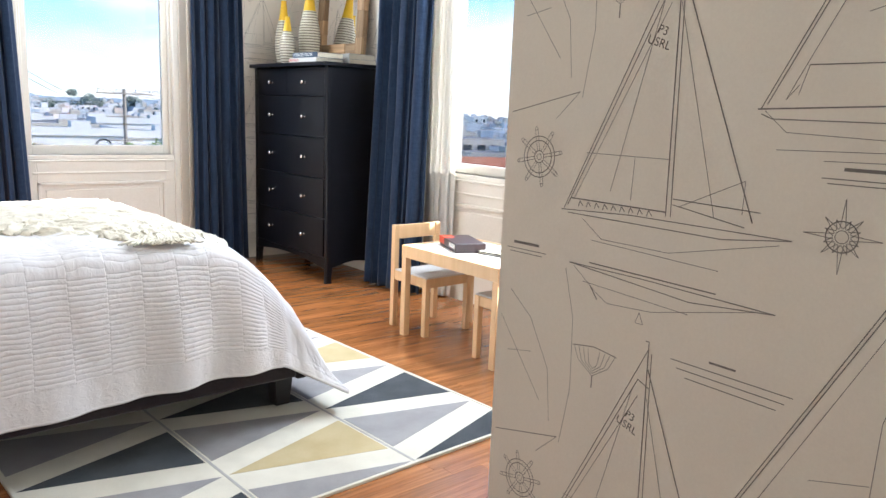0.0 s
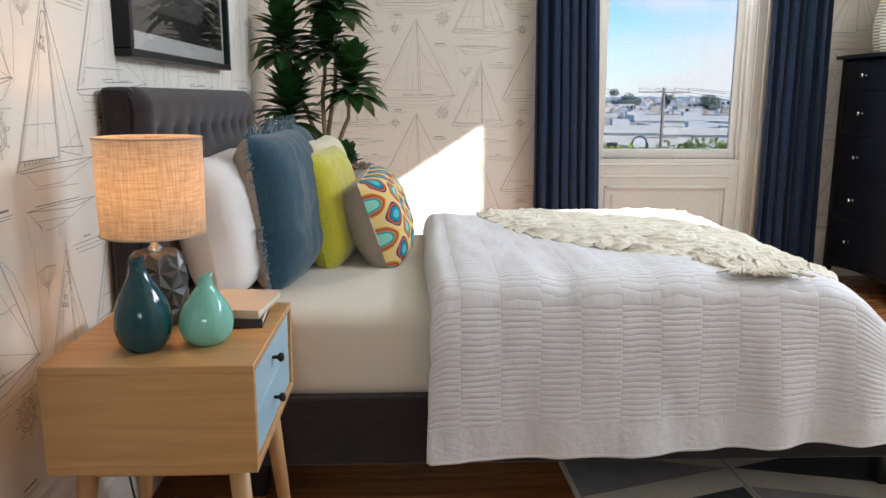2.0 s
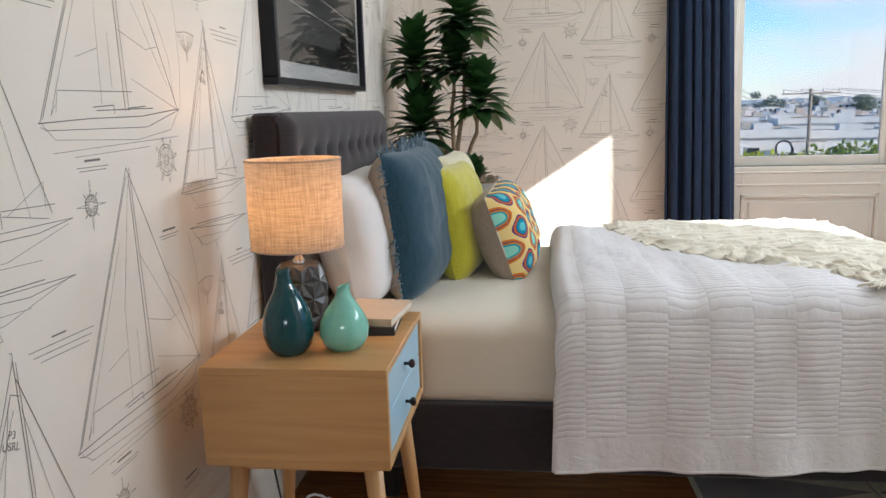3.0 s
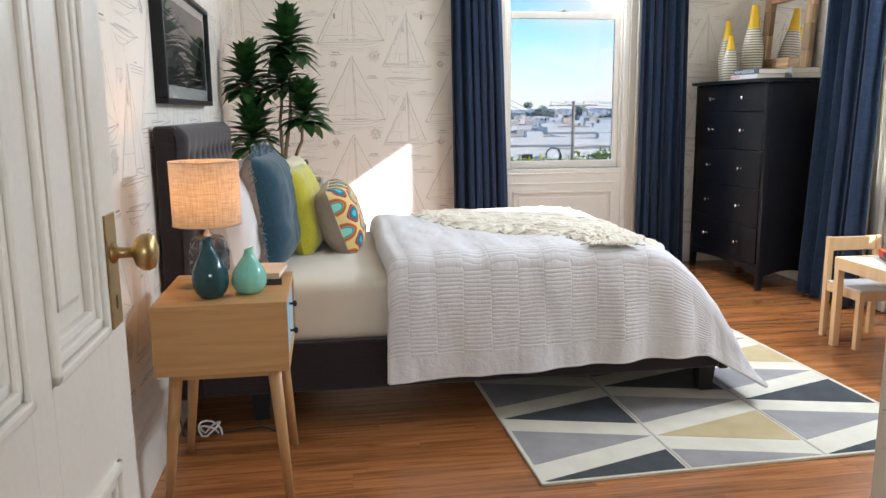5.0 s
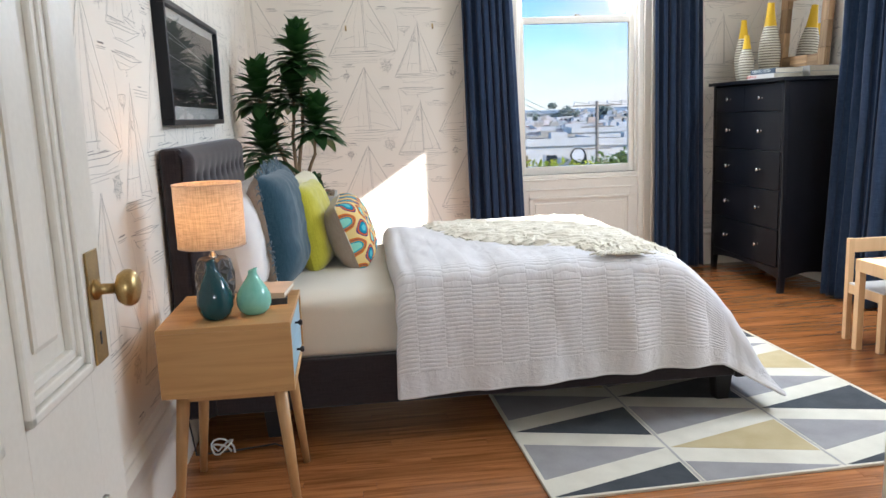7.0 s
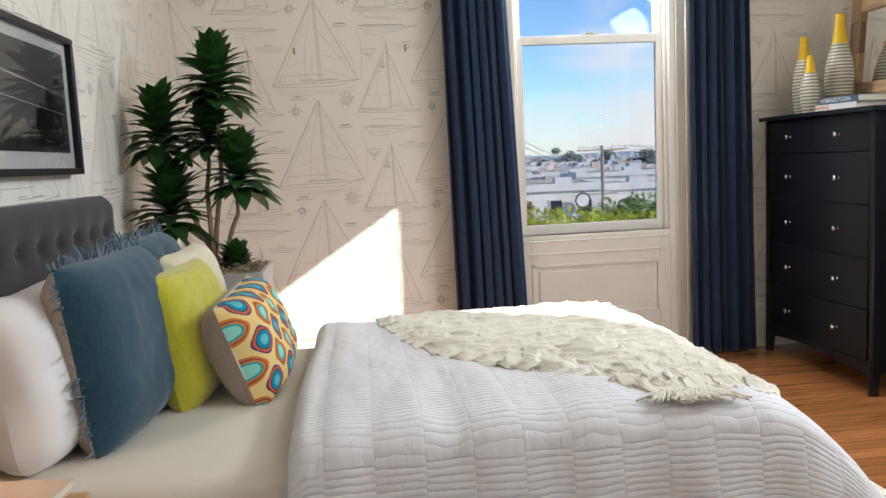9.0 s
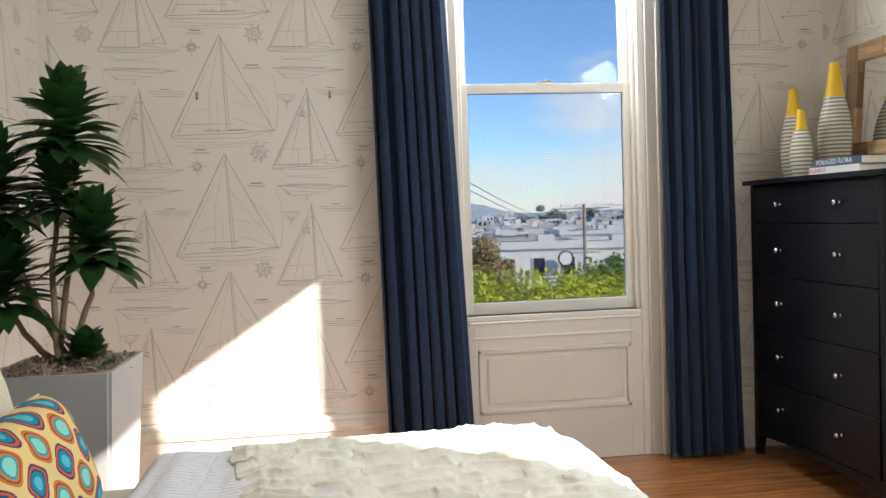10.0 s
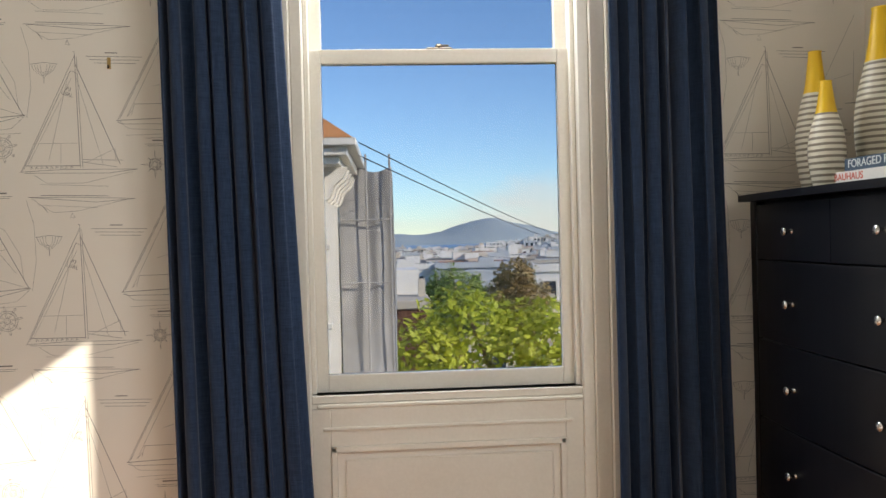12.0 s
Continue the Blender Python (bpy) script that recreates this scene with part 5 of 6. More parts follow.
for z0 in (0.0, MH - MF):
    y = -MW + MF
    while y < MW - MF - 0.01:
        dy = min(rnd.uniform(0.10, 0.2), MW - MF - y)
        if MW - MF - y - dy < 0.05:
            dy = MW - MF - y
        t = rnd.uniform(0.0, 0.008)
        part("frame_block", box(-0.030 - t, 0.006, y + 0.0006, y + dy - 0.0006, z0, z0 + MF, 0.003, 1), M_recl, mir)
        y += dy
part("inner_lip", box(-0.016, -0.010, -MW + MF - 0.004, -MW + MF + 0.012, MF, MH - MF), M_chest, mir)
part("mirror_glass", box(-0.010, 0.0, -MW + MF - 0.004, MW - MF + 0.004, MF - 0.004, MH - MF + 0.004), M_mirror, mir, "clear mirror glass")


# ---- curtains ----
def curtain(name, label, mtl, p0, p1, out, z1, folds, depth, drift=(0, 0), seed=0, wide_low=1.0):
    """A full-length curtain between plan points p0 and p1, its pleats standing out along out; drift moves the hem."""
    a, b, o = Vector((*p0, 0)), Vector((*p1, 0)), Vector((*out, 0)).normalized()
    ln = (b - a).length
    d = (b - a).normalized()
    ph = [noise.noise((k * 1.7, seed, 0.5)) for k in range(folds + 2)]

    def f(u, v):
        z = z1 * (1 - v) + 0.012
        k = u * folds
        i = min(int(k), folds)
        irr = ph[i] * (1 - (k - i)) + ph[min(i + 1, folds + 1)] * (k - i)
        s = math.sin(2 * math.pi * (k + 0.85 * irr))
        s = math.copysign(abs(s) ** 0.75, s)
        amp = depth * (0.75 + 0.9 * irr) * (0.72 + 0.32 * v)
        w = 1 + (wide_low - 1) * v
        along_ = (u - 0.5) * ln * w + 0.5 * ln + 0.014 * math.sin(4 * math.pi * (k + 0.2)) * (0.6 + 0.4 * v)
        swing = 0.012 * noise.noise((u * 3, v * 2.2, seed)) + 0.006 * noise.noise((u * 9, v * 7, seed))
        return a + d * along_ + o * (amp * s + depth + swing) + Vector((drift[0] * v, drift[1] * v, z))

    bm = sheet(f, folds * 18, 46)
    ob = tagged(obj(name, bm, mtl, None, "", True), label, "curtain")
    so = ob.modifiers.new("thickness", "SOLIDIFY")
    so.thickness = 0.003
    return ob


LC = "floor-length navy linen curtain in deep pleats beside the window"
curtain("curtain", LC, M_navy, (1.535, 5.945), (1.885, 5.945), (0, -1), 3.02, 7, 0.046, (0.075, 0), 1, 1.20)
curtain("curtain", LC, M_navy, (3.0, 5.945), (3.35, 5.945), (0, -1), 3.02, 6, 0.046, (0.035, 0), 2, 1.14)
curtain("curtain", LC, M_navy, (3.91, 4.775), (3.91, 4.335), (-1, 0), 3.02, 6, 0.060, (-0.075, 0.02), 3, 1.08)
curtain("curtain_lining", "white voile curtain hanging behind the navy one", M_sheer, (3.925, 4.42), (3.925, 4.168), (-1, 0), 3.02, 5, 0.014, (0, 0), 4, 1.0)

# ---- rug ----
rug = thing("rug", "flat-woven rug of grey, slate and straw triangles on cream", "rug", at=pose(1.298, 2.478, 0, 0, 0, 1.9))
RW, RL = 1.59, 2.40
part("ground_weave", box(0, RW, 0, RL, 0.0005, 0.008, 0.002, 1), M_cream, rug, "cream wool ground")
PIT = 0.536
RCOL = ((0.012, 0.518), (0.540, 1.046), (1.068, RW - 0.012))
for c, (x0, x1) in enumerate(RCOL):
    off = 0.0 if c != 1 else PIT / 2
    for k in range(-1, 6):
        y = 0.017 + off + k * PIT
        dark = [M_rdark, M_rdark, M_rdark, M_rtan, M_rdark, M_rdark, M_rtan][k + 1] if c != 1 else [M_rtan, M_rtan, M_rdark, M_rtan, M_rdark, M_rdark, M_rtan][k + 1]
        for ax, bx, yy, mt in ((x0, x1, y, dark), (x1, x0, y + PIT / 2, M_rgrey)):
            poly = [(ax, yy), (bx, yy - 0.148), (bx, yy + 0.148)]
            lim = (0.012, RL - 0.012)
            q = []
            for i in range(3):
                p, n_ = poly[i], poly[(i + 1) % 3]
                q.append(p)
                for L in lim:
                    if (p[1] - L) * (n_[1] - L) < 0:
                        t = (L - p[1]) / (n_[1] - p[1])
                        q.append((p[0] + (n_[0] - p[0]) * t, L))
            q = [p for p in q if lim[0] - 1e-6 <= p[1] <= lim[1] + 1e-6]
            if len(q) > 2:
                part("triangle", slab(q, 0.008, 0.0088), mt, rug)
for x in (0.529, 1.057):
    part("seam", box(x - 0.005, x + 0.005, 0.0, RL, 0.008, 0.0092, 0.0005, 1), M_seam, rug)
bm = bmesh.new()
for b in ((-0.004, 0.008, 0, RL), (RW - 0.008, RW + 0.004, 0, RL), (0, RW, -0.004, 0.008), (0, RW, RL - 0.008, RL + 0.004)):
    box(*b, 0.0, 0.011, 0.003, 2, bm)
part("binding", bm, M_cream, rug, "cream bound edge")


# ---- children's table and chairs ----
table = thing("kids_table", "small pine children's table with a white top", "table")
TX0, TX1, TY0, TY1, TZ = 3.20, 3.68, 3.03, 3.73, 0.47
part("tabletop", box(TX0 + 0.02, TX1 - 0.02, TY0 + 0.02, TY1 - 0.02, TZ - 0.014, TZ - 0.004, 0.001, 1), M_ptop, table, "white laminate top")
for b in ((TX0, TX0 + 0.02, TY0, TY1), (TX1 - 0.02, TX1, TY0, TY1), (TX0 + 0.02, TX1 - 0.02, TY0, TY0 + 0.02), (TX0 + 0.02, TX1 - 0.02, TY1 - 0.02, TY1)):
    part("apron_rail", box(*b, TZ - 0.062, TZ, 0.002, 2), M_pine, table)
for x in (TX0 + 0.001, TX1 - 0.036):
    for y in (TY0 + 0.001, TY1 - 0.036):
        part("leg", box(x, x + 0.035, y, y + 0.035, 0, TZ - 0.062, 0.003, 2), M_pine, table)


def kids_chair(name, m):
    c = thing(name, "small pine children's chair with a pale grey seat", "chair", "chairs at the children's table", m)
    w, d, sh, bh, t = 0.31, 0.30, 0.31, 0.545, 0.03
    for x in (0, w - t):
        part("back_leg", box(x, x + t, 0, t, 0, bh, 0.003, 2), M_pine, c)
        part("front_leg", box(x, x + t, d - t, d, 0, sh - 0.006, 0.003, 2), M_pine, c)
        part("side_rail", box(x + 0.004, x + t - 0.004, t, d - t, sh - 0.055, sh - 0.006, 0.002, 1), M_pine, c)
    part("front_rail", box(t, w - t, d - t + 0.004, d - 0.004, sh - 0.055, sh - 0.006, 0.002, 1), M_pine, c)
    part("rear_rail", box(t, w - t, 0.004, t - 0.004, sh - 0.055, sh - 0.006, 0.002, 1), M_pine, c)
    part("backrest", box(t, w - t, 0.004, t - 0.006, bh - 0.075, bh - 0.002, 0.003, 2), M_pine, c)
    part("seat", box(0.006, w - 0.006, t, d, sh - 0.006, sh + 0.002, 0.002, 1), M_seat, c, "pale grey seat panel")
    return c


M_seat = mat("pale grey laminate", (0.55, 0.54, 0.52), 0.4)
ch = kids_chair("kids_chair", pose(3.575, 3.905, 0, 0, 0, 180))
copy_thing(ch, pose(3.26, 2.94, 0))

gb = thing("board_game", "red and black board game box lying on the small table", "board game", at=pose(3.42, 3.52, TZ - 0.004, 0, 0, -24))
M_gbox = noisy("dark game box", (0.015, 0.012, 0.016), (0.035, 0.016, 0.022), 0.35, 9, 100, 0)
M_gred = noisy("red game lid", (0.50, 0.02, 0.02), (0.65, 0.10, 0.03), 0.35, 14, 100, 0)
part("tray", box(-0.075, 0.075, -0.135, 0.135, 0, 0.030, 0.001, 1), M_gbox, gb)
part("lid", box(-0.078, 0.078, -0.138, 0.138, 0.012, 0.046, 0.0015, 1), M_gbox, gb, "dark lid with red corner art")
part("lid_art", box(-0.0788, -0.02, 0.055, 0.1388, 0.013, 0.0467, 0.0005, 1), M_gred, gb, "red and orange printed corner")
bm = bmesh.new()
for k in range(4):
    box(-0.0795, -0.0785, -0.125 + k * 0.024, -0.108 + k * 0.024, 0.020, 0.040, 0.001, 1, bm)
part("logo_bars", bm, M_ptop, gb, "white logo bars")
part("logo_stripe", box(-0.0793, -0.0784, -0.09, -0.05, 0.017, 0.0195), M_gred, gb)
mag = thing("picture_book", "thin dark picture book lying beside the game box", "book", at=pose(3.47, 3.30, TZ - 0.004, 0, 0, 12))
for k in range(4):
    part("leaf", box(-0.06, 0.06, -0.08, 0.08, k * 0.004, k * 0.004 + 0.003), (M_dark, M_paper)[k % 2], mag)
fl = thing("flower_sprig", "sprig of small white flowers lying on the table", "flowers", at=pose(3.45, 3.21, TZ + 0.012))
rnd = random.Random(8)
for k in range(16):
    bm = bmesh.new()
    a, r = rnd.uniform(0, 6.3), rnd.uniform(0.01, 0.075)
    c = Vector((math.cos(a) * r, math.sin(a) * r * 1.3, rnd.uniform(0.0, 0.028)))
    for j in range(5):
        q = j * 1.2566
        bmesh.ops.create_uvsphere(bm, u_segments=6, v_segments=4, radius=0.0085, matrix=Matrix.Translation(c + Vector((math.cos(q) * 0.009, math.sin(q) * 0.009, 0.002))) @ Matrix.Diagonal((1, 1, 0.4, 1)))
    part("blossom", bm, M_ptop, fl, "", True)
bm = bmesh.new()
for k in range(5):
    tube([(0.02 * k - 0.05, -0.02, -0.012), (0.01 * k, 0.03 * k - 0.05, 0.004)], 0.0015, 5, bm)
part("stem", bm, M_leaf, fl)

# ---- brass picture hooks left on the wallpaper ----
for x in (0.711, 1.345):
    hk = thing("picture_hook", "small brass picture hook nailed to the papered wall", "hook", "picture hooks")
    part("strap", box(x - 0.006, x + 0.006, YW - 0.003, YW, 1.890, 1.928, 0.001, 1), M_brass, hk)
    bm = tube([(x, YW - 0.002, 1.897), (x, YW - 0.009, 1.893), (x, YW - 0.010, 1.901)], 0.003, 6)
    part("hook", bm, M_knob, hk)

# ---- outside ----
def ground_z(x, y):
    d = math.hypot(x - 3, y - 3)
    z = float(np.interp(d, [0, 15, 60, 110, 250, 700, 900, 1000, 6000], [-9.0, -9.0, -10.5, -12.5, -14.5, -17.0, -26, -40, -42]))
    # the town climbs a low hill to the north-east
    q = min(1.0, max(0.0, (math.degrees(math.atan2(x - 3, y - 3)) - 4) / 8)) if d > 60 else 0.0
    return z + 6.5 * q * q * (3 - 2 * q) * math.exp(-((d - 560) / 230) ** 2)


def polar(u, v):
    r = 9.0 * (6000 / 9.0) ** u
    a = v * 2 * math.pi
    x, y = 3 + r * math.cos(a), 3 + r * math.sin(a)
    return Vector((x, y, ground_z(x, y)))


M_ground = noisy("dry grass and asphalt", (0.10, 0.095, 0.075), (0.19, 0.17, 0.12), 0.95, 0.12, 3.0, 0.1, 0.02)
M_water = mat("bay water", (0.06, 0.16, 0.30), 0.3)
bm = sheet(polar, 60, 72)
bmesh.ops.create_circle(bm, cap_ends=True, radius=9.0, segments=72, matrix=Matrix.Translation((3, 3, -9.0)))
tagged(obj("ground", bm, M_ground), "sloping ground falling away towards the bay", "ground", kind="structure")
tagged(obj("water", slab([(-3000, 960), (3000, 960), (3000, 5200), (-3000, 5200)], -40.5, -36.0), M_water), "blue bay water below distant hills", "water", kind="structure")

# distance haze is put into the hills' colour
M_hill = noisy("hill with painted haze", (0.30, 0.36, 0.38), (0.37, 0.42, 0.42), 1.0, 0.004, 0.03, 0.0)


def ridge(u, v):
    x = -1500 + u * 5200
    y = 4000 + v * 900
    top = 118 * math.exp(-((x - 640) / 300) ** 2) + 12 * math.exp(-((x - 1500) / 420) ** 2) + 30 * math.exp(-((x - 3000) / 600) ** 2) + 40 * math.exp(-((x + 200) / 420) ** 2) + 14 * noise.noise((x * 0.006, 3, 1)) + 7 * noise.noise((x * 0.02, 8, 2))
    return Vector((x, y, -40 + (top + 36) * math.sin(math.pi * min(1, v * 1.0) * 0.5) ** 0.8 + 8 * noise.noise((x * 0.01, y * 0.01, 4)) * v))


tagged(obj("hills", sheet(ridge, 160, 14), M_hill), "hills beyond the bay, coloured blue-grey for haze", "hills", kind="structure")

M_stucco = [noisy("pale stucco", a, b, 0.9, 1.5, 20, 0.1) for a, b in (((0.70, 0.67, 0.61), (0.80, 0.77, 0.71)), ((0.46, 0.40, 0.32), (0.56, 0.50, 0.41)), ((0.40, 0.43, 0.45), (0.50, 0.53, 0.55)), ((0.56, 0.47, 0.37), (0.64, 0.55, 0.45)))]
M_rooft = [noisy("tar roof", (0.12, 0.11, 0.11), (0.20, 0.19, 0.18), 0.95, 2, 20, 0.1), noisy("clay roof", (0.36, 0.12, 0.06), (0.46, 0.17, 0.09), 0.9, 3, 30, 0.2)]
M_pane = mat("dark window pane", (0.03, 0.04, 0.05), 0.12)


def town_house(name, label, w, d, h, wall_m, roof_m, rows, cols, pitched=False, at=None):
    """A flat or pitched house, its street front towards -y, origin at the middle of its base."""
    hs = thing(name, label, "house", "town houses", at)
    part("wall", box(-w / 2, w / 2, 0, d, 0, h), wall_m, hs)
    if pitched:
        bm = bmesh.new()
        v = [bm.verts.new(p) for p in ((-w / 2 - .3, -.3, h), (w / 2 + .3, -.3, h), (w / 2 + .3, d + .3, h), (-w / 2 - .3, d + .3, h), (-w / 2 - .3, d / 2, h + w * 0.22), (w / 2 + .3, d / 2, h + w * 0.22))]
        for f in ((0, 1, 5, 4), (2, 3, 4, 5), (1, 2, 5), (3, 0, 4), (3, 2, 1, 0)):
            bm.faces.new([v[k] for k in f])
        part("roof", bm, roof_m, hs)
    else:
        bm = box(-w / 2 + .2, w / 2 - .2, .2, d - .2, h, h + 0.08)
        rf = part("roof", bm, roof_m, hs)
        bm = bmesh.new()
        for b in ((-w / 2 - .15, w / 2 + .15, -.2, 0, h - .35, h + .35), (-w / 2, -w / 2 + .2, 0, d, h, h + .3), (w / 2 - .2, w / 2, 0, d, h, h + .3)):
            box(*b, bm=bm)
        part("parapet", bm, wall_m, hs)
        part("roof_hatch", box(w * 0.1, w * 0.3, d * 0.6, d * 0.8, h + 0.08, h + 0.7), wall_m, rf)
    for r in range(rows):
        for c in range(cols):
            x = -w / 2 + w * (c + 0.5) / cols
            z = h - 1.2 - r * 3.0
            if z < 1.5:
                continue
            wn_ = part("window", box(x - .62, x + .62, -.10, .0, z - 1.75, z + .1), M_trim, hs)
            part("pane", box(x - .5, x + .5, -.13, -.10, z - 1.6, z), M_pane, wn_)
    return hs


rnd = random.Random(17)
mid = [(19.0, 70, 8.2, 9.5, 0), (27.5, 74, 10, 9.4, 0), (11, 66, 9, 7.0, 3), (38, 82, 10, 9.0, 2), (-2, 62, 9, 8.0, 1), (33, 62, 9, 7.5, 3), (52, 70, 11, 8.6, 0), (58, 56, 10, 8.4, 1), (44, 41, 10, 6.2, 3), (55, 38, 12, 8.0, 0), (62, 45, 11, 9.0, 2), (24, 95, 10, 10, 1), (12, 92, 9, 10, 2), (36, 100, 12, 11, 0), (48, 96, 10, 10, 3), (2, 96, 11, 10, 0)]
for k, (x, y, w, h, s) in enumerate(mid):
    a = math.degrees(math.atan2(x - 3, y - 3))
    pitched = k in (8, 10)
    town_house("town_house", ("white stuccoed town house with a flat roof", "tan stuccoed town house with a flat roof", "grey-blue town house with a flat roof", "sandy town house on the slope")[s], w, 10, h, M_stucco[s], M_rooft[1 if pitched else 0], 3, 3, pitched, pose(x, y, ground_z(x, y) - 0.3, 0, 0, -a * 0.5))

# the town further off
verts, faces, mats = [], [], []


def put_box(x, y, z, w, d, h, rot, mi):
    c, s = math.cos(rot), math.sin(rot)
    k = len(verts)
    for zz in (z, z + h):
        for px, py in ((-w / 2, -d / 2), (w / 2, -d / 2), (w / 2, d / 2), (-w / 2, d / 2)):
            verts.append((x + px * c - py * s, y + px * s + py * c, zz))
    for f in ((0, 1, 5, 4), (1, 2, 6, 5), (2, 3, 7, 6), (3, 0, 4, 7), (4, 5, 6, 7)):
        faces.append(tuple(k + q for q in f))
        mats.append(mi if f != (4, 5, 6, 7) else (4 if rnd.random() < 0.8 else 5))


for k in range(1500):
    a = radians(rnd.uniform(-12, 78))
    r = 115 * (780 / 115) ** rnd.random()
    x, y = 3 + r * math.sin(a), 3 + r * math.cos(a)
    z = ground_z(x, y)
    w, d, h = rnd.uniform(6, 11), rnd.uniform(9, 15), rnd.uniform(6.5, 10.5)
    mi = rnd.choice((0, 0, 0, 1, 2, 3))
    rot = -a * 0.6 + rnd.uniform(-.1, .1)
    put_box(x, y, z, w, d, h, rot, mi)
    put_box(x + rnd.uniform(-2, 2), y + 3, z + h, 2.2, 2.2, rnd.uniform(0.8, 2.2), rot, mi)
    for j in range(2):
        for i in range(3):
            c, s = math.cos(rot), math.sin(rot)
            px, py = (i - 1) * w * 0.3, -d / 2
            put_box(x + px * c - py * s, y + px * s + py * c, z + h - 2.6 - j * 3, 1.3, 0.2, 1.7, rot, 6)
me = bpy.data.meshes.new("far_town")
me.from_pydata(verts, [], faces)
for m_ in (*M_stucco, *M_rooft, M_pane):
    me.materials.append(m_)
me.polygons.foreach_set("material_index", mats)
tagged(new("far_town", me), "crowded pale houses covering the slope down to the bay", "town", kind="stuff")


def crown_of(blobs, n, size, seed, flat=0.75):
    """Leaves scattered through round clumps, thicker near their skins."""
    rn = random.Random(seed)
    vs, fs = [], []
    tot = sum(b[3] ** 2 for b in blobs)
    for cx, cy, cz, r in blobs:
        for _ in range(int(n * r * r / tot)):
            d = Vector((rn.gauss(0, 1), rn.gauss(0, 1), rn.gauss(0, 1))).normalized()
            q = r * (0.62 + 0.42 * rn.random()) * (1 + 0.28 * noise.noise(d * 2.3 + Vector((cx, cy, seed))))
            p = Vector((cx, cy, cz)) + Vector((d.x * q, d.y * q, d.z * q * flat))
            u = Vector((rn.gauss(0, 1), rn.gauss(0, 1), rn.gauss(0, 0.6))).normalized()
            w = u.cross(d + Vector((0, 0, 0.3))).normalized()
            s = size * rn.uniform(0.6, 1.3)
            k = len(vs)
            vs += [p - u * s, p - w * s * 0.45, p + u * s, p + w * s * 0.45]
            fs.append((k, k + 1, k + 2, k + 3))
    m_ = bpy.data.meshes.new("crown")
    m_.from_pydata(vs, [], fs)
    return m_


def tree(label, x, y, top, blobs, n, size, mtl, seed):
    z0 = ground_z(x, y) - 0.2
    t = thing("tree", label, "tree")
    rn = random.Random(seed)
    zc = min(b[2] for b in blobs)
    bm = tube([(x, y, z0), (x + 0.1, y, (z0 + zc) / 2), (x, y + 0.1, zc)], [0.28, 0.22, 0.15], 9)
    for b in blobs:
        tube([(x, y, zc - 1.2), ((x + b[0]) / 2 + rn.uniform(-.2, .2), (y + b[1]) / 2, (zc - 0.6 + b[2]) / 2), (b[0], b[1], b[2] + b[3] * 0.4)], [0.12, 0.08, 0.03], 6, bm)
    part("trunk", bm, M_bark, t, "", True)
    me_ = crown_of(blobs, n, size, seed)
    me_.materials.append(mtl)
    c = new("crown", me_)
    c.parent = t
    return t


def crown_mat(name, c1, c2, tr):
    m = noisy(name, c1, c2, 0.6, 0.9, 6.0, 0.0)
    n, l, b = nodes_of(m)
    t_, x_ = n.new("ShaderNodeBsdfTranslucent"), n.new("ShaderNodeMixShader")
    t_.inputs[0].default_value = (*tr, 1)
    x_.inputs[0].default_value = 0.3
    l.new(b.outputs[0], x_.inputs[1])
    l.new(t_.outputs[0], x_.inputs[2])
    l.new(x_.outputs[0], n["Material Output"].inputs[0])
    return m


M_cr1 = crown_mat("spring leaves", (0.33, 0.40, 0.02), (0.55, 0.56, 0.06), (0.72, 0.72, 0.07))
M_cr2 = crown_mat("dark leaves", (0.12, 0.20, 0.03), (0.27, 0.34, 0.08), (0.30, 0.38, 0.07))
M_cr3 = crown_mat("reddish leaves", (0.24, 0.20, 0.06), (0.40, 0.25, 0.11), (0.36, 0.28, 0.09))
# far leaves are paled and greyed to carry the haze of distance
M_cr4 = crown_mat("woods with painted haze", (0.20, 0.25, 0.21), (0.30, 0.35, 0.29), (0.20, 0.25, 0.17))
rnd = random.Random(4)
bl = [(2.9 + 0.9 * k + rnd.uniform(-.2, .2), 17.6 + rnd.uniform(-.7, .9), -0.82 + 0.25 * math.sin(k * 0.75) + rnd.uniform(-.15, .2), rnd.uniform(0.85, 1.15)) for k in range(7)] + [(3.2 + 0.9 * k, 17.0, -1.9 + rnd.uniform(-.2, .2), 1.1) for k in range(6)]
tree("street tree with bright yellow-green leaves outside the window", 5.2, 17.8, 0.3, bl, 15000, 0.085, M_cr1, 31)
bl = [(10.6 + 1.3 * k, 30 + rnd.uniform(-.6, .6), -1.75 + 0.12 * k + rnd.uniform(-.15, .15), rnd.uniform(1.3, 1.6)) for k in range(5)]
tree("broad green tree further along the street", 13, 30, 0, bl, 9000, 0.12, M_cr2, 32)
tree("tree with reddish new leaves in the middle distance", 8.3, 40, 1, [(8.3, 40, -0.5, 1.0), (7.9, 40.3, -1.5, 1.2), (8.8, 39.8, -1.6, 1.2), (8.3, 39.6, -2.6, 1.3)], 3600, 0.13, M_cr3, 33)
tree("round dense green tree among the houses", 5.7, 45, 0, [(5.7, 45, -1.6, 1.7), (4.9, 45, -2.1, 1.3), (6.7, 45, -2.3, 1.4), (5.7, 44.4, -2.9, 1.7)], 6500, 0.13, M_cr2, 34)
tree("green garden tree seen through the side window", 33, 30, 0, [(33, 30, -2.6, 1.9), (35, 29, -2.9, 1.7), (30.6, 31.5, -2.9, 1.6), (32, 28, -3.4, 1.8)], 6000, 0.16, M_cr2, 35)
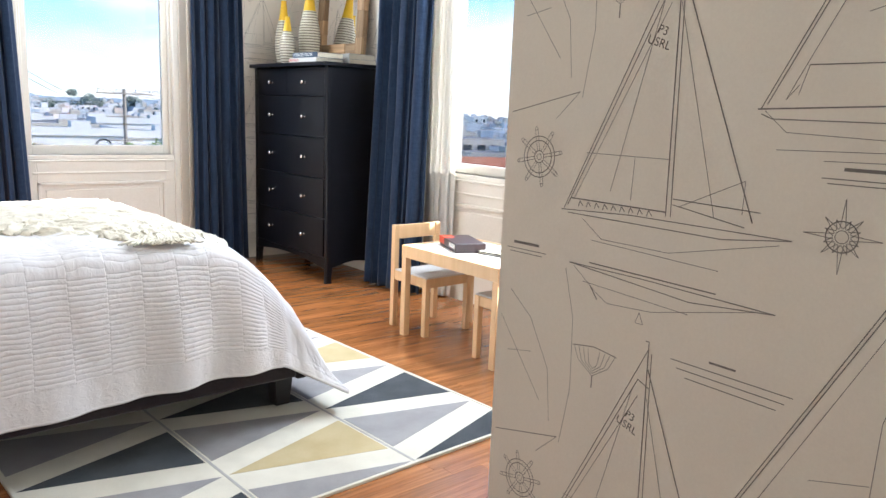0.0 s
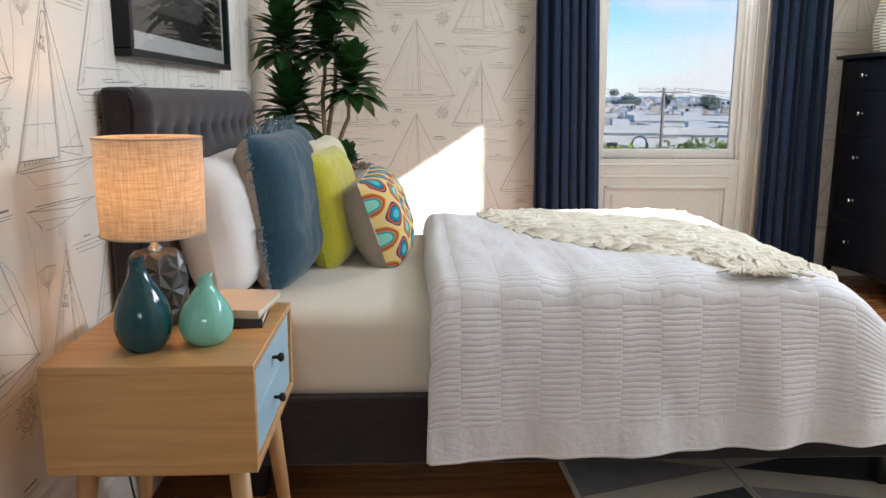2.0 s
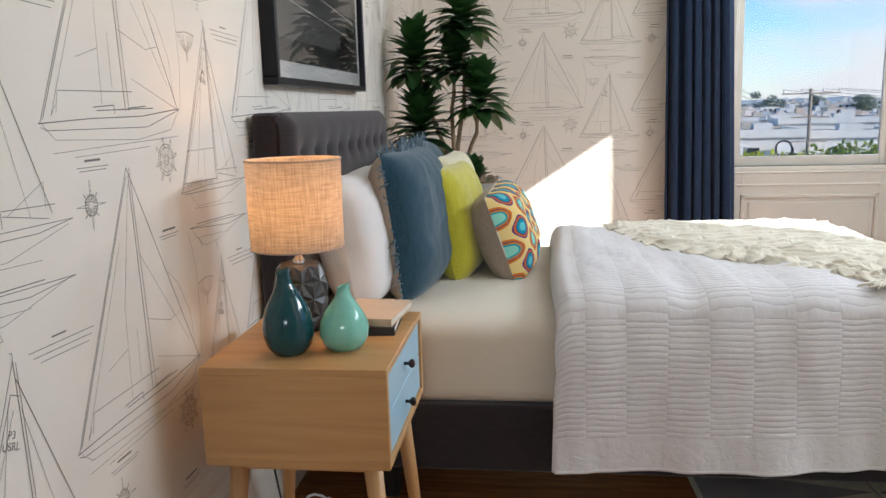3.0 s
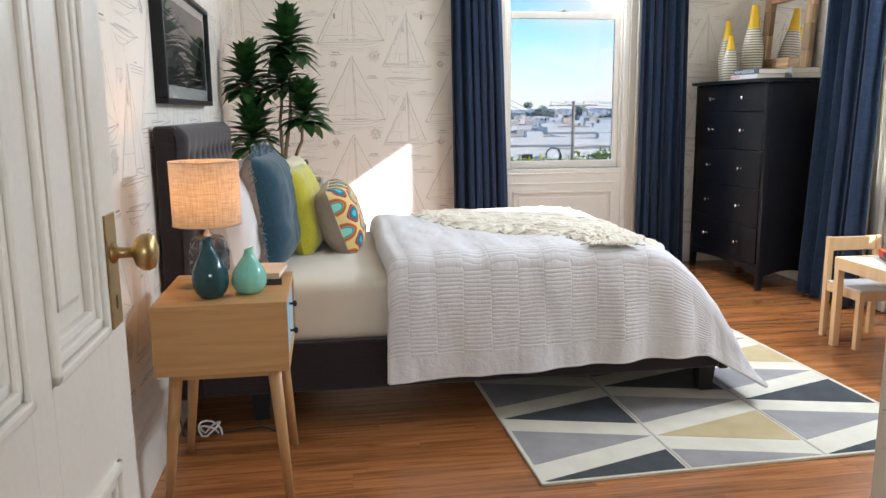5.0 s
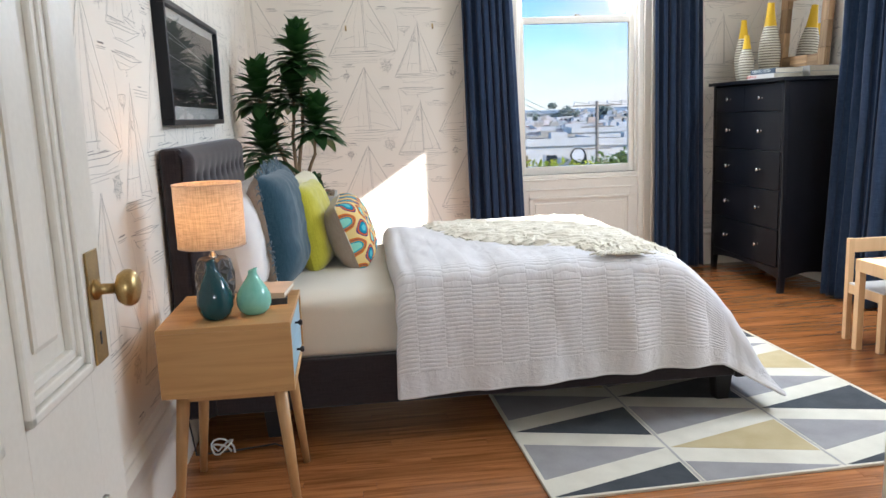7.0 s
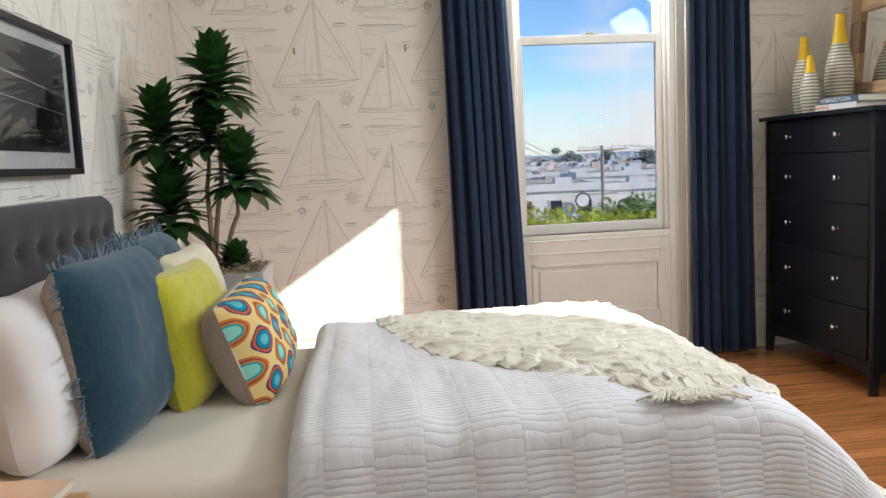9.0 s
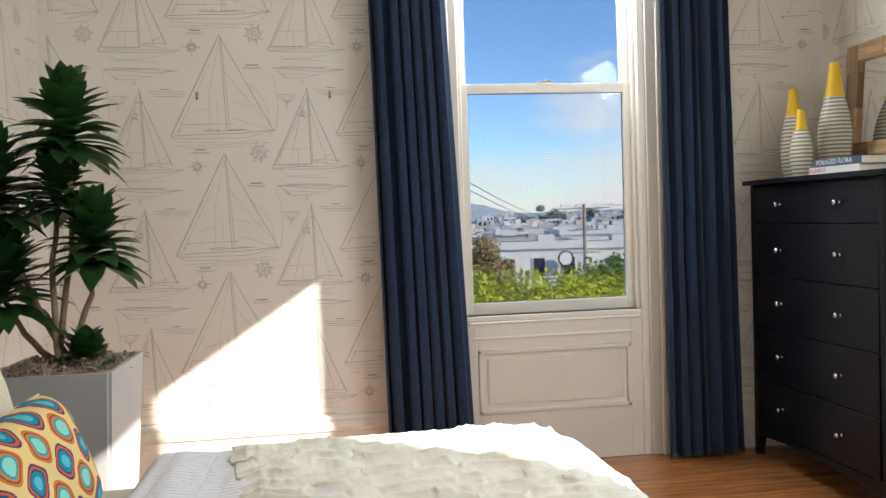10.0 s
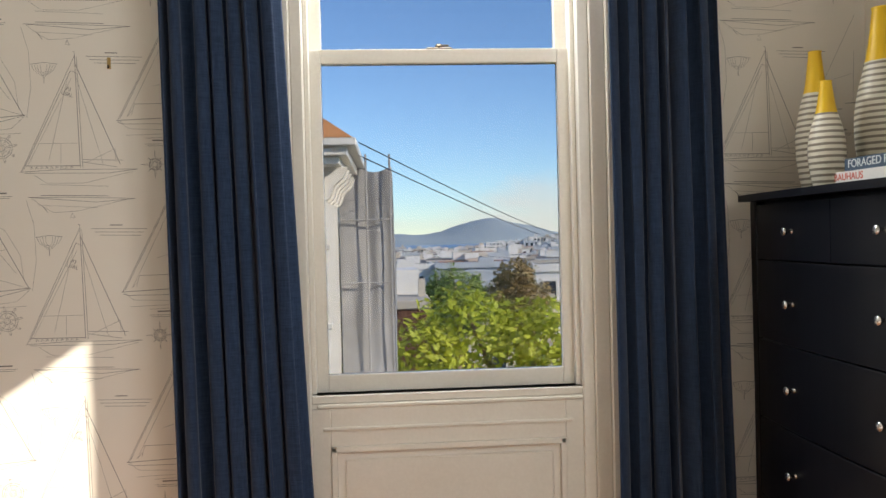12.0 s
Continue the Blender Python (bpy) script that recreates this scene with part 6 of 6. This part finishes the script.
tree("yellow-green shrub tree seen through the side window", 21, 19, 0, [(21, 19, -2.9, 1.5), (22.6, 18, -3.1, 1.4), (19.6, 20.2, -3.1, 1.4), (24, 17, -3.1, 1.4)], 6000, 0.12, M_cr1, 36)
bl = []
for k in range(46):
    q = k / 45
    x = 84 + 150 * q + rnd.uniform(-3, 3)
    hgt = 12.5 * math.exp(-((x - 107) / 12) ** 2) + 10.0 * math.exp(-((x - 134) / 6) ** 2) + 9.0 * math.exp(-((x - 155) / 9) ** 2) + 4 * math.exp(-((x - 205) / 20) ** 2)
    for f in (0.95, 0.6, 0.25, 0.0):
        bl.append((x + rnd.uniform(-2, 2), 398 + rnd.uniform(-6, 6), -8.0 + hgt * f * rnd.uniform(0.7, 1.1), rnd.uniform(1.8, 3.4)))
for k in range(130):
    a = radians(rnd.uniform(-4, 50))
    r = rnd.uniform(130, 640)
    x, y = 3 + r * math.sin(a), 3 + r * math.cos(a)
    bl.append((x, y, ground_z(x, y) + rnd.uniform(4, 7.5), rnd.uniform(2.0, 4.2)))
me = crown_of(bl, 70000, 0.62, 41)
me.materials.append(M_cr4)
tagged(new("far_woods", me), "cypress woods on the hill above the town, haze painted into their colour", "woods", kind="stuff")

# neighbouring house with bracketed cornice
nb = thing("victorian_house", "white bracketed house with an orange shingled roof next door", "house")
part("wall", box(-3.5, 1.60, 11.2, 14.5, ground_z(0, 12), 2.05), M_trim, nb)
bm = bmesh.new()
for b in ((-3.6, 1.78, 11.0, 14.6, 2.05, 2.13), (-3.7, 1.86, 10.92, 14.7, 2.13, 2.22), (-3.8, 1.95, 10.85, 14.8, 2.22, 2.30)):
    box(*b, 0.01, 1, bm)
part("cornice", bm, M_trim, nb)
for k in range(5):
    bm = bmesh.new()
    y = 11.25 + k * 0.42
    prof = [(1.60, 2.05), (1.84, 2.05), (1.80, 1.95), (1.70, 1.86), (1.66, 1.74), (1.60, 1.70)]
    a = [bm.verts.new((x, y, z)) for x, z in prof]
    b = [bm.verts.new((x, y + 0.12, z)) for x, z in prof]
    bm.faces.new(a)
    bm.faces.new(b[::-1])
    for i in range(len(prof)):
        bm.faces.new((a[i], b[i], b[(i + 1) % 6], a[(i + 1) % 6]))
    bmesh.ops.recalc_face_normals(bm, faces=bm.faces[:])
    part("bracket", bm, M_trim, nb)
bm = bmesh.new()
v = [bm.verts.new(p) for p in ((-3.8, 10.85, 2.30), (1.92, 10.85, 2.30), (1.92, 14.8, 2.30), (-3.8, 14.8, 2.30), (-0.9, 12.8, 4.4))]
for f in ((0, 1, 4), (1, 2, 4), (2, 3, 4), (3, 0, 4)):
    bm.faces.new([v[k] for k in f])
M_shin = noisy("orange shingles", (0.42, 0.16, 0.05), (0.55, 0.25, 0.10), 0.9, 4, 40, 0.4, 0.01)
part("roof", bm, M_shin, nb)
for z in (-4.6, -2.9, -1.2, 0.4, 1.2):
    part("corner_ring", box(1.56, 1.66, 11.14, 11.3, z, z + 0.06, 0.01, 1), M_trim, nb)

# building wrapped in scaffold netting
M_net = noisy("grey scaffold netting", (0.22, 0.215, 0.21), (0.40, 0.39, 0.38), 0.9, 1.1, 30, 0.2)
sc = thing("scaffolded_building", "building wrapped in grey scaffold netting", "building")
part("netting", sheet(lambda u, v: Vector((1.62 + u * 0.68, 13.2 + 0.05 * noise.noise((u * 5, v * 9, 0)), ground_z(2, 13) + v * (2.2 - ground_z(2, 13)) + 0.04 * math.sin(u * 7) * v)), 20, 60), M_net, sc)
part("netting", sheet(lambda u, v: Vector((2.30 + 0.04 * noise.noise((u * 5, v * 9, 3)), 13.2 + u * 2.4, ground_z(2, 13) + v * (2.2 - ground_z(2, 13)))), 12, 40), M_net, sc)
for z in (-2.0, -0.6, 0.75, 1.55):
    part("ledger", tube([(1.64, 13.12, z), (2.29, 13.12, z)], 0.012, 6), M_net, sc)
for x in (1.97, 2.27):
    part("standard", tube([(x, 13.12, -9), (x, 13.12, 2.38)], 0.014, 6), M_net, sc)
part("window_opening", box(1.7, 2.0, 13.24, 13.4, 0.85, 1.45), M_pane, sc)
part("window_opening", box(1.7, 2.0, 13.24, 13.4, -0.6, 0.35), M_pane, sc)

bk = thing("brick_building", "low brown brick building with a tan parapet", "building")
M_brk = noisy("brown brick", (0.13, 0.055, 0.035), (0.22, 0.10, 0.065), 0.9, 9, 40, 0.5, 0.01)
part("wall", box(0.6, 3.10, 22.0, 27, -10, -0.42), M_brk, bk)
verts2, faces2 = [], []
for r in range(22):
    for c in range(6):
        x0 = 2.35 + c * 0.125 + (0.06 if r % 2 else 0)
        if x0 + 0.11 > 3.10:
            continue
        z0 = -2.2 + r * 0.08
        k = len(verts2)
        verts2 += [(x0, 21.97, z0), (x0 + 0.11, 21.97, z0), (x0 + 0.11, 21.97, z0 + 0.062), (x0, 21.97, z0 + 0.062), (x0, 22.0, z0), (x0 + 0.11, 22.0, z0), (x0 + 0.11, 22.0, z0 + 0.062), (x0, 22.0, z0 + 0.062)]
        faces2 += [(k, k + 1, k + 2, k + 3), (k, k + 4, k + 5, k + 1), (k + 3, k + 2, k + 6, k + 7), (k + 1, k + 5, k + 6, k + 2), (k, k + 3, k + 7, k + 4)]
me = bpy.data.meshes.new("bricks")
me.from_pydata(verts2, [], faces2)
me.materials.append(M_brk)
ob = new("bricks", me)
ob.parent = bk
ob["kind"] = "stuff"
part("parapet", box(0.5, 3.2, 21.9, 27, -0.42, -0.20, 0.02, 1), M_stucco[1], bk)
part("penthouse", box(1.2, 3.0, 24, 26, -0.2, 0.45), M_stucco[0], bk)
part("chimney", box(2.95, 3.12, 23, 23.3, -0.2, 0.25), M_stucco[1], bk)

# street pole with wires and a round clock-like sign on the white house
M_pole = noisy("weathered pole", (0.30, 0.25, 0.20), (0.40, 0.34, 0.28), 0.95, 6, 60, 0.3)
pl = thing("utility_pole", "weathered wooden utility pole with crossarms and wires", "utility pole")
pz = ground_z(15.25, 45)
part("pole", tube([(15.25, 45, pz), (15.25, 45, 1.75)], [0.13, 0.09], 10), M_pole, pl)
for z, w in ((1.45, 1.5), (0.2, 1.0), (-1.1, 0.9)):
    part("crossarm", box(15.25 - w, 15.25 + w, 44.87, 44.96, z, z + 0.08), M_pole, pl)
for k, (dx, z) in enumerate(((-1.4, 1.6), (-0.5, 1.6), (0.6, 1.6), (1.4, 1.6))):
    part("insulator", tube([(15.25 + dx, 44.9, 1.57), (15.25 + dx, 44.9, 1.75)], 0.05, 6), M_ptop, pl)
    pts = [(15.25 + dx + (70 + 8 * dx - 15.25) * t, 45 + 45 * t, 1.72 + 3.0 * t - 2.2 * math.sin(math.pi * t)) for t in [q / 12 for q in range(13)]]
    part("wire", tube(pts, 0.012, 4), M_dark, pl)
for dz in (0.0, 0.14):
    pts = [(1.95 + 13.3 * t, 11.6 + 33.4 * t, 2.2 + dz + (1.6 - 2.2) * t - 0.9 * math.sin(math.pi * t)) for t in [q / 14 for q in range(15)]]
    part("wire", tube(pts, 0.007, 4), M_dark, pl)
sg = thing("round_sign", "round white sign with a dark ring on a white facade", "sign", at=pose(21.2, 69.0, -2.85, 90, 0, 0))
part("disc", lathe([(0, 0), (0.6, 0), (0.6, 0.12), (0, 0.12)], 32), M_ptop, sg)
part("ring", lathe([(0.6, 0.0), (0.72, 0.0), (0.72, 0.16), (0.6, 0.16), (0.6, 0.0)], 32), M_dark, sg)

# ---- wallpaper drawings ----
def motif():
    """Line work of one repeat, as (x, y, x, y, width) strokes; the large yacht's waterline is the origin."""
    S = []
    w1, w2, w3 = 0.0014, 0.0009, 0.0019

    def line(*p, w=w2):
        for a, b in zip(p, p[1:]):
            S.append((a[0], a[1], b[0], b[1], w))

    def circle(cx, cy, r, n=20, w=w2):
        line(*[(cx + r * math.cos(2 * math.pi * k / n), cy + r * math.sin(2 * math.pi * k / n)) for k in range(n + 1)], w=w)

    # large yacht
    top = (0.0, 0.470)
    line((-0.246, -0.012), top, w=w1)
    line((-0.238, -0.006), (-0.004, 0.452), w=w1)
    line((-0.200, 0.018), (-0.215, 0.0), (-0.05, 0.33), w=w2)
    line(top, (0.240, 0.008), w=w3)
    line((0.004, 0.455), (0.020, 0.006), w=w3)
    line((0.010, 0.47), (0.034, 0.006), w=w1)
    line((0.0, 0.44), (-0.055, 0.20), (-0.06, 0.02))
    line((-0.19, 0.042), (0.05, 0.044), (0.05, 0.04), w=w1)
    line((-0.19, 0.042), (-0.20, 0.006))
    line((0.05, 0.07), (0.235, 0.01))
    line((0.02, 0.16), (0.12, 0.13), (0.175, 0.14))
    line((-0.02, 0.05), (-0.02, 0.15))
    line((0.12, 0.24), (0.17, 0.20), (0.215, 0.12), (0.225, 0.03))
    line((0.015, 0.30), (0.10, 0.19), (0.20, 0.06))
    line((-0.13, 0.10), (-0.06, 0.12))
    line((-0.250, -0.012), (-0.10, -0.006), (0.08, -0.004), (0.245, 0.010), w=w3)
    line((-0.245, -0.018), (-0.23, -0.024), (0.10, -0.026), (0.245, 0.008), w=w1)
    line((-0.24, -0.014), (-0.21, -0.040), (0.06, -0.050), (0.20, -0.034), (0.245, 0.008))
    line((-0.22, -0.062), (0.23, -0.050))
    line((-0.16, -0.072), (0.10, -0.066))
    line((-0.09, 0.014), (-0.02, 0.018), (-0.02, 0.002), w=w3)
    line((-0.08, 0.008), (0.13, 0.012), w=w3)
    line((0.03, 0.012), (0.10, 0.016), w=w3)
    # wheel
    wx, wy = 0.167, -0.098
    for r, w in ((0.034, w1), (0.027, w1), (0.010, w1), (0.005, w2)):
        circle(wx, wy, r, 22, w)
    for k in range(8):
        a = k * math.pi / 4 + 0.2
        c, s = math.cos(a), math.sin(a)
        for o in (-0.0022, 0.0022):
            line((wx + c * 0.010 - s * o, wy + s * 0.010 + c * o), (wx + c * 0.046 - s * o * 1.4, wy + s * 0.046 + c * o * 1.4), w=w2)
        circle(wx + c * 0.047, wy + s * 0.047, 0.003, 6, w2)
    # compass
    cx, cy = -0.128, -0.160
    circle(cx, cy, 0.019, 20, w1)
    circle(cx, cy, 0.008, 12, w2)
    for k in range(16):
        a = k * math.pi / 8
        r = (0.046 if k % 4 == 0 else 0.031 if k % 2 == 0 else 0.022)
        a0, a1 = a - 0.35, a + 0.35
        tip = (cx + r * math.cos(a), cy + r * math.sin(a))
        line((cx + 0.010 * math.cos(a0), cy + 0.010 * math.sin(a0)), tip, (cx + 0.010 * math.cos(a1), cy + 0.010 * math.sin(a1)), w=w2)
    # lettering bars
    for dx, dy, n, w in ((-0.110, -0.080, 0.05, 0.0042), (-0.110, -0.092, 0.10, 0.0013), (-0.110, -0.098, 0.085, 0.0013), (0.150, 0.325, 0.058, 0.0045), (0.150, 0.314, 0.09, 0.0013), (0.150, 0.308, 0.075, 0.0013)):
        line((dx - n / 2, dy), (dx + n / 2, dy), w=w)
    # second yacht
    bx, by = 0.407, -0.170
    t = (bx + 0.002, by + 0.375)
    line((bx - 0.180, by - 0.008), t, w=w1)
    line((bx - 0.172, by + 0.0), (bx - 0.012, by + 0.325), (bx + 0.010, by + 0.315), w=w1)
    line((bx - 0.160, by + 0.01), (bx - 0.010, by + 0.30), w=w2)
    line(t, (bx + 0.010, by + 0.004), w=w3)
    line((bx + 0.008, by + 0.37), (bx + 0.018, by + 0.004), w=w1)
    line((bx + 0.004, by + 0.345), (bx + 0.140, by + 0.012), w=w3)
    line((bx + 0.006, by + 0.30), (bx + 0.085, by + 0.012))
    line((bx - 0.02, by + 0.31), (bx - 0.09, by + 0.03))
    line((bx - 0.14, by + 0.085), (bx + 0.01, by + 0.085))
    line((bx - 0.05, by + 0.085), (bx - 0.052, by + 0.02))
    line((bx + 0.03, by + 0.02), (bx + 0.125, by + 0.065), (bx + 0.125, by + 0.02))
    line((bx + 0.02, by + 0.03), (bx + 0.15, by + 0.026), w=w1)
    line((bx + 0.02, by + 0.022), (bx + 0.13, by + 0.004), w=w1)
    line((bx - 0.165, by + 0.012), (bx + 0.01, by + 0.010), w=w3)
    for k in range(9):
        q = bx - 0.15 + k * 0.016
        line((q, by), (q + 0.003, by + 0.009), (q + 0.009, by + 0.002), w=w1)
    line((bx - 0.185, by - 0.008), (bx - 0.05, by - 0.002), (bx + 0.195, by - 0.004), (bx + 0.10, by - 0.016), (bx - 0.17, by - 0.012), w=w1)
    line((bx - 0.14, by - 0.018), (bx - 0.10, by - 0.046), (bx + 0.02, by - 0.048), (bx + 0.18, by - 0.012))
    line((bx - 0.12, by - 0.050), (bx + 0.10, by - 0.060))
    line((t[0] - 0.006, t[1] + 0.012), (t[0], t[1] + 0.012), t, w=w1)
    # hull drawing under it
    hx, hy = bx + 0.01, by - 0.100
    line((hx - 0.170, hy + 0.008), (hx - 0.03, hy + 0.006), (hx + 0.175, hy - 0.002), (hx + 0.05, hy - 0.012), (hx - 0.17, hy + 0.008), w=w1)
    line((hx - 0.13, hy + 0.014), (hx + 0.09, hy + 0.008), w=w3)
    line((hx - 0.16, hy + 0.004), (hx - 0.115, hy - 0.030), (hx - 0.09, hy - 0.044), (hx - 0.01, hy - 0.040), (hx + 0.15, hy - 0.004))
    line((hx - 0.14, hy - 0.018), (hx + 0.05, hy - 0.030))
    line((hx - 0.125, hy - 0.022), (hx - 0.11, hy - 0.042), w=w3)
    line((hx - 0.03, hy - 0.045), (hx - 0.022, hy - 0.062), (hx - 0.036, hy - 0.062), (hx - 0.03, hy - 0.045))
    # body plan and scale bars
    sx, sy = bx - 0.098, by + 0.335
    for k in range(4):
        q = 1 - k * 0.24
        line((sx - 0.040 * q, sy + 0.012), (sx - 0.030 * q, sy - 0.010), (sx, sy - 0.030 + k * 0.004), (sx + 0.030 * q, sy - 0.010), (sx + 0.042 * q, sy + 0.012))
    line((sx - 0.042, sy + 0.012), (sx, sy + 0.018), (sx + 0.044, sy + 0.012), w=w1)
    line((sx, sy - 0.03), (sx, sy - 0.05), w=w3)
    for k, (a, b) in enumerate(((0.04, 0.22), (0.05, 0.21), (0.065, 0.20))):
        line((bx + a, by + 0.372 - k * 0.011), (bx + b, by + 0.368 - k * 0.011), w=w1)
    line((bx + 0.1, by + 0.383), (bx + 0.14, by + 0.382), w=0.003)
    # tall sail drawn between the two
    line((0.24, 0.30), (0.262, 0.22), (0.266, 0.10), (0.25, 0.0))
    return S


STROKES = motif()
PU, PV = 0.788, 0.572


def paper_print(name, parent, place, normal, u0, u1, v0, v1, phase_u, phase_v, holes=()):
    """Repeats the drawing over a stretch of wall; place(u, v) gives the point, kept inside u0..u1 and v0..v1."""
    verts, faces = [], []
    lift = Vector(normal) * 0.0006
    for i in range(int((u0 - phase_u) / PU) - 2, int((u1 - phase_u) / PU) + 3):
        for j in range(int((v0 - phase_v) / PV) - 2, int((v1 - phase_v) / PV) + 3):
            ou, ov = phase_u + i * PU, phase_v + j * PV
            for a, b, c, d, w in STROKES:
                p, q = Vector((a + ou, b + ov)), Vector((c + ou, d + ov))
                m = (p + q) / 2
                if not (u0 < p.x < u1 and u0 < q.x < u1 and v0 < p.y < v1 and v0 < q.y < v1) or any(h[0] < m.x < h[1] and h[2] < m.y < h[3] for h in holes):
                    continue
                dr = q - p
                if dr.length < 1e-6:
                    continue
                s = Vector((-dr.y, dr.x)).normalized() * w * 0.5
                k = len(verts)
                for t in (p - s, q - s, q + s, p + s):
                    verts.append(Vector(place(t.x, t.y)) + lift)
                faces.append((k, k + 1, k + 2, k + 3))
    me = bpy.data.meshes.new(name)
    me.from_pydata(verts, [], faces)
    me.materials.append(M_print)
    ob = new(name, me)
    ob.parent = parent
    ob["kind"] = "stuff"
    ob["label"] = "grey printed line drawings of yachts, wheels and compasses"
    return ob


paper_print("print", wall_window, lambda u, v: (u, YW, v), (0, -1, 0), 0, XR, 0.32, H - 0.05, 0.992 - 0.167, 1.061 + 0.098, ((W1 - OW - 0.1, W1 + OW + 0.1, 0, 3.1),))
paper_print("print", wall_left, lambda u, v: (0, u, v), (1, 0, 0), 0.8, YW, 0.32, H - 0.05, 2.621 - 0.167, 1.085 + 0.098)
paper_print("print", wall_right, lambda u, v: (XR, -u, v), (-1, 0, 0), -YW, -W2 - OW - 0.11, 0.32, H - 0.05, -5.36, 1.061 + 0.098)
paper_print("print", wall_alcove, lambda u, v: (AX, -u, v), (-1, 0, 0), -AY, -YD1, 0.32, H - 0.05, -1.572 - 0.167, 1.068 + 0.098)
for i in range(-1, 2):
    for j in range(-1, 3):
        for wallp, place, rot, pu, pv, rng in ((wall_alcove, lambda u, v: (AX - 0.0008, -u, v), (90, 0, -90), -1.572 - 0.167, 1.166, (-AY + 0.02, -YD1)), (wall_left, lambda u, v: (0.0008, u, v), (90, 0, 90), 2.454, 1.183, (1.6, YW)), (wall_window, lambda u, v: (u, YW - 0.0008, v), (90, 0, 0), 0.825, 1.159, (0, 1.5))):
            u, v = pu + 0.384 + i * PU, pv + 0.085 + j * PV
            if rng[0] + 0.03 < u < rng[1] - 0.03 and 0.4 < v < 3.0:
                letters("P3\nUSRL", 0.0175, Matrix.Translation(place(u, v)) @ pose(0, 0, 0, *rot) @ pose(0, 0, 0, 0, 0, -18), M_print, wallp, "sail_number", 0.0)

# ---- floor boards ----
rnd = random.Random(2)
BWID = 0.0572
meshes = {}
M_board_rest = M_board.copy()
_n = M_board_rest.node_tree.nodes
_geo = _n.new("ShaderNodeNewGeometry")
for lk in list(M_board_rest.node_tree.links):
    if lk.from_node.type == "OBJECT_INFO":
        M_board_rest.node_tree.links.new(_geo.outputs["Random Per Island"], lk.to_socket)


def board_mesh(ln):
    if ln not in meshes:
        bm = box(-ln / 2 + 0.0004, ln / 2 - 0.0004, -BWID / 2 + 0.0004, BWID / 2 - 0.0004, -0.004, 0.0)
        me = bpy.data.meshes.new("board")
        bm.to_mesh(me)
        bm.free()
        me.materials.append(M_board)
        meshes[ln] = me
    return meshes[ln]


rest = []
y = -1.90 + BWID / 2
count = 0
while y < YW - 0.001:
    x = -0.02 - rnd.uniform(0, 0.9)
    x_end = XR if y > AY else AX
    while x < x_end:
        ln = rnd.choice((0.6, 0.75, 0.9, 1.05, 1.2, 1.35, 1.5))
        a, b = x, x + ln
        if b > 0.0:
            if 1.75 < y < 4.75 and a > -0.5 and b < XR + 0.6 and count < 296:
                ob = new("plank", board_mesh(ln))
                ob.location = ((a + b) / 2, y, 0)
                ob.parent = floor
                count += 1
            else:
                rest.append((max(a, -0.1), min(b, XR + 0.1), y - BWID / 2 + 0.0004, y + BWID / 2 - 0.0004))
        x = b
    y += BWID
verts, faces = [], []
for x0, x1, y0, y1 in rest:
    k = len(verts)
    verts += [(x0 + 0.0004, y0, 0), (x1 - 0.0004, y0, 0), (x1 - 0.0004, y1, 0), (x0 + 0.0004, y1, 0)]
    verts += [(p[0], p[1], -0.004) for p in verts[k:k + 4]]
    faces += [(k, k + 1, k + 2, k + 3)] + [(k + q, k + 4 + q, k + 4 + (q + 1) % 4, k + (q + 1) % 4) for q in range(4)]
me = bpy.data.meshes.new("planks")
me.from_pydata(verts, [], faces)
me.materials.append(M_board_rest)
ob = new("planks", me)
ob.parent = floor
ob["kind"] = "stuff"
